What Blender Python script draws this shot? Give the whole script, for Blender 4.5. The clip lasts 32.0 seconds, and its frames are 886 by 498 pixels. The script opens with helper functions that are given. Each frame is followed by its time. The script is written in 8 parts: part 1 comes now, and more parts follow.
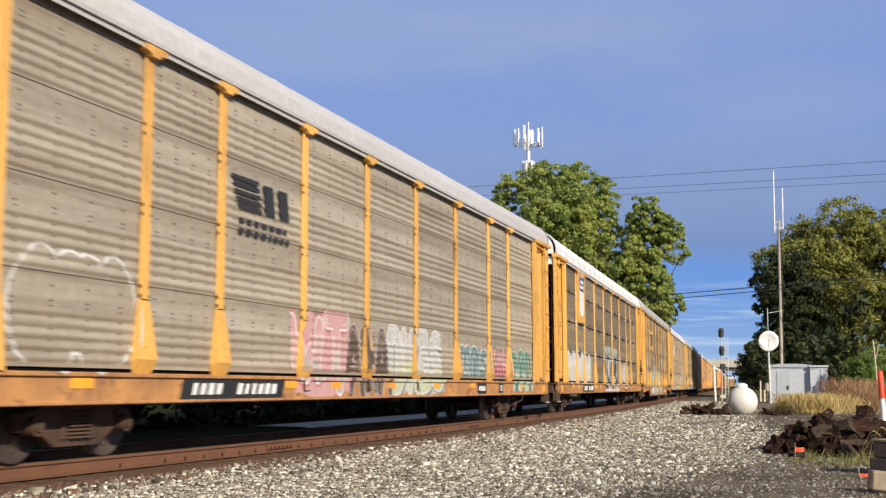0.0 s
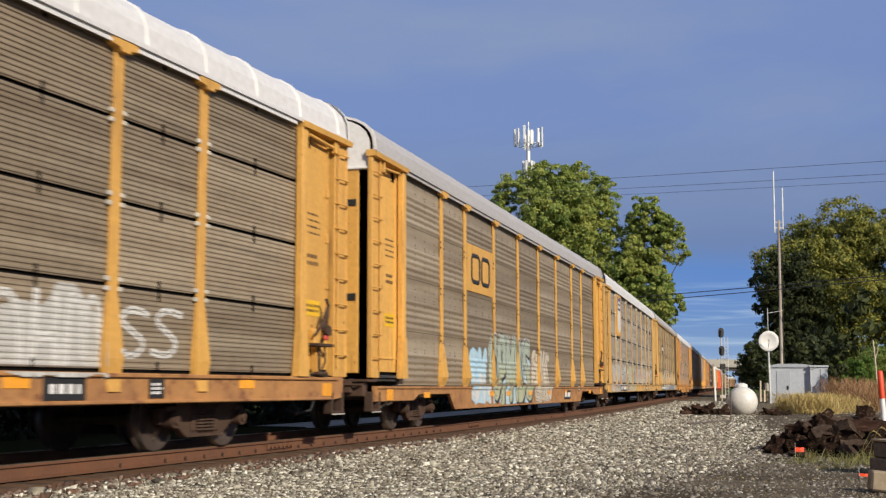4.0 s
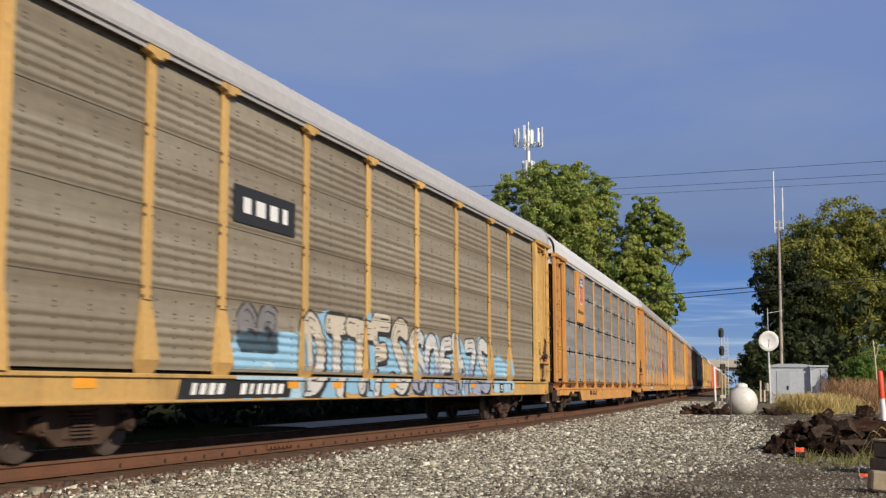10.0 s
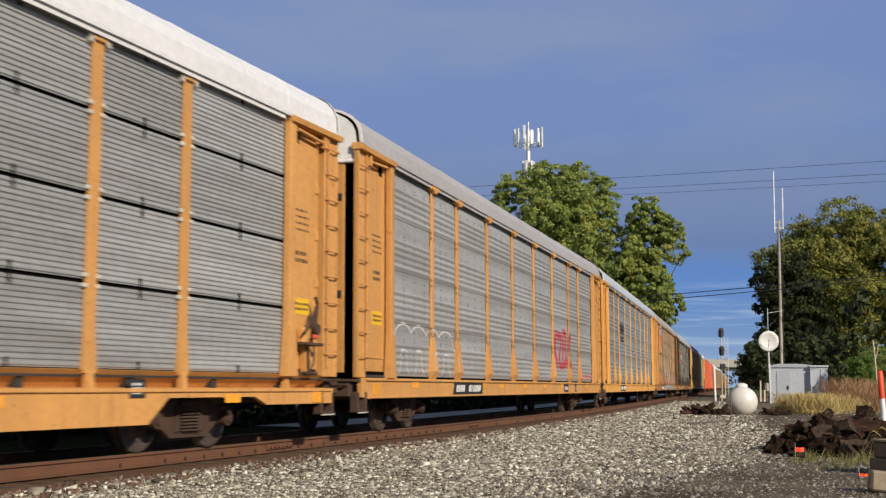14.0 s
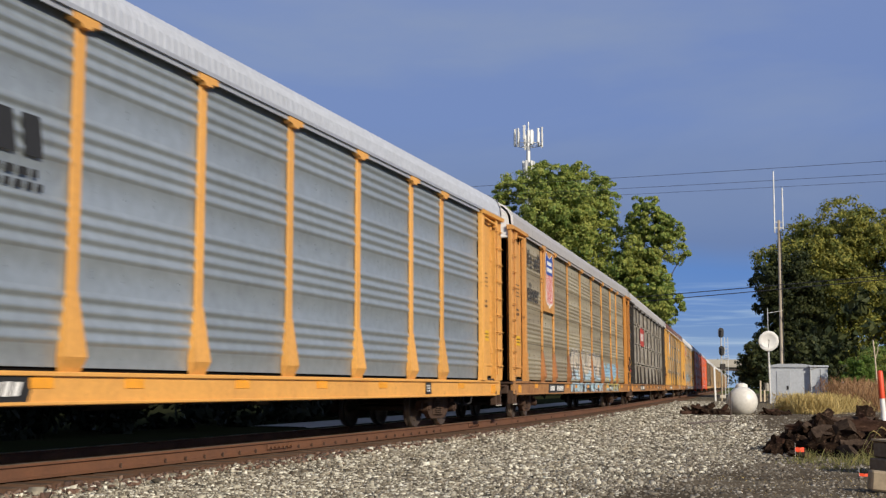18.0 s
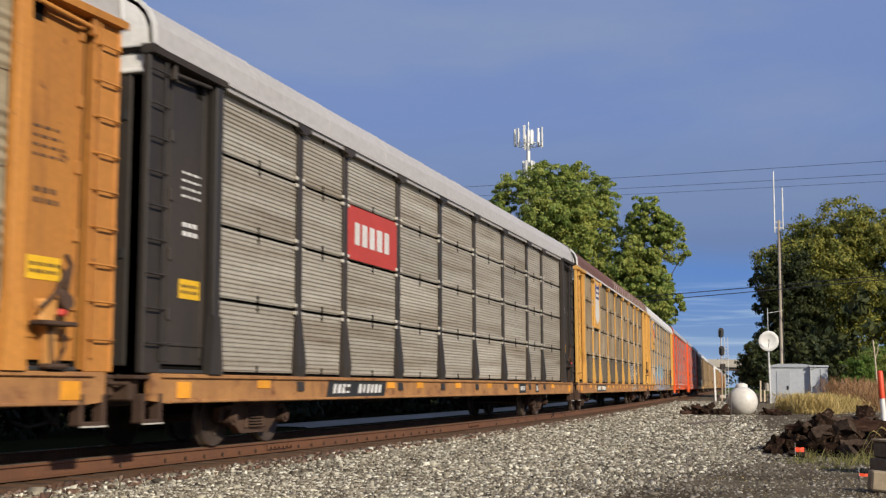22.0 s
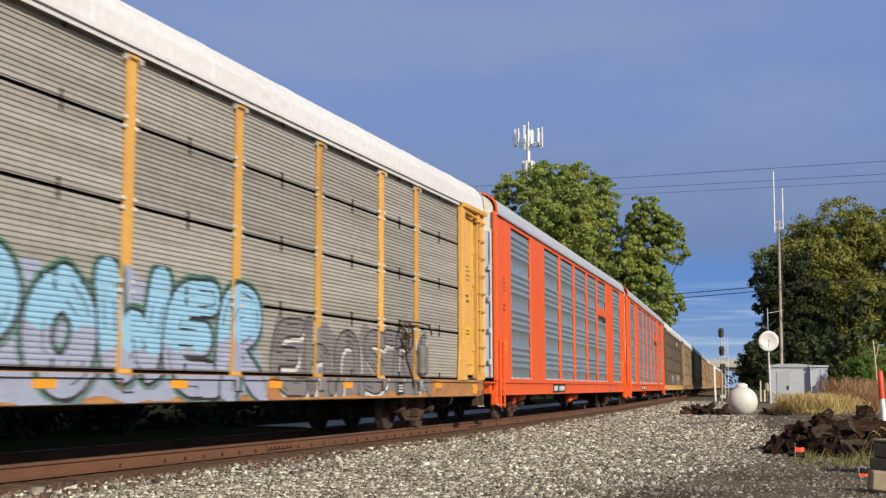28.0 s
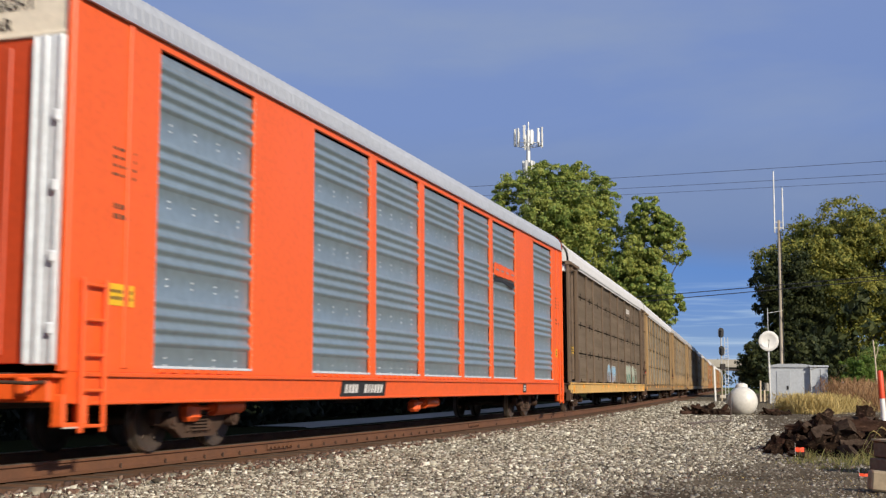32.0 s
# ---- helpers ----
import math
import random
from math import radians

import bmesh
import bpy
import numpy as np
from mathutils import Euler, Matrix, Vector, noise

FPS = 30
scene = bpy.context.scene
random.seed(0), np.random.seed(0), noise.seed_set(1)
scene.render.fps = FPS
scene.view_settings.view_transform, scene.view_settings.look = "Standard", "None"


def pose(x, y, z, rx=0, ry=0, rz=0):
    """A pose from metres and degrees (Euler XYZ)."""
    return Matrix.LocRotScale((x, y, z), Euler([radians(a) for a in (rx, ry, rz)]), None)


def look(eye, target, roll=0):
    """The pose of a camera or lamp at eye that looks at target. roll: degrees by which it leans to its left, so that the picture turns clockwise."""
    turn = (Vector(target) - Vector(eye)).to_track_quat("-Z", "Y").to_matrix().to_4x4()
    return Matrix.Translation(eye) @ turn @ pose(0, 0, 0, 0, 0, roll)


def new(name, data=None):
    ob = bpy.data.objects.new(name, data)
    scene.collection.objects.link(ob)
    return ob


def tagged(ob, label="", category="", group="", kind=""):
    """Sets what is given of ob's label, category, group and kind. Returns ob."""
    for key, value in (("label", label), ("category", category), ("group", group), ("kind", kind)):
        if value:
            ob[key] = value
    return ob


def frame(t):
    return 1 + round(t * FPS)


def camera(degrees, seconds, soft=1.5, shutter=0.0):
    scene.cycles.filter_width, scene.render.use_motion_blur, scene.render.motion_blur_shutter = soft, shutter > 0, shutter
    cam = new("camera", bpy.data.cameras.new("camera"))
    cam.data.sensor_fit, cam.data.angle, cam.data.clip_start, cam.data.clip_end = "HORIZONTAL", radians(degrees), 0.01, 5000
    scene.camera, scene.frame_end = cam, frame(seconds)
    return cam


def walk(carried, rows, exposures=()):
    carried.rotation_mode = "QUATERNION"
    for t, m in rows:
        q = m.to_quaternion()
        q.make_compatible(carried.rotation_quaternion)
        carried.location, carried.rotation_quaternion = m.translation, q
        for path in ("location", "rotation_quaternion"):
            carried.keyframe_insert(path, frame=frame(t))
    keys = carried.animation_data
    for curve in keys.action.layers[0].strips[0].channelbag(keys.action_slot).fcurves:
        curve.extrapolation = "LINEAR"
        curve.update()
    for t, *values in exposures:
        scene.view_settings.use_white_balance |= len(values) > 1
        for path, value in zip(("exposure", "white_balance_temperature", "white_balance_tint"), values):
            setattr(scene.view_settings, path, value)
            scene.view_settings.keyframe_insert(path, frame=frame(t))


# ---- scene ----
# Rail top is z = 0. The track is an arc that straightens with distance; a car is placed on it by the arc length of its trucks.
cam = camera(41.08, 32.0, soft=1.35, shutter=0.28)
EYE = (0.0, 0.0, 0.926)
walk(cam, [(t, look(EYE, (0.0, 100.0, 0.926 + 11.503), 0.414)) for t in (0.0, 32.0)], exposures=[(0.0, 0.36), (1.0, 0.28), (2.0, 0.12), (3.0, 0.05), (6.0, 0.0), (12.0, -0.05), (18.0, -0.05), (22.0, -0.02), (25.0, 0.06), (32.0, 0.07)])

# ---- world and sun ----
SUN_TO = Vector((0.565, -0.82, 0.0)).normalized()
SUN_EL = radians(27)
world = bpy.data.worlds.new("sky")
scene.world = world
world.use_nodes = True
wt = world.node_tree
wt.nodes.clear()


def wn(kind, **inputs):
    n = wt.nodes.new(kind)
    for k, v in inputs.items():
        n.inputs[k.replace("_", " ")].default_value = v
    return n


sky = wn("ShaderNodeTexSky")
sky.sky_type, sky.sun_disc = "NISHITA", False
sky.sun_elevation, sky.sun_rotation = SUN_EL, math.atan2(SUN_TO.x, SUN_TO.y)
sky.air_density, sky.dust_density = 1.2, 0.6
sky_dim = wn("ShaderNodeVectorMath")
sky_dim.operation = "SCALE"
sky_dim.inputs["Scale"].default_value = 0.085
wt.links.new(sky.outputs[0], sky_dim.inputs[0])
wcoord = wn("ShaderNodeTexCoord")
wsep = wn("ShaderNodeSeparateXYZ")
wt.links.new(wcoord.outputs["Generated"], wsep.inputs[0])
# cloud deck: violet grey above, a clear blue band low over the horizon, thin streaks in it
deck = wn("ShaderNodeValToRGB")
deck.color_ramp.elements[0].position, deck.color_ramp.elements[0].color = 0.0, (0.30, 0.47, 0.74, 1)
deck.color_ramp.elements[1].position, deck.color_ramp.elements[1].color = 1.0, (0.24, 0.29, 0.46, 1)
for pos, col in ((0.045, (0.13, 0.28, 0.60, 1)), (0.072, (0.085, 0.225, 0.60, 1)), (0.098, (0.07, 0.205, 0.58, 1)), (0.124, (0.118, 0.19, 0.43, 1)), (0.16, (0.168, 0.235, 0.45, 1)), (0.215, (0.168, 0.25, 0.53, 1)), (0.30, (0.19, 0.27, 0.54, 1)), (0.42, (0.235, 0.31, 0.55, 1))):
    e = deck.color_ramp.elements.new(pos)
    e.color = col
wmap = wn("ShaderNodeMapping")
wmap.inputs["Scale"].default_value = (3.0, 3.0, 14.0)
wmap.inputs["Location"].default_value = (0.7, 0.3, 0.1)
wt.links.new(wcoord.outputs["Generated"], wmap.inputs[0])
wnoise = wn("ShaderNodeTexNoise", Scale=1.0, Detail=5.0, Roughness=0.5, Distortion=0.3)
wt.links.new(wmap.outputs[0], wnoise.inputs["Vector"])
wshift = wn("ShaderNodeMath")
wshift.operation = "MULTIPLY_ADD"
wshift.inputs[1].default_value = 0.05
wshift.inputs[2].default_value = -0.025
wt.links.new(wnoise.outputs["Fac"], wshift.inputs[0])
wadd = wn("ShaderNodeMath")
wadd.operation = "ADD"
wt.links.new(wsep.outputs["Z"], wadd.inputs[0])
wt.links.new(wshift.outputs[0], wadd.inputs[1])
wt.links.new(wadd.outputs[0], deck.inputs[0])
# streaks low in the sky
smap = wn("ShaderNodeMapping")
smap.inputs["Scale"].default_value = (5.0, 5.0, 95.0)
wt.links.new(wcoord.outputs["Generated"], smap.inputs[0])
snoise = wn("ShaderNodeTexNoise", Scale=1.0, Detail=4.0, Roughness=0.55, Distortion=0.2)
wt.links.new(smap.outputs[0], snoise.inputs["Vector"])
sramp = wn("ShaderNodeValToRGB")
sramp.color_ramp.elements[0].position, sramp.color_ramp.elements[0].color = 0.50, (0, 0, 0, 1)
sramp.color_ramp.elements[1].position, sramp.color_ramp.elements[1].color = 0.66, (1, 1, 1, 1)
wt.links.new(snoise.outputs["Fac"], sramp.inputs[0])
slow = wn("ShaderNodeMapRange")
slow.inputs["From Min"].default_value, slow.inputs["From Max"].default_value = 0.105, 0.06
slow.inputs["To Min"].default_value, slow.inputs["To Max"].default_value = 0.0, 0.62
wt.links.new(wsep.outputs["Z"], slow.inputs["Value"])
smul = wn("ShaderNodeMath")
smul.operation = "MULTIPLY"
wt.links.new(sramp.outputs[0], smul.inputs[0])
wt.links.new(slow.outputs[0], smul.inputs[1])
smix = wn("ShaderNodeMix")
smix.data_type = "RGBA"
smix.inputs["B"].default_value = (0.56, 0.72, 0.88, 1)
wt.links.new(smul.outputs[0], smix.inputs["Factor"])


# soft paler veils across the deck
vmap = wn("ShaderNodeMapping")
vmap.inputs["Scale"].default_value = (1.5, 1.5, 8.0)
vmap.inputs["Location"].default_value = (1.9, 0.4, 0.35)
wt.links.new(wcoord.outputs["Generated"], vmap.inputs[0])
vnoise = wn("ShaderNodeTexNoise", Scale=1.0, Detail=6.0, Roughness=0.55, Distortion=0.5)
wt.links.new(vmap.outputs[0], vnoise.inputs["Vector"])
vrange = wn("ShaderNodeMapRange")
vrange.inputs["From Min"].default_value, vrange.inputs["From Max"].default_value = 0.42, 0.68
vrange.inputs["To Max"].default_value = 0.8
wt.links.new(vnoise.outputs["Fac"], vrange.inputs["Value"])
veil = wn("ShaderNodeMix")
veil.data_type = "RGBA"
veil.inputs["B"].default_value = (0.285, 0.345, 0.49, 1)
vlow = wn("ShaderNodeMapRange")
vlow.inputs["From Min"].default_value, vlow.inputs["From Max"].default_value = 0.12, 0.17
wt.links.new(wsep.outputs["Z"], vlow.inputs["Value"])
vmul = wn("ShaderNodeMath")
vmul.operation = "MULTIPLY"
wt.links.new(vrange.outputs[0], vmul.inputs[0])
wt.links.new(vlow.outputs[0], vmul.inputs[1])
wt.links.new(vmul.outputs[0], veil.inputs["Factor"])
wt.links.new(deck.outputs[0], veil.inputs["A"])
cover = wn("ShaderNodeMix")
wt.links.new(veil.outputs["Result"], smix.inputs["A"])
cover.data_type = "RGBA"
cover.inputs["Factor"].default_value = 0.86
wt.links.new(sky_dim.outputs[0], cover.inputs["A"])
wt.links.new(smix.outputs["Result"], cover.inputs["B"])
wbg = wn("ShaderNodeBackground", Strength=1.0)
wout = wn("ShaderNodeOutputWorld")
wt.links.new(cover.outputs["Result"], wbg.inputs[0])
wt.links.new(wbg.outputs[0], wout.inputs[0])

sun = new("sun", bpy.data.lights.new("sun", "SUN"))
sun.data.energy, sun.data.angle, sun.data.color = 5.0, radians(0.6), (1.0, 0.90, 0.75)
toward = Vector((SUN_TO.x * math.cos(SUN_EL), SUN_TO.y * math.cos(SUN_EL), math.sin(SUN_EL)))
sun.matrix_world = look(toward * 50, (0, 0, 0))


# ---- the track's line ----
A0, K1, K2, SIDE = 0.37967, -0.00319, 18.823e-6, 10.729
S_STRAIGHT = -K1 / (2 * K2)


def heading(s):
    """Degrees of turn of the track, in radians from +y towards +x."""
    if s < 0:
        return A0 + K1 * s
    s = min(s, S_STRAIGHT)
    return A0 + K1 * s + K2 * s * s


LINE_FROM, LINE_TO = -120, 620
_line = [(-SIDE, 0.0)]
for i in range(0, LINE_TO):
    a = heading(i + 0.5)
    _line.append((_line[-1][0] + math.sin(a), _line[-1][1] + math.cos(a)))
_back = [(-SIDE, 0.0)]
for i in range(0, -LINE_FROM):
    a = heading(-i - 0.5)
    _back.append((_back[-1][0] - math.sin(a), _back[-1][1] - math.cos(a)))
LINE = _back[:0:-1] + _line


def on_track(s, off=0.0):
    """Plan place at arc length s, off metres to the camera's side."""
    q = min(max(s - LINE_FROM, 0.0), len(LINE) - 1.001)
    i = int(q)
    f = q - i
    x = LINE[i][0] * (1 - f) + LINE[i + 1][0] * f
    y = LINE[i][1] * (1 - f) + LINE[i + 1][1] * f
    a = heading(s)
    return x + off * math.cos(a), y - off * math.sin(a)


# ---- mesh helper ----
class Geo:
    """Collects verts and faces; each face has a material slot."""

    def __init__(self):
        self.v, self.f, self.m, self.s = [], [], [], []

    def add(self, verts, faces, mat=0, smooth=False):
        n = len(self.v)
        self.v.extend(verts)
        for fc in faces:
            self.f.append(tuple(i + n for i in fc))
            self.m.append(mat)
            self.s.append(smooth)
        return self

    def box(self, c, size, ch=0.0, mat=0, turn=None):
        hx, hy, hz = size[0] / 2, size[1] / 2, size[2] / 2
        ch = min(ch, hx * 0.9, hy * 0.9, hz * 0.9)
        vs = []
        if ch <= 0:
            for sx in (-1, 1):
                for sy in (-1, 1):
                    for sz in (-1, 1):
                        vs.append((sx * hx, sy * hy, sz * hz))
            fs = [(0, 1, 3, 2), (4, 6, 7, 5), (0, 4, 5, 1), (2, 3, 7, 6), (0, 2, 6, 4), (1, 5, 7, 3)]
        else:
            idx = {}
            for sx in (-1, 1):
                for sy in (-1, 1):
                    for sz in (-1, 1):
                        idx[sx, sy, sz] = len(vs)
                        vs += [(sx * hx, sy * (hy - ch), sz * (hz - ch)), (sx * (hx - ch), sy * hy, sz * (hz - ch)), (sx * (hx - ch), sy * (hy - ch), sz * hz)]
            fs = []
            for d in range(3):
                o = [k for k in range(3) if k != d]
                for sd in (-1, 1):
                    ring = []
                    for p, q in ((-1, -1), (1, -1), (1, 1), (-1, 1)):
                        key = [0, 0, 0]
                        key[d], key[o[0]], key[o[1]] = sd, p, q
                        ring.append(idx[tuple(key)] + d)
                    if (sd > 0) == (d == 1):
                        ring.reverse()
                    fs.append(tuple(ring))
                for p in (-1, 1):
                    for q in (-1, 1):
                        k1, k2 = [0, 0, 0], [0, 0, 0]
                        k1[d], k1[o[0]], k1[o[1]] = -1, p, q
                        k2[d], k2[o[0]], k2[o[1]] = 1, p, q
                        i1, i2 = idx[tuple(k1)], idx[tuple(k2)]
                        face = (i1 + o[0], i2 + o[0], i2 + o[1], i1 + o[1])
                        if (p * q > 0) != (d == 1):
                            face = face[::-1]
                        fs.append(face[::-1] if d != 1 else face[::-1])
            for (sx, sy, sz), i in idx.items():
                fs.append((i, i + 1, i + 2) if sx * sy * sz > 0 else (i, i + 2, i + 1))
        if turn is not None:
            vs = [tuple(turn @ Vector(p)) for p in vs]
        return self.add([(p[0] + c[0], p[1] + c[1], p[2] + c[2]) for p in vs], fs, mat)

    def rod(self, a, b, r, n=8, r2=None, mat=0, caps=True):
        a, b = Vector(a), Vector(b)
        r2 = r if r2 is None else r2
        d = (b - a).normalized()
        u = d.orthogonal().normalized()
        w = d.cross(u)
        vs = []
        for p, q in ((a, r), (b, r2)):
            for i in range(n):
                t = 2 * math.pi * i / n
                vs.append(tuple(p + u * (q * math.cos(t)) + w * (q * math.sin(t))))
        self.add(vs, [(i, (i + 1) % n, n + (i + 1) % n, n + i) for i in range(n)], mat, True)
        if caps:
            self.add(vs, [tuple(range(n - 1, -1, -1)), tuple(range(n, 2 * n))], mat)
        return self

    def tube(self, pts, r, n=6, mat=0):
        for p, q in zip(pts, pts[1:]):
            self.rod(p, q, r, n, mat=mat)
        return self

    def prism(self, poly, axis, lo, hi, mat=0, smooth=False):
        """poly: 2D points in the two other axes (in x, y, z order), drawn out along axis."""
        n = len(poly)

        def put(p, h):
            q = [p[0], p[1]]
            q.insert(axis, h)
            return tuple(q)
        vs = [put(p, lo) for p in poly] + [put(p, hi) for p in poly]
        self.add(vs, [(i, (i + 1) % n, n + (i + 1) % n, n + i) for i in range(n)], mat, smooth)
        self.add(vs, [tuple(range(n - 1, -1, -1)), tuple(range(n, 2 * n))], mat)
        return self

    def strip(self, profile, axis, lo, hi, mat=0, smooth=False):
        """An open profile drawn out along axis."""
        n = len(profile)

        def put(p, h):
            q = [p[0], p[1]]
            q.insert(axis, h)
            return tuple(q)
        vs = [put(p, lo) for p in profile] + [put(p, hi) for p in profile]
        return self.add(vs, [(i, i + 1, n + i + 1, n + i) for i in range(n - 1)], mat, smooth)

    def lathe(self, rings, n=24, mat=0, at=(0, 0, 0), axis="z"):
        """rings: (radius, height)."""
        vs = []
        for r, h in rings:
            for i in range(n):
                t = 2 * math.pi * i / n
                c, s = r * math.cos(t), r * math.sin(t)
                p = (c, s, h) if axis == "z" else ((h, c, s) if axis == "x" else (c, h, -s))
                vs.append((p[0] + at[0], p[1] + at[1], p[2] + at[2]))
        fs = []
        for k in range(len(rings) - 1):
            for i in range(n):
                j = (i + 1) % n
                fs.append((k * n + i, k * n + j, (k + 1) * n + j, (k + 1) * n + i))
        return self.add(vs, fs, mat, True)

    def mesh(self, name, *mats, recalc=False):
        me = bpy.data.meshes.new(name)
        me.from_pydata(self.v, [], self.f)
        for m in mats:
            me.materials.append(m)
        me.polygons.foreach_set("material_index", self.m)
        me.polygons.foreach_set("use_smooth", self.s)
        me.update()
        if recalc:
            bm = bmesh.new()
            bm.from_mesh(me)
            bmesh.ops.recalc_face_normals(bm, faces=bm.faces)
            bm.to_mesh(me)
            bm.free()
        return me


def part(name, me, parent, label="", at=(0, 0, 0), turn=None):
    ob = new(name, me)
    ob.parent = parent
    if name in ("rivet_strip", "stencil", "lettering", "slogan", "emblem", "brake_linkage", "spring_nest", "shield", "graffiti"):
        ob["kind"] = "stuff"
    m = Matrix.Translation(at)
    if turn is not None:
        m = m @ turn
    ob.matrix_basis = m
    if label:
        ob["label"] = label
    return ob


def thing(name, m, label, category, group="", me=None, kind=""):
    ob = new(name, me)
    ob.matrix_basis = m
    return tagged(ob, label, category, group, kind)


# ---- materials ----
def paint(name, base, rough=0.55, metal=0.0, dirt=None, amount=0.5, big=0.6, fine=9.0, bump=0.15, stretch=(1, 1, 1), second=None, second_at=(0.6, 0.75), tone=0.12, bump_dist=0.004, gloss=0.5, wear=0.0, wear_color=(0.11, 0.05, 0.026)):
    """A weathered surface: base, dirt in large uneven patches and fine grain, an optional second stain with its own edge, run-down rust streaks and chips (wear), a tone that differs from piece to piece."""
    m = bpy.data.materials.new(name)
    m.use_nodes = True
    nt = m.node_tree
    N, Lk = nt.nodes.new, nt.links.new
    bsdf = nt.nodes["Principled BSDF"]
    tc, info = N("ShaderNodeTexCoord"), N("ShaderNodeObjectInfo")
    sh = N("ShaderNodeVectorMath")
    sh.operation = "MULTIPLY_ADD"
    sh.inputs[1].default_value = (37.0, 53.0, 71.0)
    Lk(info.outputs["Random"], sh.inputs[0])
    Lk(tc.outputs["Object"], sh.inputs[2])
    mp = N("ShaderNodeMapping")
    mp.inputs["Scale"].default_value = stretch
    Lk(sh.outputs[0], mp.inputs[0])
    n1 = N("ShaderNodeTexNoise")
    n1.inputs["Scale"].default_value, n1.inputs["Detail"].default_value, n1.inputs["Roughness"].default_value = big, 7.0, 0.62
    Lk(mp.outputs[0], n1.inputs["Vector"])
    n2 = N("ShaderNodeTexNoise")
    n2.inputs["Scale"].default_value, n2.inputs["Detail"].default_value = fine, 4.0
    Lk(sh.outputs[0], n2.inputs["Vector"])
    r1 = N("ShaderNodeMapRange")
    r1.inputs["From Min"].default_value, r1.inputs["From Max"].default_value = 0.35, 0.68
    r1.inputs["To Max"].default_value = amount
    Lk(n1.outputs["Fac"], r1.inputs["Value"])
    d = dirt or tuple(c * 0.6 for c in base)
    mix = N("ShaderNodeMix")
    mix.data_type = "RGBA"
    mix.inputs["A"].default_value, mix.inputs["B"].default_value = (*base, 1), (*d, 1)
    Lk(r1.outputs[0], mix.inputs["Factor"])
    out = mix.outputs["Result"]
    if second:
        r3 = N("ShaderNodeMapRange")
        r3.inputs["From Min"].default_value, r3.inputs["From Max"].default_value = second_at
        n3 = N("ShaderNodeTexNoise")
        n3.inputs["Scale"].default_value, n3.inputs["Detail"].default_value = big * 2.3, 8.0
        Lk(mp.outputs[0], n3.inputs["Vector"])
        Lk(n3.outputs["Fac"], r3.inputs["Value"])
        mx = N("ShaderNodeMix")
        mx.data_type = "RGBA"
        mx.inputs["B"].default_value = (*second, 1)
        Lk(r3.outputs[0], mx.inputs["Factor"])
        Lk(out, mx.inputs["A"])
        out = mx.outputs["Result"]
    if wear:
        run = N("ShaderNodeMapping")
        run.inputs["Scale"].default_value = (7.0, 7.0, 0.55)
        Lk(sh.outputs[0], run.inputs[0])
        for src, scale, lo, hi, most in ((run, 1.0, 0.56, 0.74, 0.55), (sh, 5.5, 0.655, 0.69, 0.85)):
            nw, rw, mw = N("ShaderNodeTexNoise"), N("ShaderNodeMapRange"), N("ShaderNodeMix")
            nw.inputs["Scale"].default_value, nw.inputs["Detail"].default_value, nw.inputs["Roughness"].default_value = scale, 7.0, 0.65
            Lk(src.outputs[0], nw.inputs["Vector"])
            rw.inputs["From Min"].default_value, rw.inputs["From Max"].default_value, rw.inputs["To Max"].default_value = lo, hi, min(1.0, most * wear)
            Lk(nw.outputs["Fac"], rw.inputs["Value"])
            mw.data_type = "RGBA"
            mw.inputs["B"].default_value = (*wear_color, 1)
            Lk(rw.outputs[0], mw.inputs["Factor"])
            Lk(out, mw.inputs["A"])
            out = mw.outputs["Result"]
    # grain and piece tone
    g = N("ShaderNodeMapRange")
    g.inputs["To Min"].default_value, g.inputs["To Max"].default_value = 0.78, 1.2
    Lk(n2.outputs["Fac"], g.inputs["Value"])
    tn = N("ShaderNodeMapRange")
    tn.inputs["To Min"].default_value, tn.inputs["To Max"].default_value = 1.0 - tone, 1.0 + tone
    Lk(info.outputs["Random"], tn.inputs["Value"])
    mu = N("ShaderNodeMath")
    mu.operation = "MULTIPLY"
    Lk(g.outputs[0], mu.inputs[0])
    Lk(tn.outputs[0], mu.inputs[1])
    sc = N("ShaderNodeVectorMath")
    sc.operation = "SCALE"
    Lk(out, sc.inputs[0])
    Lk(mu.outputs[0], sc.inputs["Scale"])
    Lk(sc.outputs[0], bsdf.inputs["Base Color"])
    rr = N("ShaderNodeMapRange")
    rr.inputs["To Min"].default_value, rr.inputs["To Max"].default_value = max(0.05, rough - 0.12), min(1.0, rough + 0.15)
    Lk(n1.outputs["Fac"], rr.inputs["Value"])
    Lk(rr.outputs[0], bsdf.inputs["Roughness"])
    bsdf.inputs["Metallic"].default_value = metal
    bsdf.inputs["Specular IOR Level"].default_value = gloss
    if rough > 0.85:
        bsdf.inputs["Specular IOR Level"].default_value = 0.0
    if bump:
        b = N("ShaderNodeBump")
        b.inputs["Strength"].default_value, b.inputs["Distance"].default_value = bump, bump_dist
        Lk(n2.outputs["Fac"], b.inputs["Height"])
        Lk(b.outputs[0], bsdf.inputs["Normal"])
    return m


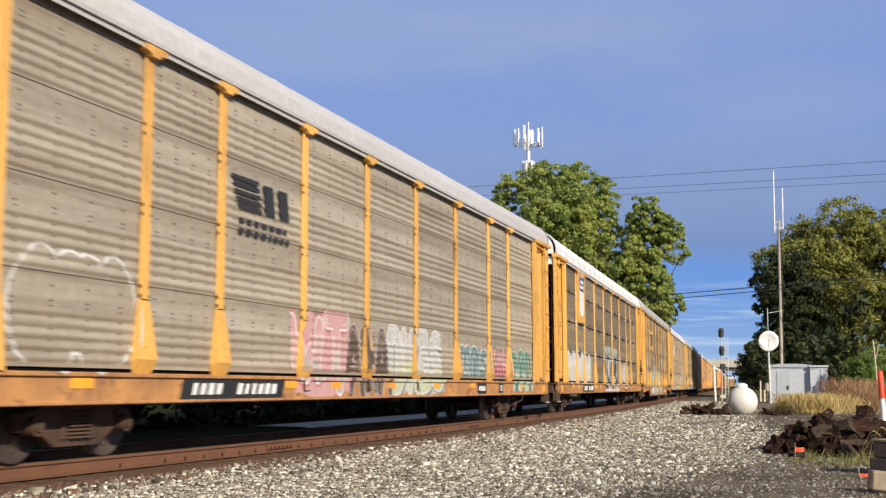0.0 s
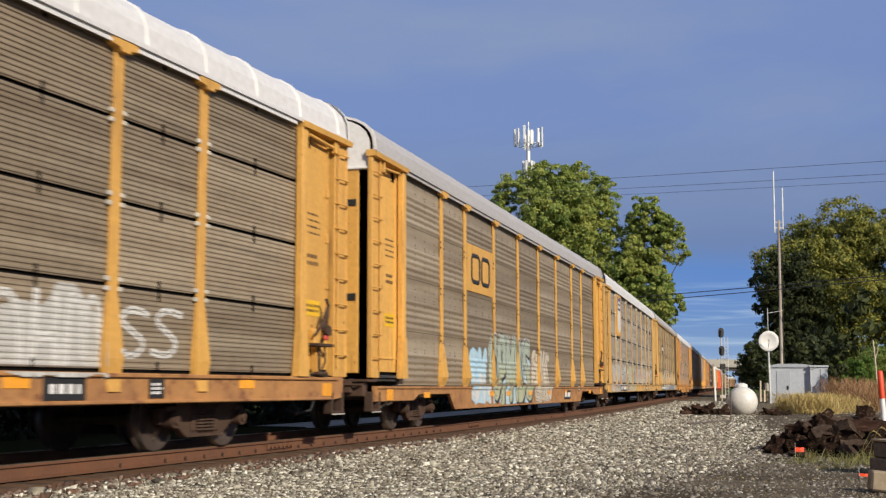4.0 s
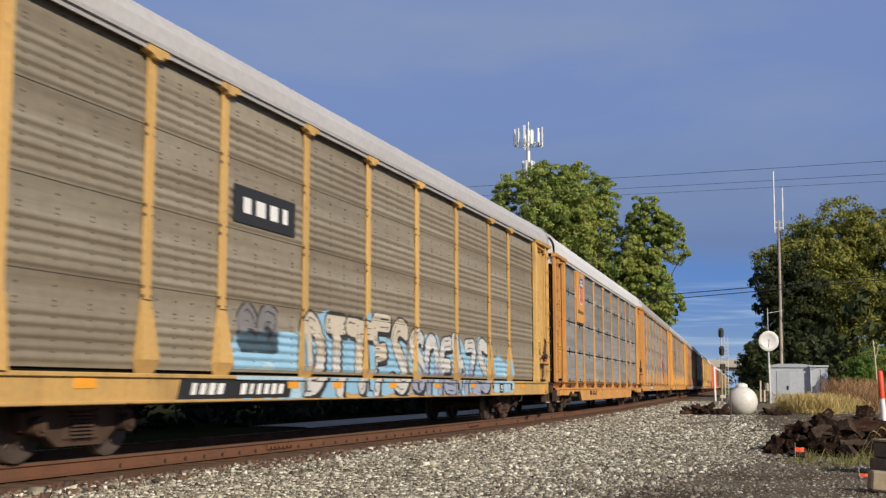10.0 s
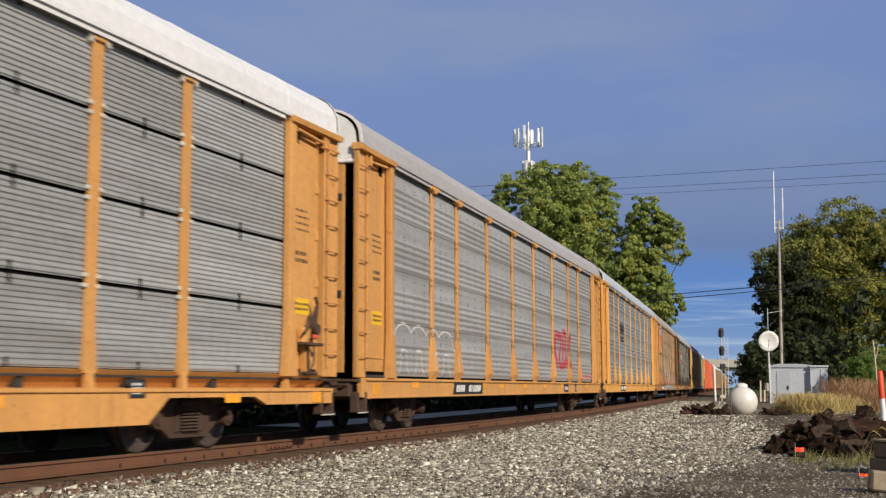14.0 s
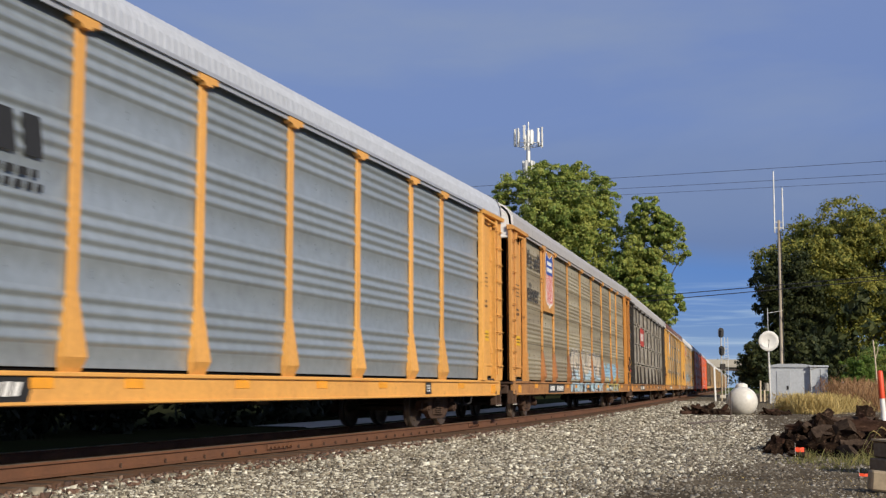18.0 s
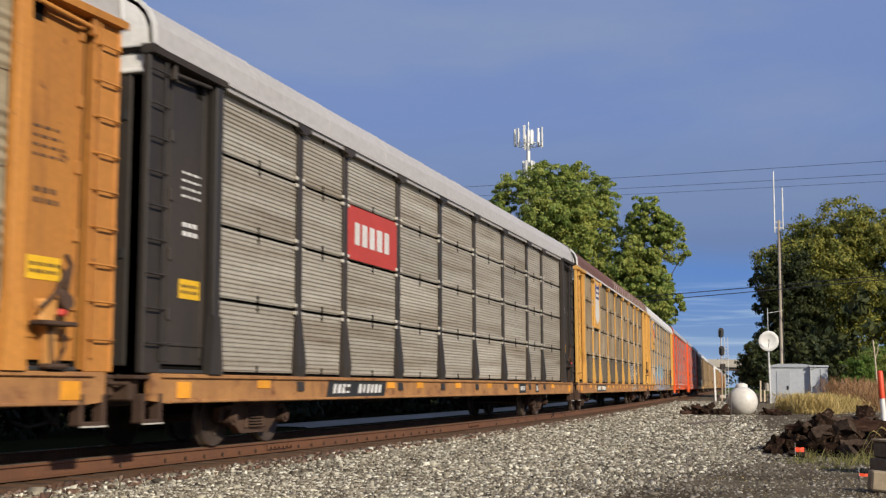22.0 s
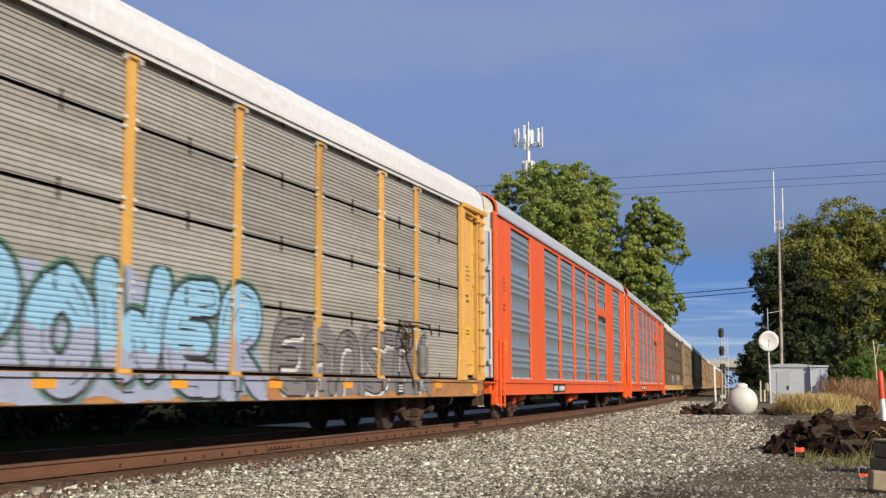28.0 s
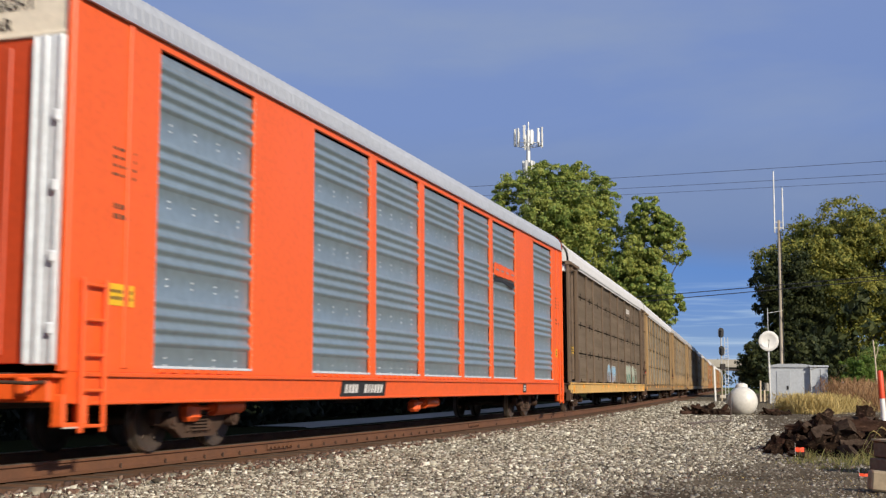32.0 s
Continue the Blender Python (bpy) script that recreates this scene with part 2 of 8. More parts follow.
RUST = (0.10, 0.045, 0.022)
GRIME = (0.085, 0.065, 0.045)
M_YELLOW = paint("yellow_paint", (0.70, 0.385, 0.088), 0.55, 0, (0.49, 0.265, 0.072), 0.75, 0.8, 14, 0.1, (1, 1, 0.3), second=(0.26, 0.13, 0.055), second_at=(0.64, 0.8), gloss=0.35, wear=0.9)
M_YELLOW_PALE = paint("faded_yellow_paint", (0.60, 0.365, 0.12), 0.62, 0, (0.43, 0.275, 0.105), 0.75, 0.7, 14, 0.1, (1, 1, 0.3), second=(0.22, 0.13, 0.07), second_at=(0.62, 0.8), gloss=0.3, wear=0.8)
M_ORANGE_YELLOW = paint("orange_yellow_paint", (0.60, 0.30, 0.088), 0.55, 0, (0.43, 0.21, 0.068), 0.65, 0.8, 14, 0.1, (1, 1, 0.3), second=(0.25, 0.11, 0.04), second_at=(0.66, 0.82), gloss=0.3, wear=0.8)
M_AMBER = paint("amber_paint", (0.68, 0.345, 0.085), 0.52, 0, (0.53, 0.265, 0.075), 0.6, 0.8, 14, 0.1, (1, 1, 0.3), gloss=0.35, wear=0.45)
M_BURNT = paint("burnt_orange_paint", (0.50, 0.215, 0.045), 0.6, 0, (0.34, 0.14, 0.038), 0.7, 0.8, 14, 0.1, (1, 1, 0.3), second=(0.2, 0.085, 0.035), second_at=(0.62, 0.8), gloss=0.3, wear=1.0)
M_YELLOW_DULL = paint("dirty_yellow_paint", (0.345, 0.222, 0.10), 0.65, 0, (0.23, 0.155, 0.08), 0.8, 0.8, 14, 0.1, (1, 1, 0.3), second=(0.17, 0.10, 0.05), second_at=(0.58, 0.78), tone=0.2)
M_RUST_YELLOW = paint("rusty_orange_paint", (0.40, 0.165, 0.05), 0.62, 0, (0.25, 0.10, 0.04), 0.8, 1.2, 14, 0.15, (1, 1, 0.3), second=(0.16, 0.07, 0.035), second_at=(0.60, 0.78))
M_ORANGE = paint("orange_paint", (0.80, 0.115, 0.018), 0.42, 0, (0.62, 0.09, 0.02), 0.35, 0.5, 12, 0.06, (1, 1, 0.4), tone=0.04)
# end doors of the orange cars, darker than their sides
M_ORANGE_DARK = paint("dark_orange_door", (0.50, 0.06, 0.015), 0.5, 0, (0.38, 0.05, 0.015), 0.4, 0.6, 12, 0.06, (1, 1, 0.4), tone=0.04)
M_BLACK = paint("black_car_paint", (0.028, 0.025, 0.023), 0.55, 0, (0.058, 0.044, 0.034), 0.7, 0.8, 14, 0.1, (1, 1, 0.3), gloss=0.3)
M_BROWN = paint("brown_car_paint", (0.175, 0.125, 0.085), 0.65, 0, (0.10, 0.07, 0.05), 0.7, 0.8, 14, 0.1, (1, 1, 0.3), gloss=0.2)
M_PANEL_BROWN = paint("weathered_galvanised_brown", (0.334, 0.273, 0.193), 0.55, 0.22, (0.185, 0.138, 0.092), 0.9, 0.55, 7, 0.12, (1, 0.22, 6.0), second=(0.14, 0.112, 0.083), second_at=(0.6, 0.85), tone=0.17, gloss=0.2)
M_PANEL_UMBER = paint("weathered_galvanised_umber", (0.46, 0.40, 0.305), 0.52, 0.28, (0.25, 0.20, 0.14), 0.85, 0.55, 7, 0.12, (1, 0.22, 6.0), second=(0.22, 0.16, 0.115), second_at=(0.58, 0.82), tone=0.08, gloss=0.3)
M_PANEL_KHAKI = paint("weathered_galvanised_khaki", (0.51, 0.475, 0.405), 0.52, 0.25, (0.26, 0.215, 0.155), 0.85, 0.55, 7, 0.12, (1, 0.22, 6.0), second=(0.16, 0.118, 0.078), second_at=(0.6, 0.82), tone=0.1, gloss=0.2)
M_PANEL_WARM = paint("warm_grey_galvanised", (0.420, 0.403, 0.358), 0.54, 0.22, (0.27, 0.25, 0.21), 0.8, 0.55, 7, 0.1, (1, 0.22, 6.0), second=(0.18, 0.14, 0.105), second_at=(0.64, 0.86), gloss=0.2)
M_PANEL_OLIVE = paint("weathered_galvanised_olive", (0.365, 0.325, 0.23), 0.52, 0.22, (0.21, 0.172, 0.115), 0.9, 0.55, 7, 0.12, (1, 0.22, 6.0), second=(0.18, 0.15, 0.11), second_at=(0.6, 0.85), tone=0.17, gloss=0.2)
M_PANEL_PALE = paint("pale_olive_galvanised", (0.50, 0.46, 0.395), 0.52, 0.22, (0.31, 0.27, 0.22), 0.9, 0.7, 7, 0.12, (1, 0.22, 6.0), second=(0.22, 0.17, 0.13), second_at=(0.55, 0.75), tone=0.12, gloss=0.2, wear=0.75, wear_color=(0.115, 0.08, 0.06))
M_PANEL_RUSTY = paint("rust_streaked_galvanised", (0.45, 0.37, 0.258), 0.70, 0.08, (0.235, 0.175, 0.11), 1.0, 1.0, 7, 0.12, (1, 1.2, 0.4), second=(0.22, 0.125, 0.07), second_at=(0.57, 0.74), tone=0.2, gloss=0.2)
M_PANEL_SOOT = paint("dirty_lower_sheet", (0.19, 0.162, 0.12), 0.75, 0.05, (0.12, 0.098, 0.072), 0.9, 1.0, 7, 0.12, (1, 1.2, 0.4), second=(0.15, 0.08, 0.045), second_at=(0.62, 0.78), tone=0.15, gloss=0.2)
# dark brown for slot marks and joint lines on ribbed sheets
M_PANEL_SLOT = paint("dark_slot_marks", (0.085, 0.062, 0.044), 0.85, 0)
M_SILL = paint("chipped_sill_paint", (0.45, 0.222, 0.076), 0.62, 0, (0.27, 0.13, 0.058), 0.9, 1.6, 12, 0.15, (1, 1, 1.5), second=(0.20, 0.085, 0.04), second_at=(0.56, 0.70), tone=0.1, gloss=0.3, wear=1.0, wear_color=(0.09, 0.045, 0.028))
M_STEEL_PALE = paint("pale_blue_steel", (0.62, 0.66, 0.70), 0.45, 0.1, (0.50, 0.54, 0.57), 0.6, 1.5, 10, 0.08)
M_PANEL_TAN = paint("weathered_galvanised_tan", (0.341, 0.297, 0.219), 0.55, 0.22, (0.198, 0.155, 0.105), 0.8, 0.55, 7, 0.12, (1, 0.22, 6.0), second=(0.15, 0.115, 0.085), second_at=(0.62, 0.85), gloss=0.2)
M_PANEL_GREY = paint("galvanised_grey", (0.389, 0.392, 0.385), 0.55, 0.22, (0.22, 0.21, 0.19), 0.75, 0.55, 7, 0.1, (1, 0.22, 6.0), second=(0.19, 0.16, 0.13), second_at=(0.66, 0.88), gloss=0.2)
M_PANEL_BLUE = paint("clean_galvanised", (0.33, 0.42, 0.47), 0.46, 0.62, (0.26, 0.305, 0.325), 0.6, 0.4, 6, 0.06, (1, 0.35, 1.2), tone=0.05)
M_PANEL_GALV = paint("grey_galvanised", (0.365, 0.41, 0.435), 0.48, 0.55, (0.26, 0.295, 0.315), 0.6, 0.4, 6, 0.06, (1, 0.35, 1.2), tone=0.05)
M_PANEL_DARK = paint("brown_stained_galvanised", (0.2, 0.155, 0.108), 0.75, 0.05, (0.135, 0.1, 0.07), 0.8, 0.55, 7, 0.12, (1, 0.22, 6.0), gloss=0.2)
M_ROOF_WHITE = paint("white_roof_paint", (0.64, 0.63, 0.62), 0.5, 0, (0.52, 0.51, 0.49), 0.5, 0.35, 8, 0.08, (1, 0.5, 1))
M_ROOF_GREY = paint("grey_roof_sheet", (0.45, 0.43, 0.41), 0.5, 0.1, (0.36, 0.34, 0.32), 0.6, 0.4, 8, 0.08, (1, 0.5, 1))
M_ROOF_ZINC = paint("zinc_roof_sheet", (0.47, 0.49, 0.52), 0.42, 0.3, (0.37, 0.39, 0.42), 0.5, 0.4, 8, 0.06, (1, 0.5, 1))
M_ROOF_RUST = paint("rusty_roof_sheet", (0.115, 0.052, 0.042), 0.75, 0, (0.16, 0.075, 0.055), 0.8, 0.5, 9, 0.2, (1, 0.5, 1))
M_ROOF_WORN = paint("worn_pale_roof_sheet", (0.44, 0.37, 0.31), 0.7, 0, (0.30, 0.20, 0.15), 0.8, 1.2, 9, 0.2, (1, 2, 1), second=(0.15, 0.07, 0.05), second_at=(0.55, 0.65))
M_CAP_CREAM = paint("cream_paint", (0.72, 0.66, 0.54), 0.5, 0, (0.62, 0.56, 0.45), 0.5, 0.8, 12, 0.06)
M_WHITE = paint("white_paint", (0.74, 0.73, 0.70), 0.5, 0, (0.55, 0.53, 0.49), 0.5, 0.8, 12, 0.06)
M_DARK = paint("under_frame_black", (0.022, 0.02, 0.018), 0.8, 0, (0.04, 0.032, 0.026), 0.8, 1.2, 10, 0.2)
M_TRUCK = paint("rusty_cast_steel", (0.082, 0.048, 0.032), 0.8, 0.05, (0.042, 0.027, 0.02), 0.8, 2.2, 14, 0.3, gloss=0.25)
M_WHEEL = paint("wheel_steel", (0.09, 0.065, 0.05), 0.6, 0.4, (0.05, 0.038, 0.03), 0.7, 3, 14, 0.2)
M_TREAD = paint("bright_tread_steel", (0.45, 0.43, 0.41), 0.3, 0.9, (0.3, 0.28, 0.26), 0.5, 3, 14, 0.05)
M_DECK_SHADE = paint("dark_deck_shade", (0.05, 0.052, 0.056), 0.5, 0.3)
M_RUBBER = paint("black_rubber", (0.018, 0.018, 0.02), 0.6, 0)
# near black for seams and for the shade in openings
M_SEAM_SHADE = paint("dark_seam_and_shade", (0.012, 0.011, 0.010), 0.9, 0)
M_REFLECT = paint("amber_reflector", (0.85, 0.36, 0.03), 0.35, 0, tone=0.05)
M_RED = paint("red_sign_paint", (0.52, 0.055, 0.035), 0.5, 0, (0.42, 0.05, 0.035), 0.5)
M_NAVY = paint("navy_sign_paint", (0.022, 0.04, 0.19), 0.5, 0)
M_BLUE = paint("blue_sign_paint", (0.02, 0.075, 0.36), 0.5, 0)
M_INK = paint("black_stencil_paint", (0.02, 0.02, 0.02), 0.6, 0)
M_GOLD_TEXT = paint("dark_brown_lettering", (0.10, 0.055, 0.028), 0.6, 0)
M_INK_SOFT = paint("faded_black_paint", (0.055, 0.05, 0.045), 0.7, 0)
M_STICKER = paint("yellow_sticker", (0.80, 0.47, 0.02), 0.45, 0, tone=0.03)
M_RIVET = paint("pale_rivet_paint", (0.66, 0.40, 0.28), 0.5, 0.1)
M_CLIP = paint("bare_clip_metal", (0.62, 0.58, 0.50), 0.5, 0.2)
M_RAIL = paint("rusty_rail_steel", (0.155, 0.066, 0.030), 0.75, 0.0, (0.085, 0.04, 0.024), 0.7, 1.5, 20, 0.2)
M_RAILTOP = paint("worn_rail_head", (0.46, 0.36, 0.26), 0.35, 0.75, (0.24, 0.16, 0.11), 0.6, 1.5, 20, 0.05)
M_TIE = paint("tie_wood", (0.12, 0.085, 0.062), 0.9, 0, (0.07, 0.05, 0.04), 0.8, 2.0, 12, 0.5, (1, 6, 6))


# ---- ground, track bed, rails ----
Z_GROUND = -0.24


def ground_material():
    m = bpy.data.materials.new("gravel_dirt_and_grass")
    m.use_nodes = True
    nt = m.node_tree
    N, Lk = nt.nodes.new, nt.links.new
    bsdf = nt.nodes["Principled BSDF"]
    tc = N("ShaderNodeTexCoord")
    big = N("ShaderNodeTexNoise")
    big.inputs["Scale"].default_value, big.inputs["Detail"].default_value = 0.22, 6.0
    mid = N("ShaderNodeTexNoise")
    mid.inputs["Scale"].default_value, mid.inputs["Detail"].default_value = 2.2, 6.0
    cell = N("ShaderNodeTexVoronoi")
    cell.inputs["Scale"].default_value = 30.0
    for n in (big, mid, cell):
        Lk(tc.outputs["Object"], n.inputs["Vector"])
    stone = N("ShaderNodeValToRGB")
    stone.color_ramp.elements[0].color, stone.color_ramp.elements[1].color = (0.065, 0.054, 0.038, 1), (0.25, 0.22, 0.165, 1)
    sepc = N("ShaderNodeSeparateColor")
    Lk(cell.outputs["Color"], sepc.inputs[0])
    Lk(sepc.outputs[0], stone.inputs[0])
    dirt = N("ShaderNodeMix")
    dirt.data_type = "RGBA"
    dirt.inputs["B"].default_value = (0.15, 0.12, 0.082, 1)
    dr = N("ShaderNodeMapRange")
    dr.inputs["From Min"].default_value, dr.inputs["From Max"].default_value, dr.inputs["To Max"].default_value = 0.42, 0.62, 0.75
    Lk(big.outputs["Fac"], dr.inputs["Value"])
    Lk(dr.outputs[0], dirt.inputs["Factor"])
    Lk(stone.outputs[0], dirt.inputs["A"])
    # far off the yard the ground is grass
    sep = N("ShaderNodeSeparateXYZ")
    Lk(tc.outputs["Object"], sep.inputs[0])
    away = N("ShaderNodeVectorMath")
    away.operation = "LENGTH"
    mv = N("ShaderNodeVectorMath")
    mv.operation = "SUBTRACT"
    mv.inputs[1].default_value = (6.0, 45.0, 0.0)
    Lk(tc.outputs["Object"], mv.inputs[0])
    Lk(mv.outputs[0], away.inputs[0])
    gr = N("ShaderNodeMapRange")
    gr.inputs["From Min"].default_value, gr.inputs["From Max"].default_value = 150.0, 230.0
    Lk(away.outputs["Value"], gr.inputs["Value"])
    grass = N("ShaderNodeMix")
    grass.data_type = "RGBA"
    grass.inputs["B"].default_value = (0.085, 0.11, 0.035, 1)
    Lk(gr.outputs[0], grass.inputs["Factor"])
    Lk(dirt.outputs["Result"], grass.inputs["A"])
    tone = N("ShaderNodeMapRange")
    tone.inputs["To Min"].default_value, tone.inputs["To Max"].default_value = 0.72, 1.25
    Lk(mid.outputs["Fac"], tone.inputs["Value"])
    sc = N("ShaderNodeVectorMath")
    sc.operation = "SCALE"
    Lk(grass.outputs["Result"], sc.inputs[0])
    Lk(tone.outputs[0], sc.inputs["Scale"])
    Lk(sc.outputs[0], bsdf.inputs["Base Color"])
    bsdf.inputs["Roughness"].default_value = 0.95
    bsdf.inputs["Specular IOR Level"].default_value = 0.0
    b = N("ShaderNodeBump")
    b.inputs["Strength"].default_value, b.inputs["Distance"].default_value = 0.8, 0.02
    Lk(cell.outputs["Distance"], b.inputs["Height"])
    Lk(b.outputs[0], bsdf.inputs["Normal"])
    return m


M_GROUND = ground_material()
M_BED = paint("rust_stained_ballast", (0.175, 0.10, 0.062), 0.95, 0, (0.11, 0.065, 0.042), 0.8, 1.2, 22, 0.9, second=(0.20, 0.14, 0.10), second_at=(0.55, 0.75), bump_dist=0.02)
M_DIRT = paint("brown_dirt", (0.145, 0.118, 0.084), 0.95, 0, (0.05, 0.039, 0.028), 0.9, 0.7, 24, 0.9, second=(0.17, 0.15, 0.115), second_at=(0.58, 0.72), bump_dist=0.02)
# grass colour lowered to carry the train's shade
M_VERGE_SHADE = paint("shade_dark_rough_grass", (0.026, 0.032, 0.013), 0.95, 0, (0.03, 0.025, 0.015), 0.7, 0.8, 16, 0.8, bump_dist=0.03)
M_ASPHALT = paint("pale_worn_paving", (0.46, 0.455, 0.44), 0.9, 0, (0.34, 0.335, 0.32), 0.6, 0.4, 18, 0.4)

g = Geo()
xs = [-2200, -900, -400, -200, -100] + list(range(-60, 61, 6)) + [100, 200, 400, 900, 2200]
ys = [-900, -300, -120, -60] + list(range(-24, 97, 6)) + [120, 180, 300, 600, 1300, 3200]
vs = []
for y in ys:
    for x in xs:
        vs.append((x, y, Z_GROUND))
nx = len(xs)
g.add(vs, [(j * nx + i, j * nx + i + 1, (j + 1) * nx + i + 1, (j + 1) * nx + i) for j in range(len(ys) - 1) for i in range(nx - 1)])
tagged(new("ground", g.mesh("ground", M_GROUND)), "flat yard of grey gravel and bare dirt", "ground", kind="structure")


def ribbon(offs, s0, s1, step, zs):
    """A sheet along the track: offs and heights across it."""
    gg = Geo()
    rows = []
    s = s0
    while s <= s1:
        rows.append([(*on_track(s, o), z) for o, z in zip(offs, zs)])
        s += step
    n = len(offs)
    gg.add([p for r in rows for p in r], [(k * n + i, k * n + i + 1, (k + 1) * n + i + 1, (k + 1) * n + i) for k in range(len(rows) - 1) for i in range(n - 1)])
    return gg


bed = ribbon((-2.9, -2.2, -1.4, 0.0, 1.3, 1.75, 2.1), -60, 560, 2.0, (-0.25, -0.215, -0.205, -0.21, -0.205, -0.215, -0.25))
tagged(new("track_bed", bed.mesh("track_bed", M_BED)), "rust-brown ballast bed under the rails", "track bed", kind="structure")
road = ribbon((-5.3, -5.2, -3.7, -3.6), 32.4, 330, 3.0, (-0.25, -0.2, -0.2, -0.25))
tagged(new("road", road.mesh("road", M_ASPHALT)), "narrow grey asphalt path beyond the track", "road", kind="structure")


def rail(off):
    prof = [(-0.075, -0.186), (-0.075, -0.176), (-0.012, -0.155), (-0.009, -0.045), (-0.036, -0.035), (-0.036, -0.006), (-0.028, 0.0),
            (0.028, 0.0), (0.036, -0.006), (0.036, -0.035), (0.009, -0.045), (0.012, -0.155), (0.075, -0.176), (0.075, -0.186)]
    gg = Geo()
    rows = []
    s = -60.0
    while s <= 560:
        rows.append([(*on_track(s, off + o), z) for o, z in prof])
        s += 1.5 if s < 140 else 6.0
    n = len(prof)
    for k in range(len(rows) - 1):
        gg.add(rows[k] + rows[k + 1], [(i, i + 1, n + i + 1, n + i) for i in (0, 1, 2, 3, 4, 8, 9, 10, 11, 12)], 0)
        gg.add(rows[k] + rows[k + 1], [(i, i + 1, n + i + 1, n + i) for i in (5, 6, 7)], 1)
    return gg


for o in (0.755, -0.755):
    tagged(new("rail", rail(o).mesh("rail", M_RAIL, M_RAILTOP)), "rusty steel rail with a worn head", "rail", "rails", "structure")

g = Geo().box((0, 0, 0), (2.6, 0.23, 0.17), 0.015)
tie_mesh = g.mesh("tie", M_TIE)
plate_mesh = Geo().box((0, 0, 0), (0.36, 0.19, 0.022), 0.006).box((0.12, 0.05, 0.02), (0.03, 0.03, 0.03)).box((-0.12, -0.05, 0.02), (0.03, 0.03, 0.03)).mesh("tie_plate", M_RAIL)
bed_ob = bpy.data.objects["track_bed"]
rng = random.Random(5)
for i in range(230):
    s = 2.0 + i * 0.53
    x, y = on_track(s)
    a = -heading(s) + rng.uniform(-0.02, 0.02)
    tie = part("tie", tie_mesh, bed_ob, at=(x, y, -0.286 + rng.uniform(-0.006, 0.004)), turn=Matrix.Rotation(a, 4, "Z"))


def stones(name, count, region, size, seed, mat, label):
    """Broken stones, each a rough eight-cornered lump, half sunk in the ground. region(n, r) gives places."""
    r = np.random.RandomState(seed)
    p = region(count, r)
    n = len(p)
    base = np.array([(x, y, z) for x in (-1, 1) for y in (-1, 1) for z in (-1, 1)], float)
    s = size * r.lognormal(0.0, 0.35, n)
    v = base[None] * r.uniform(0.45, 1.15, (n, 8, 1)) * np.stack([r.uniform(0.8, 1.3, n), r.uniform(0.6, 1.0, n), r.uniform(0.5, 0.85, n)], 1)[:, None, :]
    a = r.uniform(0, 2 * np.pi, n)
    b = r.normal(0, 0.5, n)
    y2, z2 = v[..., 1] * np.cos(b)[:, None] - v[..., 2] * np.sin(b)[:, None], v[..., 1] * np.sin(b)[:, None] + v[..., 2] * np.cos(b)[:, None]
    x3, y3 = v[..., 0] * np.cos(a)[:, None] - y2 * np.sin(a)[:, None], v[..., 0] * np.sin(a)[:, None] + y2 * np.cos(a)[:, None]
    v = np.stack([x3, y3, z2], -1) * s[:, None, None] * 0.5
    v[..., 0] += p[:, 0:1]
    v[..., 1] += p[:, 1:2]
    v[..., 2] += p[:, 2:3] + (s * 0.12)[:, None]
    f = np.array([(0, 1, 3, 2), (4, 6, 7, 5), (0, 4, 5, 1), (2, 3, 7, 6), (1, 5, 7, 3)])
    idx = (f[None] + (np.arange(n) * 8)[:, None, None]).reshape(-1)
    me = bpy.data.meshes.new(name)
    me.vertices.add(n * 8)
    me.vertices.foreach_set("co", v.astype(np.float32).ravel())
    me.loops.add(len(idx))
    me.loops.foreach_set("vertex_index", idx.astype(np.int32))
    me.polygons.add(n * 5)
    me.polygons.foreach_set("loop_start", np.arange(0, n * 20, 4, dtype=np.int32))
    me.update(calc_edges=True)
    me.materials.append(mat)
    return tagged(new(name, me), label, "gravel", kind="stuff")


def stone_material(name, cols):
    m = bpy.data.materials.new(name)
    m.use_nodes = True
    nt = m.node_tree
    N, Lk = nt.nodes.new, nt.links.new
    bsdf = nt.nodes["Principled BSDF"]
    geo = N("ShaderNodeNewGeometry")
    ramp = N("ShaderNodeValToRGB")
    el = ramp.color_ramp.elements
    el[0].position, el[0].color = 0.0, (*cols[0], 1)
    el[1].position, el[1].color = 1.0, (*cols[-1], 1)
    for i, c in enumerate(cols[1:-1]):
        e = el.new((i + 1) / (len(cols) - 1))
        e.color = (*c, 1)
    Lk(geo.outputs["Random Per Island"], ramp.inputs[0])
    tc = N("ShaderNodeTexCoord")
    n = N("ShaderNodeTexNoise")
    n.inputs["Scale"].default_value, n.inputs["Detail"].default_value = 30.0, 4.0
    Lk(tc.outputs["Object"], n.inputs["Vector"])
    g = N("ShaderNodeMapRange")
    g.inputs["To Min"].default_value, g.inputs["To Max"].default_value = 0.7, 1.25
    Lk(n.outputs["Fac"], g.inputs["Value"])
    sc = N("ShaderNodeVectorMath")
    sc.operation = "SCALE"
    Lk(ramp.outputs[0], sc.inputs[0])
    Lk(g.outputs[0], sc.inputs["Scale"])
    Lk(sc.outputs[0], bsdf.inputs["Base Color"])
    bsdf.inputs["Roughness"].default_value = 0.9
    return m


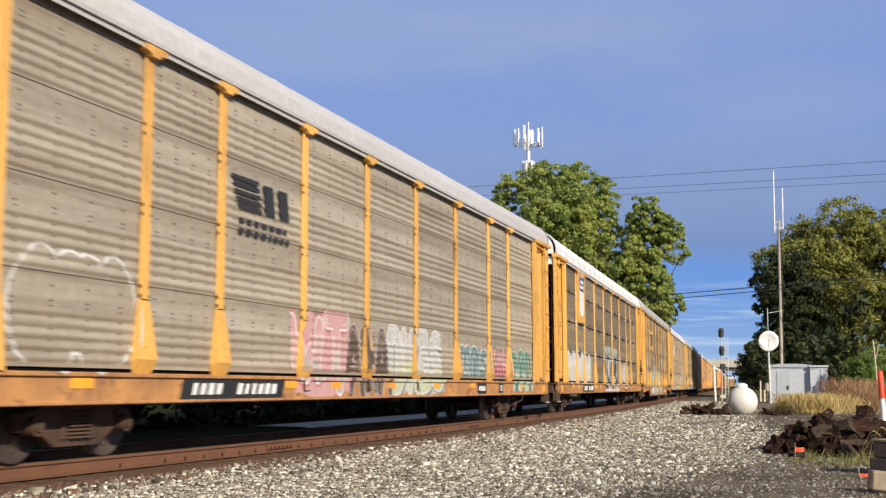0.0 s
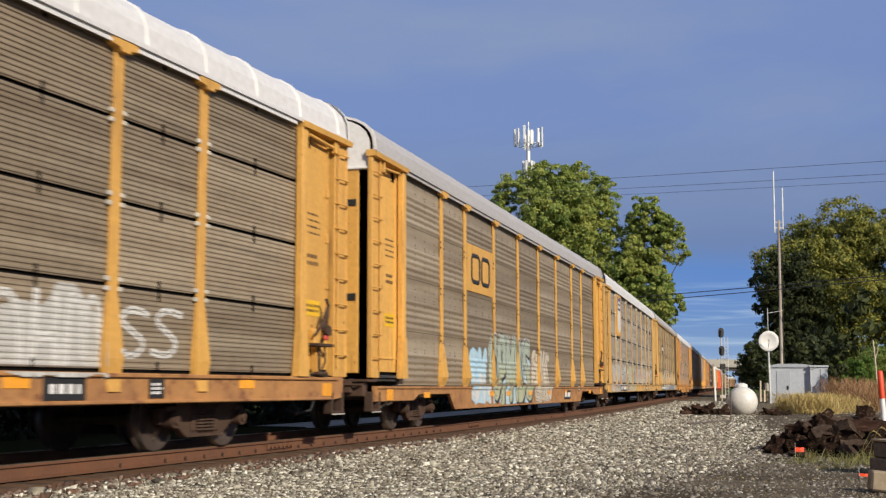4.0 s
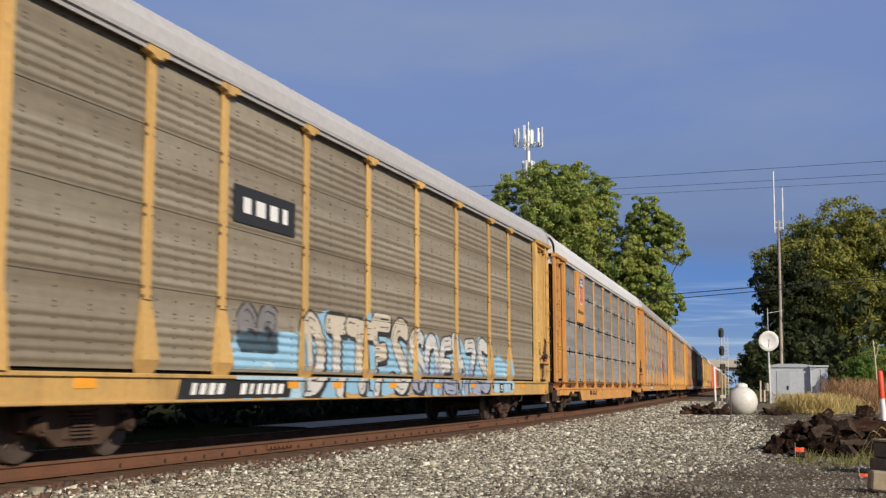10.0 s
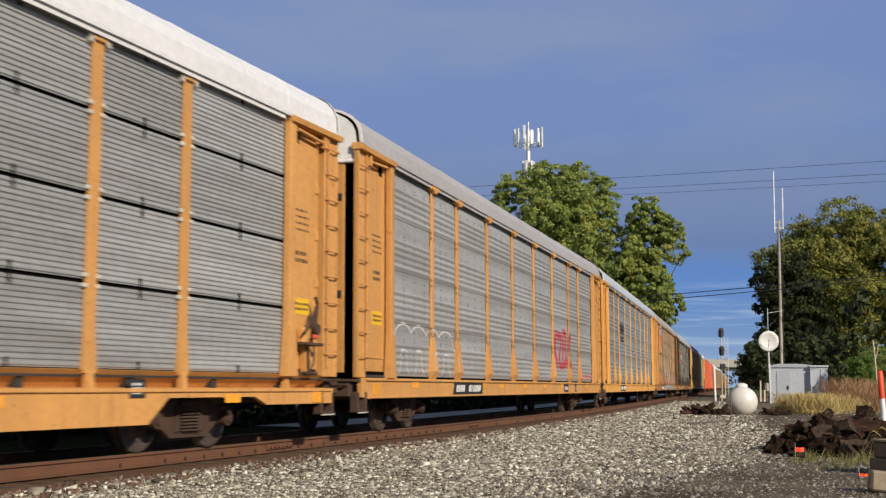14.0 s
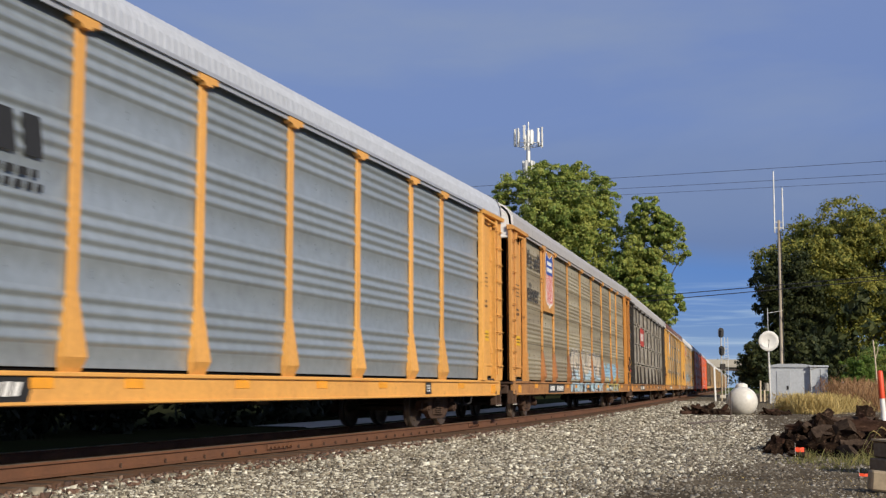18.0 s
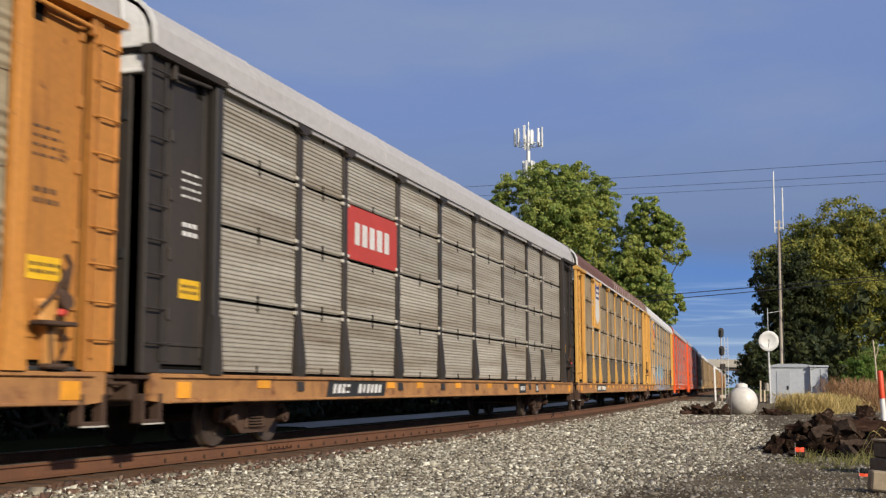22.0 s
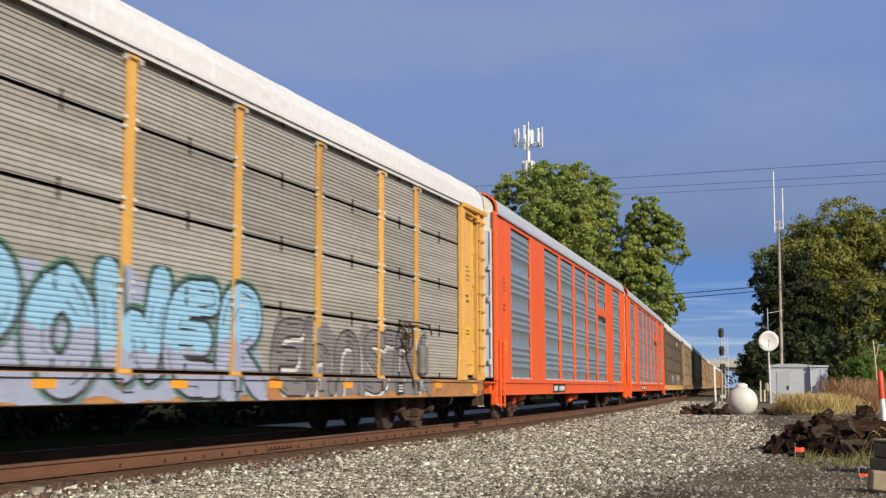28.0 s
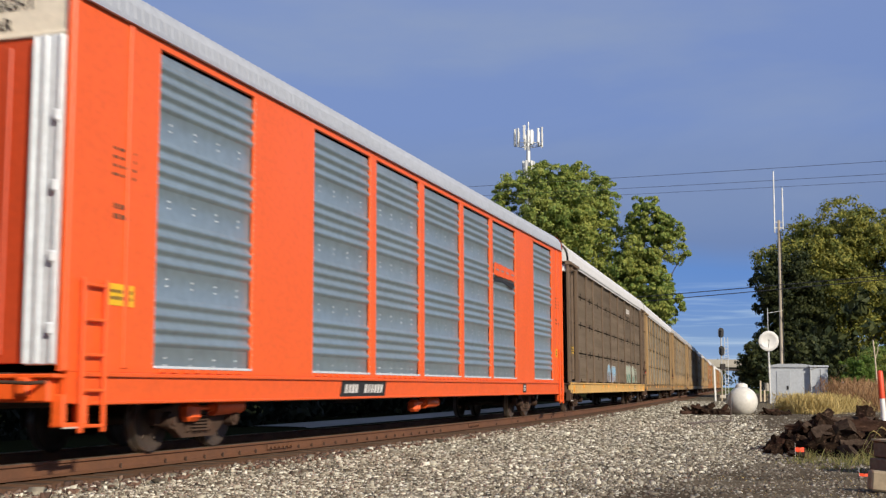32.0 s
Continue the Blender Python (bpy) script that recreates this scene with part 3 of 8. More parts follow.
M_STONE = stone_material("pale_ballast_stone", [(0.05, 0.041, 0.028), (0.125, 0.104, 0.073), (0.205, 0.177, 0.128), (0.30, 0.268, 0.20), (0.47, 0.435, 0.335), (0.78, 0.745, 0.62)])
M_STONE_DULL = stone_material("dusty_grit_stone", [(0.07, 0.058, 0.042), (0.12, 0.10, 0.074), (0.16, 0.138, 0.104), (0.22, 0.195, 0.155), (0.36, 0.335, 0.28)])
M_STONE_RUST = stone_material("rust_stained_stone", [(0.06, 0.035, 0.025), (0.11, 0.06, 0.04), (0.15, 0.085, 0.055), (0.22, 0.15, 0.11)])


def shoulder(lo, hi, s0, s1):
    def region(n, r):
        s, o = r.uniform(s0, s1, n), r.uniform(lo, hi, n)
        xy = np.array([on_track(a, b) for a, b in zip(s, o)])
        return np.column_stack([xy, np.full(n, -0.215)])
    return region


def yard(y0, y1, left, right):
    """Gravel between the track's shoulder and the dirt on the right, thinning out there."""
    def region(n, r):
        y = r.uniform(y0, y1, n * 2)
        x = left(y) + (right(y) - left(y)) * r.uniform(0, 1, n * 2)
        patch = 0.5 + 0.5 * np.sin(x * 1.3 + 2 * np.sin(y * 0.4)) * np.sin(y * 0.9 + x * 0.4)
        edge = np.clip((right(y) - x) / 3.4, 0, 1)
        keep = r.uniform(0, 1, n * 2) < edge * (0.62 + 0.38 * patch)
        x, y = x[keep][:n], y[keep][:n]
        return np.column_stack([x, y, np.full(len(x), Z_GROUND)])
    return region


def track_x(off):
    ys2 = np.array([on_track(s, off)[1] for s in range(0, 200, 2)])
    xs2 = np.array([on_track(s, off)[0] for s in range(0, 200, 2)])
    return lambda y: np.interp(y, ys2, xs2)


edge_left = track_x(1.72)


def edge_right(y):
    return np.interp(y, (10, 13, 16, 19, 30, 50, 95), (0.6, 2.2, 3.7, 5.6, 8.9, 13.2, 25.0))


stones("gravel", 17500, yard(12.2, 15.0, edge_left, edge_right), 0.025, 40, M_STONE, "loose pale ballast stones")
stones("gravel", 34000, yard(15.0, 21.0, edge_left, edge_right), 0.029, 41, M_STONE, "loose pale ballast stones")
stones("gravel", 30000, yard(21.0, 31.0, edge_left, edge_right), 0.034, 42, M_STONE, "loose pale ballast stones")
stones("gravel", 22000, yard(31.0, 52.0, edge_left, edge_right), 0.042, 43, M_STONE, "loose pale ballast stones")
stones("gravel", 11000, yard(52.0, 95.0, edge_left, edge_right), 0.062, 44, M_STONE, "loose pale ballast stones")
stones("grit", 15000, yard(12.0, 24.0, lambda y: edge_right(y) - 2.5, lambda y: 0.385 * y + 3.2), 0.026, 48, M_STONE_DULL, "scattered grey grit on the dirt")
stones("grit", 5000, yard(27.0, 62.0, lambda y: edge_right(y) - 4.0, lambda y: 0.40 * y + 5.0), 0.040, 49, M_STONE_DULL, "scattered grey grit on the dirt")
# bare dirt at the right of the gravel, with a ragged edge
g = Geo()
vs, n = [], 24
for j in range(46):
    y = 9.0 + j * 1.0
    for i in range(n):
        e = float(edge_right(y)) - 0.9 + 0.5 * math.sin(y * 1.7) + 0.35 * math.sin(y * 4.1)
        x = e + (0.45 * y + 9 - e) * i / (n - 1)
        vs.append((x, y, Z_GROUND + (0.006 + 0.012 * noise.noise((x * 0.9, y * 0.9, 0)) if i else -0.004)))
g.add(vs, [(j * n + i, j * n + i + 1, (j + 1) * n + i + 1, (j + 1) * n + i) for j in range(45) for i in range(n - 1)])
tagged(new("dirt", g.mesh("dirt", M_DIRT)), "bare brown dirt with grit beside the gravel", "ground", kind="structure")
stones("bed_stones", 5000, shoulder(1.45, 2.1, 6, 60), 0.042, 45, M_STONE_RUST, "rust-stained ballast stones beside the rail")
stones("bed_stones", 4000, shoulder(-0.7, 0.7, 6, 60), 0.05, 46, M_STONE_RUST, "rust-stained ballast stones between the rails")
stones("gravel", 4500, shoulder(1.65, 2.1, 6, 70), 0.042, 47, M_STONE, "loose pale ballast stones")
# strip of grass whose dark colour holds the shade beyond the train
verge = ribbon((-30.0, -12.0, -5.35, -2.95), -60, 330, 4.0, (-0.235, -0.225, -0.23, -0.235))
tagged(new("grass_verge", verge.mesh("grass_verge", M_VERGE_SHADE)), "rough grass beyond the track, darkened with the train's shade", "grass verge", kind="structure")

# anchors and joint bars on the near rail
anchor = Geo().box((0, 0, 0), (0.03, 0.02, 0.085), 0.006).mesh("rail_anchor", M_TRUCK, recalc=True)
bar = Geo().box((0, 0, 0), (0.03, 0.92, 0.085), 0.01)
for i in range(6):
    bar.rod((0.01, -0.38 + i * 0.15, 0), (0.045, -0.38 + i * 0.15, 0), 0.022, 6)
bar_mesh = bar.mesh("joint_bar", M_RAIL, recalc=True)
near_rail = bpy.data.objects["rail"]
for i in range(80):
    s = 6.2 + i * 0.53
    if not 17.5 < s < 30 and i % 5:
        continue
    part("rail_anchor", anchor, near_rail, at=(*on_track(s, 0.80), -0.148), turn=Matrix.Rotation(-heading(s), 4, "Z"))
for s in (13.6, 21.4, 33.0):
    part("joint_bar", bar_mesh, near_rail, "bolted joint bar", at=(*on_track(s, 0.783), -0.10), turn=Matrix.Rotation(-heading(s), 4, "Z"))


# ---- railway cars ----
# In a car's space y runs from its leading end to its trailing end, x is the camera's side, z = 0 is the rail top.
CAR_LEN, PITCH = 27.4, 28.55
HALF = CAR_LEN / 2
POSTS = (1.66, 4.62, 6.60, 9.45, 12.29, 15.11, 17.95, 20.80, 22.78, 25.67)
CANT = math.degrees(0.01073)
meshes = {}
RIB = ((-0.058, 0.0), (-0.042, 0.008), (-0.024, 0.021), (-0.004, 0.027), (0.016, 0.021), (0.040, 0.008), (0.060, 0.0))


def once(key, make):
    if key not in meshes:
        meshes[key] = make()
    return meshes[key]


def fine_panel(w, h, mat):
    """One tier of fine horizontal corrugation with bent edges."""
    def make():
        gg = Geo()
        n = max(3, round(h / 0.066))
        prof = [(0.0, 0.0)]
        for i in range(n):
            z0, p = i * h / n, h / n
            prof += [(0.0, z0 + 0.16 * p), (0.0165, z0 + 0.34 * p), (0.0165, z0 + 0.66 * p), (0.0, z0 + 0.84 * p)]
        prof.append((0.0, h))
        gg.strip(prof, 1, -w / 2, w / 2)
        gg.box((-0.012, 0, h / 2), (0.02, w, h))
        for z in (0.045, h - 0.055):
            gg.box((0.014, 0.02 * w, z), (0.022, 0.032, 0.11), 0, 1)
        return gg.mesh("panel", mat, M_SEAM_SHADE)
    return once(("fine", round(w, 2), round(h, 2), mat.name), make)


def ribs_of(h, new_type):
    """Heights of the rib crests on a full-height sheet, and the ribs' scale."""
    per = h / 4
    if new_type:
        return [k * per + 0.32 + i * 0.17 for k in range(4) for i in range(4)], 1.25
    return [k * per + 0.10 + i * 0.128 for k in range(4) for i in range(5)], 1.0


def ribbed_panel(w, h, mat, new_type=False, deep=1.0):
    """A full-height sheet: four groups of ribs with plain fields between them; small coloured blocks mark its columns
    of punched slots.
    """
    def make():
        gg = Geo()
        crests, scale = ribs_of(h, new_type)
        prof = [(0.0, 0.0)]
        for c in crests:
            prof += [(d * deep, c + q * scale) for q, d in RIB]
        prof.append((0.0, h))
        gg.strip(prof, 1, -w / 2, w / 2, smooth=True)
        gg.box((-0.012, 0, h / 2), (0.02, w, h))
        per = h / 4
        for k in range(4):
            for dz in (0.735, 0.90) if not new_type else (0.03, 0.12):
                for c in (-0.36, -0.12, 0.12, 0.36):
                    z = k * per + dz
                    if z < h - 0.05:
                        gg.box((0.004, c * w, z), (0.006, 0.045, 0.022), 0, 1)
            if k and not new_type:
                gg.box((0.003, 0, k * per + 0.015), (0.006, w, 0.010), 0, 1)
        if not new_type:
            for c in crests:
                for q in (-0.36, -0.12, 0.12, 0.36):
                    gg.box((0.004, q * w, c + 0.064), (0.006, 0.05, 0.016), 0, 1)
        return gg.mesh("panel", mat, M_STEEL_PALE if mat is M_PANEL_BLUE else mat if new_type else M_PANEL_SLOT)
    return once(("rib", round(w, 2), round(h, 2), mat.name, new_type, deep), make)


def tier_post(z0, z1, mat, seams):
    def make():
        gg = Geo()
        gg.box((0.018, 0, (z0 + z1) / 2), (0.036, 0.21, z1 - z0), 0.006)
        gg.prism([(-0.085, z0 + 0.5), (-0.13, z0 + 0.02), (0.13, z0 + 0.02), (0.085, z0 + 0.5)], 0, 0.0, 0.055)
        gg.box((0.045, 0, z1 - 0.10), (0.06, 0.22, 0.14), 0.01)
        for dy in (-0.145, 0.145):
            gg.prism([(dy - 0.05, z1 - 0.03), (dy + 0.05, z1 - 0.03), (dy + 0.05 * (dy > 0), z1 - 0.20), (dy - 0.05 * (dy < 0), z1 - 0.20)], 0, 0.0, 0.065, 1)
        for z in seams:
            for dy in (-0.125, 0.125):
                for dz in (-0.06, 0.06):
                    gg.box((0.03, dy, z + dz), (0.05, 0.07, 0.055), 0.01, 1)
        return gg.mesh("post", mat, mat if mat in (M_BROWN, M_YELLOW_DULL) else M_CLIP, recalc=True)
    return once(("tpost", z0, z1, mat.name), make)


def flared_post(z0, z1, mat, seams=(), foot=None, bolts=True):
    def make():
        gg = Geo()
        gg.box((0.02, 0, (z0 + z1) / 2), (0.04, 0.20, z1 - z0), 0.008)
        over = (z0 - 0.02, 0.16, 0.07) if seams else (z0 + 0.05, 0.19, 0.05)
        rings = ((z0 + 0.95, 0.10, 0.046), (z0 + 0.20, 0.175 if seams else 0.215, 0.10 if seams else 0.12), over, (z0 - 0.20, 0.12, 0.10) if seams else (z0 - 0.01, 0.17, 0.02))
        vs = [(x, y, z) for z, w, d in rings for x, y in ((0.0, -w), (d, -w), (d, w), (0.0, w))]
        gg.add(vs, [(4 * k + i, 4 * k + (i + 1) % 4, 4 * k + 4 + (i + 1) % 4, 4 * k + 4 + i) for k in range(3) for i in range(4)] + [(0, 1, 2, 3), (12, 13, 14, 15)], 2)
        gg.prism([(-0.09, z1 - 0.17), (-0.12, z1 - 0.125), (-0.26, z1 - 0.11), (-0.26, z1 - 0.005), (0.26, z1 - 0.005), (0.26, z1 - 0.11), (0.12, z1 - 0.125), (0.09, z1 - 0.17)], 0, 0.0, 0.125)
        for z in seams:
            for dy in (-0.13, 0.13):
                for dz in (-0.06, 0.06):
                    gg.box((0.03, dy, z + dz), (0.05, 0.08, 0.06), 0.01, 1)
        if bolts and not seams:
            for k in range(1, 4):
                for dz in (-0.10, 0.02):
                    for dy in (-0.095, 0.095):
                        gg.box((0.034, dy, z0 + 0.06 + k * 1.035 + dz), (0.02, 0.035, 0.045), 0.005, 3)
            gg.box((0.05, 0, z0 + 0.95), (0.012, 0.205, 0.012), 0, 3)
        return gg.mesh("post", mat, M_CLIP, foot or mat, M_TRUCK, recalc=True)
    return once(("fpost", z0, z1, mat.name, seams, (foot or mat).name, bolts), make)


def arch(eave, half=1.52, grow=0.0):
    """Half-round roof section from one eave to the other."""
    top = 5.97
    pts = []
    for i in range(15):
        t = math.pi * i / 14
        c, s = math.cos(t), math.sin(t)
        x = (half + grow) * math.copysign(abs(c) ** 0.62, c)
        z = eave + (top - eave + grow) * abs(s) ** 0.72
        pts.append((x, z))
    return pts


def roof_mesh(eave, mat, ribs, tail=0.12):
    def make():
        gg = Geo()
        sec = arch(eave)
        n = len(sec)
        low = arch(eave, 1.52, -0.026 if ribs not in ("plain", "worn") else -0.007)
        vs, rows, tint = [], 0, []
        y, k = -0.06 if tail < 0.2 else 0.12, 0
        if ribs == "fine":
            step = 0.09
            while y <= CAR_LEN - tail:
                vs += [(p[0], y - HALF, p[1]) for p in (sec if k % 2 else low)]
                y += step
                k += 1
                rows += 1
        elif ribs == "worn":
            while y < CAR_LEN - 0.2:
                for dy, s in ((0.0, low), (0.02, sec), (0.09, sec), (0.11, low), (0.46, low)):
                    vs += [(p[0], y + dy - HALF, p[1]) for p in s]
                    rows += 1
                    tint.append(1 if dy == 0.11 and y > 11 else 0)
                y += 0.81
            vs += [(p[0], CAR_LEN - 0.12 - HALF, p[1]) for p in low]
            rows += 1
        else:
            pitch = 1.42 if ribs == "wide" else 2.84
            while y < CAR_LEN - 0.2:
                for dy, s in ((0.0, low), (0.02, sec), (0.09, sec), (0.11, low)):
                    vs += [(p[0], y + dy - HALF, p[1]) for p in s]
                    rows += 1
                y += pitch
            vs += [(p[0], CAR_LEN - 0.12 - HALF, p[1]) for p in low]
            rows += 1
        gg.add(vs, [(j * n + i, (j + 1) * n + i, (j + 1) * n + i + 1, j * n + i + 1) for j in range(rows - 1) for i in range(n - 1)], 0, False)
        if tint:
            gg.m = [tint[j] for j in range(rows - 1) for i in range(n - 1)]
        return gg.mesh("roof", mat, M_ROOF_WORN)
    return once(("roof", round(eave, 2), mat.name, ribs, tail), make)


def roof_edge_mesh(eave, mat, tail, side):
    def make():
        gg = Geo()
        gg.box((side * 1.50, 0.06 - tail / 2, eave - 0.02), (0.05, CAR_LEN - tail - 0.13, 0.06))
        return gg.mesh("roof_edge", mat)
    return once(("roof_edge", round(eave, 2), mat.name, tail, side), make)


def fascia_mesh(eave, mat):
    def make():
        gg = Geo()
        gg.box((1.478, 0, eave - 0.08), (0.02, CAR_LEN - 3.9, 0.08))
        return gg.mesh("fascia", mat)
    return once(("fascia", round(eave, 2), mat.name), make)


def hoop_mesh(eave, mat):
    def make():
        gg = Geo()
        a, b = arch(eave, 1.53, 0.012), arch(eave, 1.52, -0.03)
        n = len(a)
        vs = [(p[0], 0.0, p[1]) for p in a] + [(p[0], 0.0, p[1]) for p in b] + [(p[0], 0.05, p[1]) for p in a]
        gg.add(vs, [(i, i + 1, n + i + 1, n + i) for i in range(n - 1)] + [(i, i + 1, 2 * n + i + 1, 2 * n + i) for i in range(n - 1)])
        return gg.mesh("roof_hoop", mat)
    return once(("hoop", eave, mat.name), make)


def end_cap_mesh(eave, low, mat, gap):
    """The arched plate that closes the top of a car's end; on some cars a dark slot runs across it at the eaves."""
    def make():
        pts = [p for p in arch(eave, 1.46, -0.05)] + [(-1.46, low), (1.46, low)]
        gg = Geo().prism(pts, 1, -0.03, 0.03)
        gg.box((0, -0.045, low + 0.03), (2.86, 0.04, 0.05), 0.01)
        for x in (-0.75, 0.75):
            gg.box((x, -0.04, eave + 0.28), (0.04, 0.03, 0.72), 0.008)
        if gap:
            for sy in (-1, 1):
                gg.box((0, sy * 0.034, eave - 0.06), (2.9, 0.012, 0.10), 0, 1)
        return gg.mesh("end_cap", mat, M_SEAM_SHADE, recalc=True)
    return once(("cap", eave, low, mat.name, gap), make)


def end_door_mesh(top, mat, edge, wide):
    """One leaf of the end doors with vertical folds; wide doors have a heavy galvanised outer channel."""
    reach = 1.36 if wide else 1.18

    def make():
        gg = Geo().box(((reach - 1.36) / 2, 0, (top + 1.12) / 2), (reach, 0.05, top - 1.12), 0.01)
        return gg.mesh("end_door", mat, recalc=True)

    def fold():
        return Geo().box((0, -0.035, (top + 1.12) / 2), (0.09, 0.04, top - 1.3), 0.015).mesh("fold", mat, recalc=True)

    def rim():
        gg = Geo().box((0.49, -0.05, (top + 1.10) / 2), (0.40, 0.08, top - 1.10), 0.015)
        for x in (0.31, 0.46, 0.665):
            gg.box((x, -0.105, (top + 1.10) / 2), (0.045, 0.05, top - 1.12), 0.012)
        for z in (1.5, 2.3, 3.1, 3.9):
            gg.box((0.64, -0.13, z), (0.09, 0.07, 0.14), 0.02)
        return gg.mesh("door_edge", edge, recalc=True)
    return once(("door", top, mat.name), make), once(("fold", top, mat.name), fold), once(("rim", top, edge.name), rim) if wide else None


def end_bay(car, side_y, sgn, eave, body, spec):
    """The solid bay at a car's end: recessed sheet, ladder column, header beam, end doors, step and coupler. sgn = +1 at the leading end."""
    flush = spec["kind"] == "flush"
    lead = (0.40 if sgn < 0 else 0.0) if flush else (-0.16 if sgn > 0 else 0.04)

    def at(l):
        return side_y + sgn * (l + lead)
    h = eave - 1.03
    bay = 1.83 if sgn > 0 else 1.68
    wide = bay - 0.67
    sill = spec["sill"]

    def sheet():
        gg = Geo().box((0, 0, 0), (0.03, wide, h - 0.12), 0.005)
        gg.box((0.02, 0.42 * sgn, 0), (0.02, 0.05, h - 0.3), 0.005).box((0.02, -0.46 * sgn, 0), (0.03, 0.04, h - 0.2), 0.005)
        for k in range(5):
            gg.box((0.03, -0.44 * sgn, -h / 2 + 0.7 + k * 0.78), (0.05, 0.08, 0.16), 0.012)
        gg.box((0.02, 0, -h / 2 + 0.32), (0.03, wide - 0.06, 0.05), 0.01)
        # dark block painted for the shadowed opening under the header beam
        gg.box((0.017, 0.28 * sgn, h / 2 - 0.32), (0.006, 0.18, 0.24), 0, 1)
        return gg.mesh("end_sheet", body, M_SEAM_SHADE, recalc=True)

    def column():
        """Flat ladder column at the car's corner."""
        gg = Geo().box((0, 0, 0), (0.05, 0.44, h), 0.01)
        return gg.mesh("corner_post", body, recalc=True)

    def wide_post():
        gg = Geo().box((0.02, 0, 0), (0.12, 0.20, h), 0.012)
        gg.prism([(-0.1, -h / 2 + 0.8), (-0.19, -h / 2), (0.19, -h / 2), (0.1, -h / 2 + 0.8)], 0, -0.03, 0.095)
        return gg.mesh("bay_post", body, recalc=True)

    def header():
        gg = Geo()
        gg.prism([(-0.06, 0.0), (0.14, 0.0), (0.16, 0.08), (0.09, 0.12), (-0.06, 0.12)], 1, -bay / 2 - 0.06, bay / 2 + 0.06)
        gg.box((0.05, -0.35 * sgn, -0.10), (0.10, 0.06, 0.22), 0.01)
        gg.rod((0.06, -0.30 * sgn, -0.12), (0.06, 0.62 * sgn, -0.07), 0.03, 6)
        return gg.mesh("header_beam", body, recalc=True)
    if flush:
        part("corner_post", once(("corner", round(h, 2), body.name, "flush"), lambda: Geo().box((0, 0, 0), (0.10, 0.10, h), 0.015).mesh("corner_post", body, recalc=True)), car, at=(1.46, at(0.06), 1.03 + h / 2))
    else:
        es = part("end_sheet", once(("sheet", round(h, 2), body.name, sgn), sheet), car, at=(1.36, at(bay - 0.63), 1.09 + h / 2))
        post = part("corner_post", once(("corner", round(h, 2), body.name, sgn), column), car, at=(1.445, at(0.25), 1.03 + h / 2))
        part("corner_edge", once(("cedge", round(h, 2), body.name), lambda: Geo().box((0, 0, 0), (0.10, 0.05, h), 0.012).mesh("corner_edge", body, recalc=True)), post, at=(0, -0.22 * sgn, 0))
        part("jamb", once(("jamb", round(h, 2), body.name), lambda: Geo().box((0, 0, 0), (0.20, 0.03, h - 0.05), 0.006).mesh("jamb", body, recalc=True)), post, at=(-0.10, 0.205 * sgn, 0))
        part("bay_post", once(("bay", round(h, 2), body.name), wide_post), car, at=(1.44, at(bay), 1.03 + h / 2))
        part("header_beam", once(("header", body.name, sgn), header), car, at=(1.43, at(bay / 2 + 0.04), eave - 0.13))
        part("ladder_stile", once(("stile", round(h, 2), body.name), lambda: Geo().box((0, 0, 0), (0.03, 0.03, h - 0.3), 0.006).mesh("ladder_stile", body, recalc=True)), post, at=(0.055, 0.16 * sgn, 0))
        rung = once(("rung", body.name), lambda: Geo().tube([(-0.06, -0.20, 0), (0.07, -0.19, -0.012), (0.07, 0.19, -0.012), (-0.06, 0.20, 0)], 0.013, 5).mesh("rung", body))
        for i in range(9):
            part("rung", rung, post, at=(0.03, -0.01, -h / 2 + 0.38 + i * 0.43))
        # blue-black bar stands for the shadow in the deck gap below the sheet
        part("deck_edge", once(("deckgap",), lambda: Geo().box((0, 0, 0), (0.05, 1.2, 0.05), 0.008).mesh("deck_edge", M_DECK_SHADE, recalc=True)), car, at=(1.40, at(1.16), 1.06))
    # end wall
    low = eave - spec.get("cap_drop", 0.36)
    ey = at(0.10)
    flip = Matrix.Rotation(math.pi, 4, "Z") if sgn < 0 else None
    cap = part("end_cap", end_cap_mesh(eave, low, spec.get("cap", M_WHITE), spec.get("cap_gap", spec["kind"] == "tier")), car, "white arched end plate", at=(0, ey, 0))
    if flush:
        for row, word in enumerate(("EXCESS", "HEIGHT", "CAR")):
            part("lettering", text_mesh(word, 0.20, M_INK_SOFT), cap, at=(0.22, -0.045 * sgn, eave + 0.10 - row * 0.24), turn=Matrix.Rotation(math.pi / 2, 4, "X"))
    leaf = end_door_mesh(low, spec.get("door", body), spec.get("door_edge", body), flush)
    for hand in (1, -1):
        out = hand if flip is None else -hand
        door = part("end_door", leaf[0], car, at=((0.69 if out > 0 or flush else 0.51) * hand, ey, 0), turn=flip)
        for x in (-0.45, -0.1):
            part("fold", leaf[1], door, at=(x * out, 0, 0))
        if flush:
            part("door_edge", leaf[2], door, "pale galvanised door edge", at=(0 if out > 0 else -0.98, 0, 0))
    part("roof_hoop", hoop_mesh(eave, M_ORANGE if flush else spec.get("hoop", M_WHITE)), car, "orange roof edge" if flush else "rolled roof edge", at=(0, at(0.05), 0), turn=flip)
    if spec.get("placard", True):
        plaque = once(("placard",), lambda: Geo().box((0, 0, 0), (0.34, 0.02, 0.13), 0.004).mesh("door_placard", M_INK))
        for z in (4.28, 2.52):
            part("door_placard", plaque, car, "small black placard", at=(0.98, ey - sgn * 0.035, z))

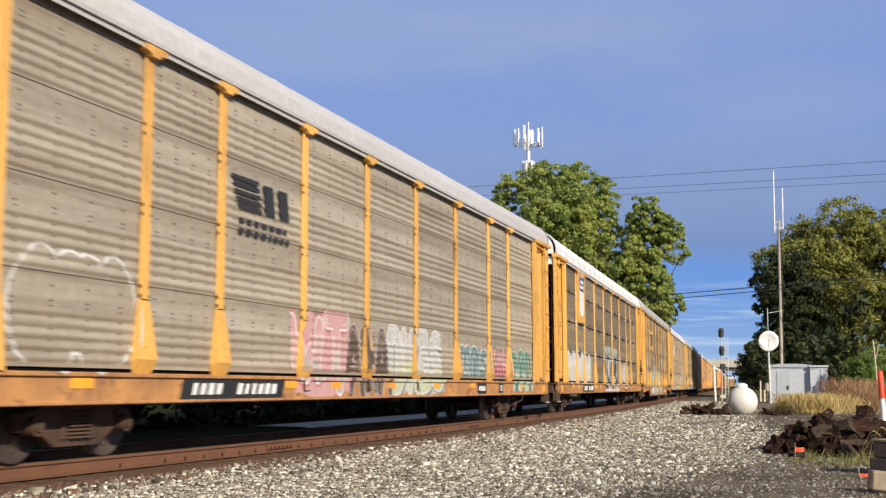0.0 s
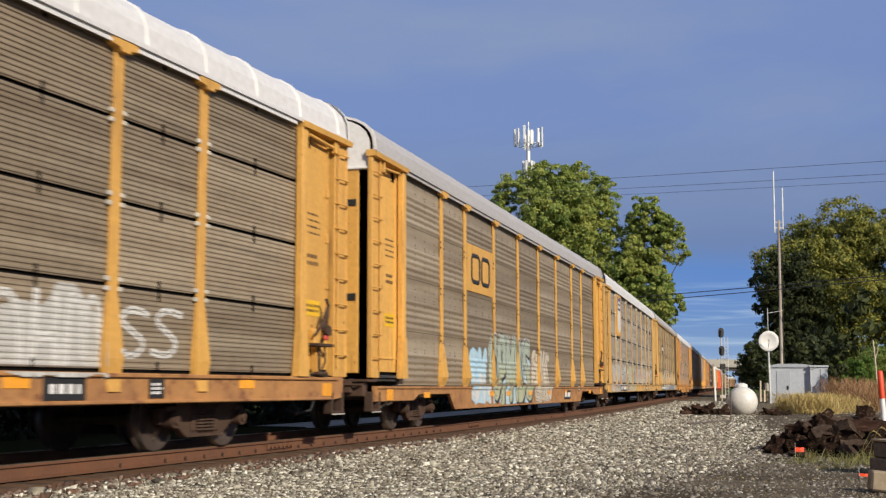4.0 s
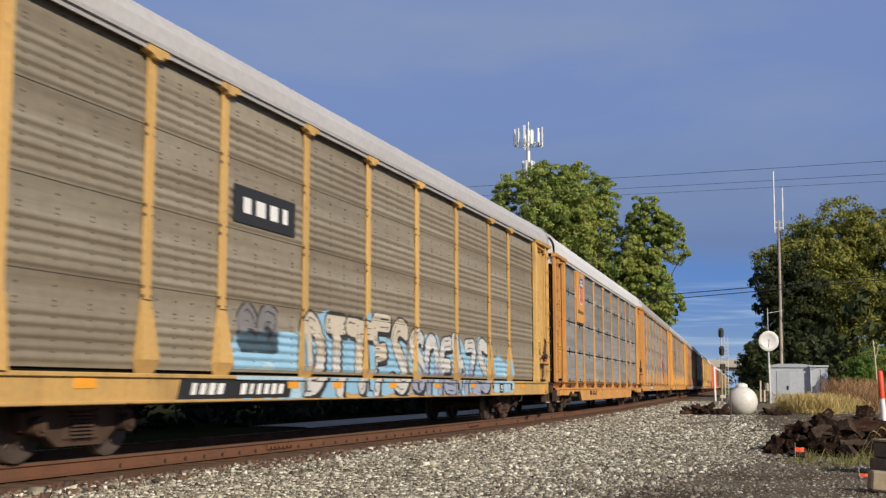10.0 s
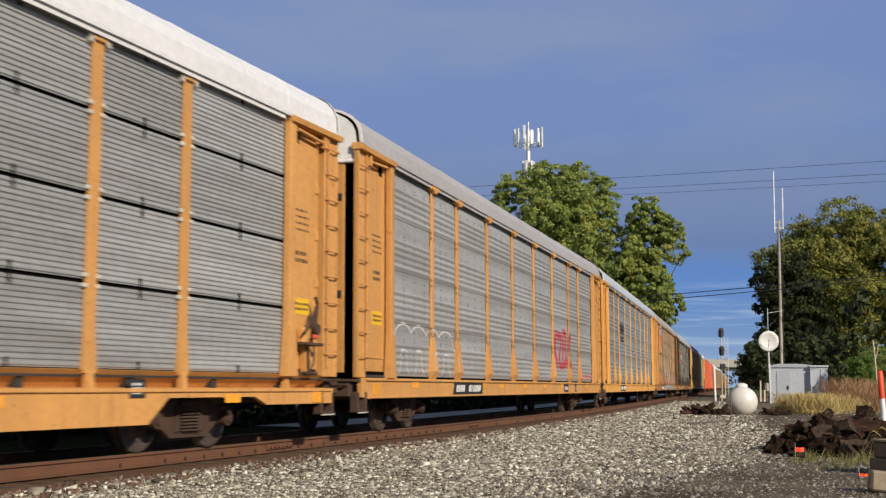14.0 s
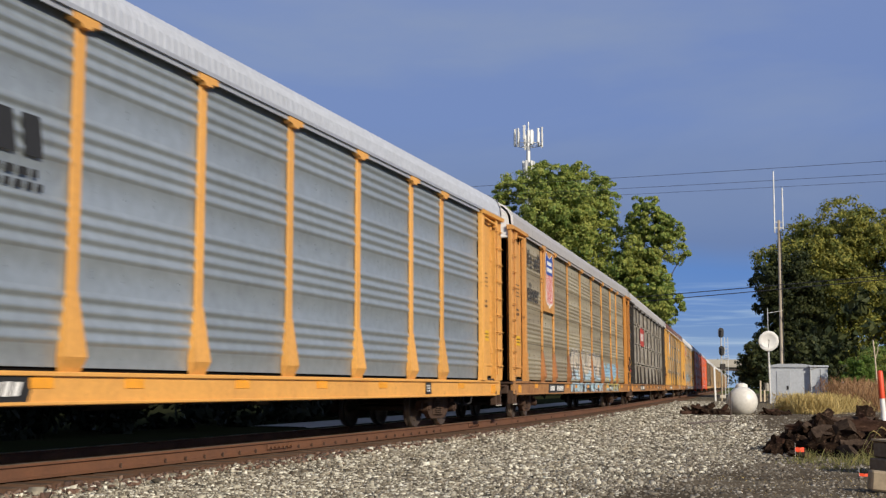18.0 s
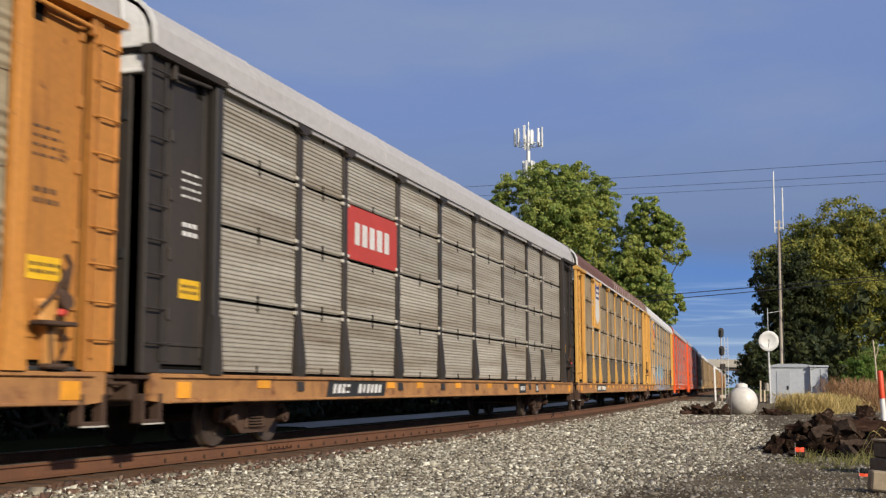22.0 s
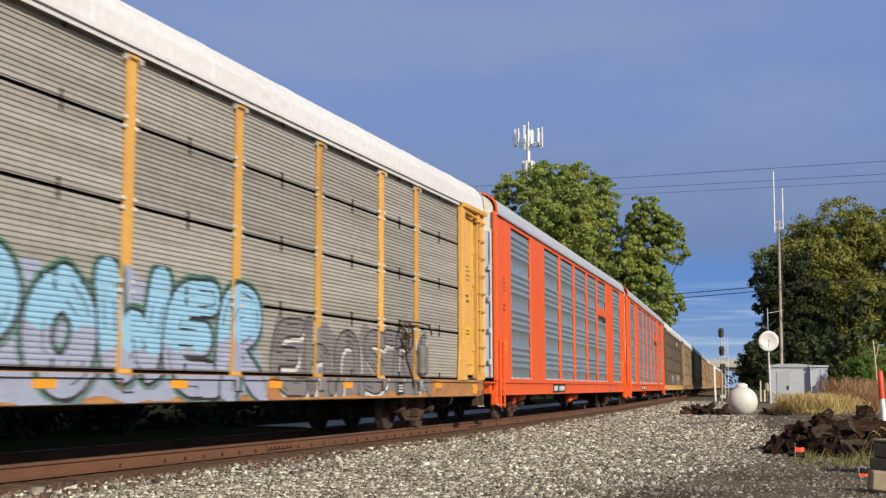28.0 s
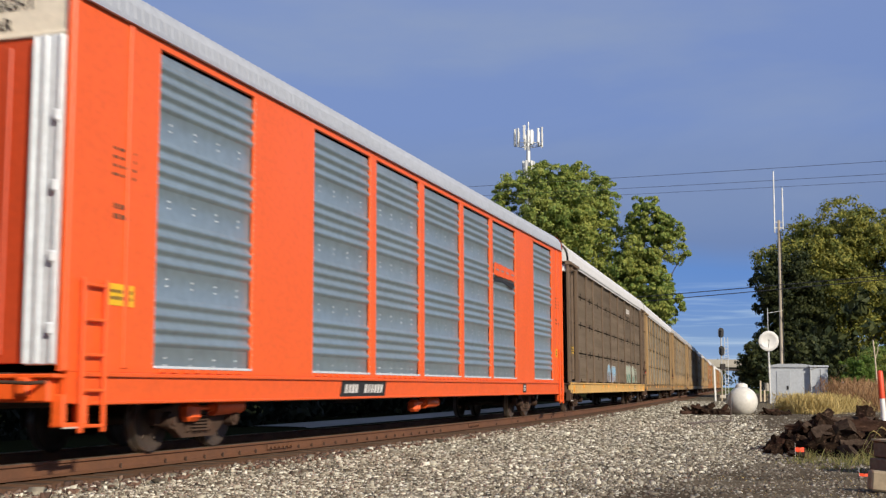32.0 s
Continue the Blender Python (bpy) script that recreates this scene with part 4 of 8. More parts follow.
    def step():
        """Boxy sill step with a pale worn tread."""
        gg = Geo()
        for dy in (-0.20, 0.20):
            gg.box((0, dy, -0.12), (0.16, 0.07, 0.36), 0.015)
        gg.box((0.0, 0, -0.28), (0.18, 0.46, 0.05), 0.01).box((0.085, 0, -0.31), (0.03, 0.46, 0.02), 0.004, 1)
        return gg.mesh("sill_step", sill if flush else M_TRUCK, M_CLIP, recalc=True)
    part("sill_step", once(("step", flush), step), car, at=(1.40, at(0.30), 0.72))

    def coupler():
        gg = Geo().box((0, -0.2 * sgn, 0.86), (0.3, 0.9, 0.24), 0.03).box((0.08, -0.62 * sgn, 0.86), (0.22, 0.26, 0.32), 0.05)
        gg.tube([(0.35, 0, 0.75), (0.36, -0.3 * sgn, 0.45), (0.2, -0.6 * sgn, 0.38), (0.1, -0.75 * sgn, 0.45)], 0.025, 6, 1)
        gg.tube([(1.30, 0.1 * sgn, 0.92), (1.30, -0.28 * sgn, 0.90), (0.2, -0.30 * sgn, 0.94)], 0.022, 6)
        return gg.mesh("coupler", M_TRUCK, M_RUBBER, recalc=True)
    part("coupler", once(("coupler", sgn), coupler), car, "rusty knuckle coupler with an air hose and lever", at=(0, side_y, 0))

    def plate():
        gg = Geo().box((0, 0, 0.98), (2.9, 0.5, 0.05), 0.01).box((0, -0.12 * sgn, 0.83), (2.7, 0.18, 0.28), 0.02)
        gg.box((0, -0.30 * sgn, 0.90), (0.9, 0.36, 0.34), 0.04)
        for x in (-1.05, 1.05):
            gg.box((x, -0.24 * sgn, 0.86), (0.16, 0.10, 0.22), 0.02)
        return gg.mesh("end_sill", body if flush else M_TRUCK, recalc=True)
    part("end_sill", once(("esill", sgn, flush), plate), car, at=(0, at(0.18), 0))


def side_frame_mesh():
    gg = Geo()
    poly = [(-1.12, 0.36), (-1.12, 0.56), (-0.80, 0.60), (-0.45, 0.72), (0.45, 0.72), (0.80, 0.60), (1.12, 0.56), (1.12, 0.36), (0.98, 0.40), (0.80, 0.42),
            (0.66, 0.30), (0.45, 0.17), (-0.45, 0.17), (-0.66, 0.30), (-0.80, 0.42), (-0.98, 0.40)]
    gg.prism(poly, 0, -0.06, 0.06)
    for y in (-0.89, 0.89):
        gg.rod((0.02, y, 0.42), (0.17, y, 0.42), 0.115, 12)
        gg.rod((0.17, y, 0.42), (0.20, y, 0.42), 0.07, 10)
        gg.box((0.02, y, 0.56), (0.18, 0.26, 0.09), 0.02)
    gg.box((0.07, 0, 0.64), (0.06, 0.5, 0.1), 0.02)
    gg.box((0.07, -0.30, 0.42), (0.05, 0.09, 0.36), 0.02).box((0.07, 0.30, 0.42), (0.05, 0.09, 0.36), 0.02)
    return gg.mesh("side_frame", M_TRUCK, recalc=True)


def spring_mesh():
    gg = Geo()
    for y in (-0.15, 0.0, 0.15):
        for k in range(7):
            gg.rod((0.07, y, 0.26 + k * 0.045), (0.07, y, 0.283 + k * 0.045), 0.07, 10)
    return gg.mesh("spring_nest", M_TRUCK)


def wheelset_mesh():
    gg = Geo()
    gg.rod((-0.95, 0, 0), (0.95, 0, 0), 0.075, 10)
    for sx in (-1, 1):
        gg.lathe([(0.10, sx * 0.84), (0.17, sx * 0.845), (0.20, sx * 0.80), (0.33, sx * 0.79), (0.36, sx * 0.83), (0.419, sx * 0.83)], 28, 0, axis="x")
        gg.lathe([(0.419, sx * 0.83), (0.419, sx * 0.73)], 28, 1, axis="x")
        gg.lathe([(0.419, sx * 0.73), (0.445, sx * 0.715), (0.445, sx * 0.69), (0.36, sx * 0.685), (0.33, sx * 0.74), (0.12, sx * 0.74)], 28, 0, axis="x")
        for k in range(6):
            t = k * math.pi / 3
            gg.box((sx * 0.80, 0.265 * math.cos(t), 0.265 * math.sin(t)), (0.025, 0.05, 0.05), 0.01)
    return gg.mesh("wheelset", M_WHEEL, M_TREAD)


def truck(car, y, spec):
    tr = part("truck", once(("bolster",), lambda: Geo().box((0, 0, 0.60), (2.0, 0.36, 0.24), 0.03).box((0, 0, 0.76), (0.5, 0.5, 0.12), 0.03).mesh("truck", M_TRUCK, recalc=True)), car, "rusty cast-steel truck", at=(0, y, 0))
    sf = once(("side_frame",), side_frame_mesh)
    part("side_frame", sf, tr, at=(0.98, 0, 0))
    part("side_frame", sf, tr, at=(-0.98, 0, 0), turn=Matrix.Rotation(math.pi, 4, "Z"))
    part("spring_nest", once(("spring",), spring_mesh), tr, at=(0.98, 0, 0))
    wm = once(("wheelset",), wheelset_mesh)
    return [(part("wheelset", wm, tr, at=(0, dy, 0.42)), dy) for dy in (-0.89, 0.89)]


def sill_mesh(mat, low, deep, ledge):
    def make():
        gg = Geo()
        top = 1.03
        if deep:
            top, bot = deep
            gg.box((1.455, 0, top - 0.025), (0.09, CAR_LEN - 0.4, 0.05), 0.01)
            poly = [(-HALF + 0.12, top), (-HALF + 0.12, 0.60), (-HALF + 2.4, 0.60), (-HALF + 2.75, 0.72), (-HALF + 5.0, 0.72), (-HALF + 5.45, bot), (HALF - 5.45, bot),
                    (HALF - 5.0, 0.72), (HALF - 2.75, 0.72), (HALF - 2.4, 0.60), (HALF - 0.12, 0.60), (HALF - 0.12, top)]
            gg.prism(poly, 0, 1.40, 1.47)
            if ledge:
                gg.strip([(1.47, top), (1.22, top + 0.02), (1.44, 1.06), (1.33, 1.07)], 1, -HALF + 0.2, HALF - 0.2)
                for l in POSTS:
                    gg.prism([(1.36, top), (1.47, top), (1.44, 1.06), (1.40, 1.06)], 1, l - HALF - 0.06, l - HALF + 0.06)
        else:
            poly = [(-HALF + 0.12, top), (-HALF + 0.12, low + 0.04), (-HALF + 0.55, low), (HALF - 0.55, low), (HALF - 0.12, low + 0.04), (HALF - 0.12, top)]
            gg.prism(poly, 0, 1.38, 1.46)
            gg.box((1.45, 0, low + 0.025), (0.09, CAR_LEN - 1.2, 0.04), 0.008)
            gg.box((1.45, 0, top - 0.03), (0.10, CAR_LEN - 0.7, 0.05), 0.008)
        return gg.mesh("side_sill", mat, recalc=True)
    return once(("sill", mat.name, low, deep, ledge), make)


def under_mesh():
    gg = Geo()
    gg.box((0, 0, 0.80), (0.7, CAR_LEN - 0.4, 0.38), 0.02)
    gg.box((0, 0, 1.0), (2.76, CAR_LEN - 0.3, 0.05))
    gg.box((-1.42, 0, 0.86), (0.06, CAR_LEN - 0.6, 0.34))
    for y in range(-12, 13, 2):
        gg.box((0, y, 0.88), (2.7, 0.12, 0.2))
    gg.rod((-0.6, -1.2, 0.72), (-0.6, 0.4, 0.72), 0.2, 12)
    gg.box((0.75, 1.6, 0.72), (0.3, 0.5, 0.28), 0.03)
    gg.tube([(0.9, -9, 0.78), (0.9, 9, 0.78)], 0.025, 6)
    return gg.mesh("under_frame", M_DARK, recalc=True)


def shell_mesh(eave):
    def make():
        e = eave
        # near-black sheet stands for the unlit inside seen through the gaps
        gg = Geo().prism([(1.33, 1.0), (1.33, e - 0.02), (-1.44, e - 0.02), (-1.44, 1.0), (-1.40, 1.0), (-1.40, e - 0.06), (1.29, e - 0.06), (1.29, 1.0)], 1, -HALF + 0.25, HALF - 0.25)
        return gg.mesh("inner_wall", M_SEAM_SHADE)
    return once(("shell", eave), make)


def far_side_mesh(eave, mat):
    def make():
        gg = Geo().box((-1.46, 0, (eave + 1.03) / 2), (0.03, CAR_LEN - 0.3, eave - 1.03))
        for l in POSTS:
            gg.box((-1.50, l - HALF, (eave + 1.03) / 2), (0.06, 0.18, eave - 1.05))
        return gg.mesh("far_side", mat, recalc=True)
    return once(("far", eave, mat.name), make)


def autorack(spec):
    """One covered car carrier with its parts. Returns the car and its wheelsets."""
    kind, eave = spec["kind"], spec["eave"]
    body, panel = spec["body"], spec["panel"]
    car = new("autorack_car")
    tagged(car, spec["label"], "train car", "cars of the freight train")
    part("inner_wall", shell_mesh(eave), car)
    part("far_side", far_side_mesh(eave, panel), car)
    tail, ribs = 0.50 if kind == "flush" else 0.12, spec.get("ribs", "plain")
    part("roof", roof_mesh(eave, spec["roof"], ribs, tail), car, spec.get("roof_label", ""))
    for side in (-1, 1):
        part("roof_edge", roof_edge_mesh(eave, M_ROOF_WHITE if ribs == "worn" else spec["roof"], tail, side), car)
    if ribs != "worn" and kind != "flush" and spec.get("fascia", True):
        part("fascia", fascia_mesh(eave, spec["roof"]), car)
    part("side_sill", sill_mesh(spec["sill"], 0.65, spec.get("deep"), "panel_low" not in spec), car)
    part("under_frame", once(("under",), under_mesh), car)
    if kind == "flush":
        flush_side(car, spec)
    else:
        for k, (l0, l1) in enumerate(zip(POSTS, POSTS[1:])):
            w, c = l1 - l0 - 0.12, (l0 + l1) / 2 - HALF
            if kind == "tier":
                zs = (1.05, 2.09, 3.13, 4.16, eave - 0.03)
                for z0, z1 in zip(zs, zs[1:]):
                    part("panel", fine_panel(w, z1 - z0 - 0.05, spec.get("low_panel", panel) if z0 < 1.1 else panel), car, at=(1.37, c, z0 + 0.03))
            else:
                base = spec.get("panel_low", 1.08)
                part("panel", ribbed_panel(w, eave - 0.04 - base, panel, spec.get("new_ribs", False), 1.5 if spec.get("new_ribs") else 1.0), car, at=(1.37, c, base))
        seams = (2.10, 3.14, 4.17)
        pm = flared_post(1.0, eave - 0.03, body, seams, spec.get("foot")) if spec.get("flared") else tier_post(1.0, eave - 0.01, body, seams) if kind == "tier" else flared_post(spec.get("panel_low", 1.02) - 0.02, eave - 0.03, body, (), spec.get("foot"), not spec.get("new_ribs"))
        for l in POSTS[1:-1]:
            part("post", pm, car, at=(1.385, l - HALF, 0))
    end_bay(car, -HALF, 1, eave, body, spec)
    end_bay(car, HALF, -1, eave, spec.get("end", body), spec)
    if kind != "flush" and spec.get("hand_brake", True):
        hb = part("hand_brake", once(("hbrake", body.name), lambda: Geo().box((0, 0, 0), (0.14, 0.36, 0.26), 0.03).prism([(-0.10, -0.14), (0.10, -0.14), (0.05, -0.62), (-0.05, -0.62)], 0, -0.05, 0.05).mesh("hand_brake", body, recalc=True)), car, "hand brake housing", at=(1.44, HALF - 1.12, 1.68))
        part("brake_linkage", once(("hlink",), brake_linkage), hb, "dark brake chain and levers")
    if kind == "flush":
        for l, z in ((4.0, 0.52), (13.6, 0.47)):
            part("brake_bracket", once(("bbracket", body.name), lambda: Geo().box((0, -0.5, 0), (0.22, 0.34, 0.26), 0.06).rod((0, -0.3, 0.05), (0, 0.1, 0.05), 0.035, 8).rod((0, 0.1, 0.05), (0, 0.95, 0.07), 0.12, 12).rod((0, 0.02, 0.05), (0, 0.10, 0.05), 0.06, 10).mesh("brake_bracket", body, recalc=True)), car, "orange brake bracket", at=(1.1, l - HALF, z))
    wheels = truck(car, -9.85, spec) + truck(car, 9.85, spec)
    refl = once(("reflector",), lambda: Geo().box((0, 0, 0), (0.012, 0.42, 0.12), 0.003).mesh("reflector", M_REFLECT, recalc=True))
    square = once(("corner_reflector",), lambda: Geo().box((0, 0, 0), (0.012, 0.34, 0.21), 0.003).mesh("reflector", M_REFLECT, recalc=True))
    if kind != "flush":
        face = 1.476 if spec.get("deep") else 1.464
        for l in (3.3, 8.9, 10.7, 13.5, 16.3, 19.1, 24.0):
            part("reflector", refl, car, "amber reflective patch", at=(face, l - HALF, 0.70 if spec.get("deep") else 0.90))
        for l in (0.92, 26.66):
            part("reflector", square, car, "amber reflective patch", at=(face, l - HALF, 0.72 if spec.get("deep") else 0.82))
    dress(car, spec)
    return car, wheels


def brake_linkage():
    """Shelf, bell crank, levers and chain of a hand brake."""
    gg = Geo().box((0.10, -0.02, -0.14), (0.22, 0.56, 0.05), 0.012).box((0.10, 0.12, 0.10), (0.08, 0.16, 0.30), 0.03)
    gg.tube([(0.12, -0.26, 0.02), (0.12, -0.02, 0.20), (0.12, 0.14, 0.46)], 0.024, 6)
    gg.tube([(0.12, 0.14, 0.24), (0.12, 0.20, 0.52), (0.12, 0.12, 0.62)], 0.03, 6)
    gg.tube([(0.08, -0.05, -0.16), (0.07, -0.02, -0.42), (0.05, 0.02, -0.62)], 0.022, 6)
    gg.tube([(0.06, 0.2, -0.16), (0.06, 0.22, -0.4), (0.04, 0.1, -0.6)], 0.016, 6)
    gg.box((0.06, 0.05, -0.60), (0.14, 0.34, 0.06), 0.02).rod((0.13, 0.1, 0.1), (0.19, 0.1, 0.1), 0.09, 12)
    gg.box((0.17, 0.02, -0.02), (0.05, 0.14, 0.08), 0.02, 1)
    return gg.mesh("brake_linkage", M_TRUCK, M_RED)


def flush_side(car, spec):
    """Smooth-sided car: welded sheets with ribbed steel fields set into them."""
    eave, body = spec["eave"], spec["body"]
    cuts = ((1.93, 4.62), (6.85, 9.48), (9.80, 12.40), (12.72, 15.40), (15.70, 18.08), (18.37, 20.80), (23.0, 25.56))

    def skin():
        gg = Geo()
        z0, z1, lo, hi = 1.10, eave - 0.16, 1.03, eave + 0.02
        edges = [0.0] + [q for c in cuts for q in c] + [CAR_LEN - 0.40]
        for a, b in zip(edges[::2], edges[1::2]):
            gg.box((1.44, (a + b) / 2 - HALF, (lo + hi) / 2), (0.05, b - a, hi - lo), 0.006)
        for a, b in cuts:
            gg.box((1.44, (a + b) / 2 - HALF, (z1 + hi) / 2), (0.05, b - a, hi - z1), 0.004)
            gg.box((1.44, (a + b) / 2 - HALF, (z0 + lo) / 2), (0.05, b - a, z0 - lo), 0.004)
            gg.box((1.466, (a + b) / 2 - HALF, 1.108), (0.02, b - a, 0.035), 0.004, 2)
            for i in range(int((b - a) / 0.3)):
                gg.box((1.475, a + 0.2 + i * 0.3 - HALF, 1.06), (0.03, 0.14, 0.05), 0.008)
        gg.box((1.475, 1.25 - HALF, (lo + hi) / 2), (0.03, 0.1, hi - lo - 0.1), 0.01)
        gg.box((1.475, 26.25 - HALF, (lo + hi) / 2), (0.03, 0.1, hi - lo - 0.1), 0.01)
        return gg.mesh("side_skin", body, M_SEAM_SHADE, M_STEEL_PALE, recalc=True)
    part("side_skin", once(("skin", body.name), skin), car)
    edge = once(("rivets",), lambda: rivet_strip(eave))
    for a, b in cuts:
        part("panel", ribbed_panel(b - a, eave - 1.30, spec["panel"], True, 1.8), car, "bare ribbed steel field", at=(1.40, (a + b) / 2 - HALF, 1.11))
        part("rivet_strip", edge, car, at=(1.466, a - HALF - 0.02, 1.15))
        part("rivet_strip", edge, car, at=(1.466, b - HALF + 0.02, 1.15))

    def blocks():
        gg = Geo()
        for i in range(4):
            a = -1.06 + i * 0.53
            gg.prism([(a, -0.06), (a + 0.50, -0.09), (a + 0.56, 0.24 - i * 0.015), (a + 0.06, 0.27 - i * 0.015)], 0, 0.0, 0.03)
            gg.prism([(a + 0.16, 0.07), (a + 0.40, 0.06), (a + 0.405, 0.10), (a + 0.165, 0.11)], 0, 0.03, 0.034, 2)
        gg.prism([(-1.08, -0.12), (0.95, -0.15), (1.05, -0.20), (0.9, -0.30), (-0.2, -0.20), (-1.08, -0.24)], 0, 0.0, 0.03, 1)
        return gg.mesh("emblem", M_ORANGE, M_INK, M_PANEL_BLUE, recalc=True)
    part("emblem", once(("blocks",), blocks), car, "orange block emblem over a dark wedge", at=(1.440, 19.59 - HALF, 3.85))

    def grab():
        gg = Geo().box((0, -0.22, 0.50), (0.05, 0.05, 1.75), 0.01).box((0, 0.22, 0.50), (0.05, 0.05, 1.75), 0.01)
        for i in range(5):
            gg.box((0, 0, -0.3 + i * 0.40), (0.04, 0.44, 0.04), 0.01)
        return gg.mesh("side_ladder", body, recalc=True)
    for l in (0.55, 26.55):
        part("side_ladder", once(("grab", body.name), grab), car, at=(1.52, l - HALF, 0.72))


def rivet_strip(eave):
    gg = Geo()
    for i in range(46):
        gg.box((0, 0, i * 0.088), (0.012, 0.02, 0.02), 0.005)
    return gg.mesh("rivet_strip", M_RIVET)


# ---- lettering, emblems and painted graffiti on the cars ----
def text_mesh(body, size, mat):
    def make():
        cu = bpy.data.curves.new("text", "FONT")
        cu.body, cu.size, cu.extrude, cu.offset = body, size, 0.002, size * 0.012
        ob = bpy.data.objects.new("text", cu)
        scene.collection.objects.link(ob)
        me = bpy.data.meshes.new_from_object(ob.evaluated_get(bpy.context.evaluated_depsgraph_get()))
        bpy.data.objects.remove(ob)
        me.materials.clear()
        me.materials.append(mat)
        return me
    return once(("text", body, size, mat.name), make)


ON_SIDE = Matrix(((0, 0, 1, 0), (1, 0, 0, 0), (0, 1, 0, 0), (0, 0, 0, 1)))


def bars(w, h, rows, mat, seed, gap=0.45, cols=6):
    """Lettering too small or not to be copied, as plain bars."""
    def make():
        gg = Geo()
        r = random.Random(seed)
        rh = h / rows
        for i in range(rows):
            y = -w / 2
            while y < w / 2 - 0.02:
                k = min(w / cols * r.uniform(0.4, 0.75), w / 2 - y)
                gg.box((0, y + k / 2, h / 2 - (i + 0.5) * rh), (0.006, k, rh * (1 - gap)))
                y += k + w / cols * 0.35
        return gg.mesh("lettering", mat)
    return once(("bars", round(w, 2), round(h, 2), rows, mat.name, seed, cols), make)


def number_bars(w, h, mat, groups=(4, 6)):
    """A reporting mark as plain bars in two groups."""
    def make():
        gg = Geo()
        n = sum(groups) + 1.8 * (len(groups) - 1)
        step = w / n
        y = -w / 2
        for gi, c in enumerate(groups):
            for i in range(c):
                k = step * (0.5, 0.66, 0.6, 0.42, 0.64)[(i * 2 + gi) % 5]
                a, b, q = y + step / 2 - k / 2, y + step / 2 + k / 2, h * (0.5, 0.47)[i % 2]
                gg.prism([(a + 0.03, q), (b + 0.03, q), (b - 0.03, -q), (a - 0.03, -q)], 0, -0.003, 0.003)
                y += step
            y += step * 1.8
        return gg.mesh("lettering", mat)
    return once(("number", round(w, 2), round(h, 2), mat.name, groups), make)


def sign_shield(car, l, size, face, stripes, slogan, low):
    """Yellow sign plate across a bay with a shield of navy over white or striped red."""
    top = 5.12
    w = 1.80
    plate = part("sign_plate", once(("plate", face.name, low), lambda: Geo().box((0, 0, (top + low) / 2), (0.04, w, top - low), 0.006).mesh("sign_plate", face, recalc=True)), car, "yellow sign plate", at=(1.45, l - HALF, 0))
    zc, hh, ww = (top + low) / 2 + (0.22 if slogan else 0.05), size, size * 0.36

    def outline(k):
        half = [(0.0, 0.40), (0.35, 0.43), (0.80, 0.50), (0.90, 0.43), (1.0, 0.36), (0.91, 0.25), (0.87, 0.12), (0.90, -0.05), (0.98, -0.22), (0.97, -0.34), (0.78, -0.42), (0.35, -0.455), (0.0, -0.50)]
        pts = [(y * ww * k, zc + z * hh * k) for y, z in half]
        return pts + [(-y, z) for y, z in pts[-2:0:-1]]

    def clip(poly, lo):
        out = []
        for p, q in zip(poly, poly[1:] + poly[:1]):
            if p[1] >= lo:
                out.append(p)
            if (p[1] >= lo) != (q[1] >= lo):
                t = (lo - p[1]) / (q[1] - p[1])
                out.append((p[0] + t * (q[0] - p[0]), lo))
        return out

    def shield():
        gg = Geo().prism(outline(1.04), 0, 0.0, 0.003, 0)
        gg.prism(clip(outline(1.0), zc + hh * 0.10), 0, 0.003, 0.007, 1)
        for z, n, cw in ((zc + hh * 0.315, 5, 0.20), (zc + hh * 0.195, 7, 0.145)):
            for q in range(n):
                gg.box((0.010, (q - (n - 1) / 2) * ww * (cw + 0.06), z), (0.006, ww * cw, hh * 0.075), 0, 0)
        if stripes:
            for q in range(-3, 4):
                y = q * ww * 0.255
                bot = -0.455 + abs(q) * 0.015
                gg.box((0.006, y, zc + hh * (0.10 + bot) / 2), (0.005, ww * 0.115, hh * (0.10 - bot)), 0, 2)
        return gg.mesh("shield", M_WHITE, M_BLUE if stripes else M_NAVY, M_RED, recalc=True)
    part("shield", once(("shield", size, stripes, slogan, low), shield), plate, "navy and white shield emblem", at=(0.021, 0, 0))
    if slogan:
        part("slogan", text_mesh("Building America", 0.20, M_GOLD_TEXT), plate, "dark painted slogan", at=(0.022, -0.80, low + 0.33), turn=ON_SIDE)


def sign_stripes(car, l, z, w):
    """Black slanting stripes with a block emblem and a line of small lettering."""
    def make():
        gg = Geo()
        for i in range(5):
            zz = 0.42 - i * 0.105
            gg.prism([(-0.55 * w + i * 0.05, zz), (-0.08 * w + i * 0.03, zz), (-0.06 * w + i * 0.03, zz - 0.065), (-0.5 * w + i * 0.05, zz - 0.065)], 0, 0, 0.006)
        for y0 in (0.0, 0.27):
            gg.prism([(y0 * w, 0.40), (y0 * w + 0.18 * w, 0.40), (y0 * w + 0.23 * w, -0.06), (y0 * w + 0.05 * w, -0.06)], 0, 0, 0.006)
        return gg.mesh("emblem", M_INK)
    e = part("emblem", once(("stripes", w), make), car, "black striped emblem", at=(1.408, l - HALF, z))
    part("lettering", bars(w * 0.9, 0.30, 2, M_INK, 5, 0.4, 7), e, at=(0, 0.1, -0.32))


def sign_box(car, l, z, w, h, face, ink, n, x=1.412):
    """A painted block with plain shapes for letters."""
    p = part("sign_plate", once(("box", w, h, face.name), lambda: Geo().box((0, 0, 0), (0.010, w, h), 0.003).mesh("sign_plate", face, recalc=True)), car, at=(x, l - HALF, z))
    part("lettering", bars(w * 0.72, h * 0.42, 1, ink, n, 0.0, n), p, at=(0.007, 0, 0))


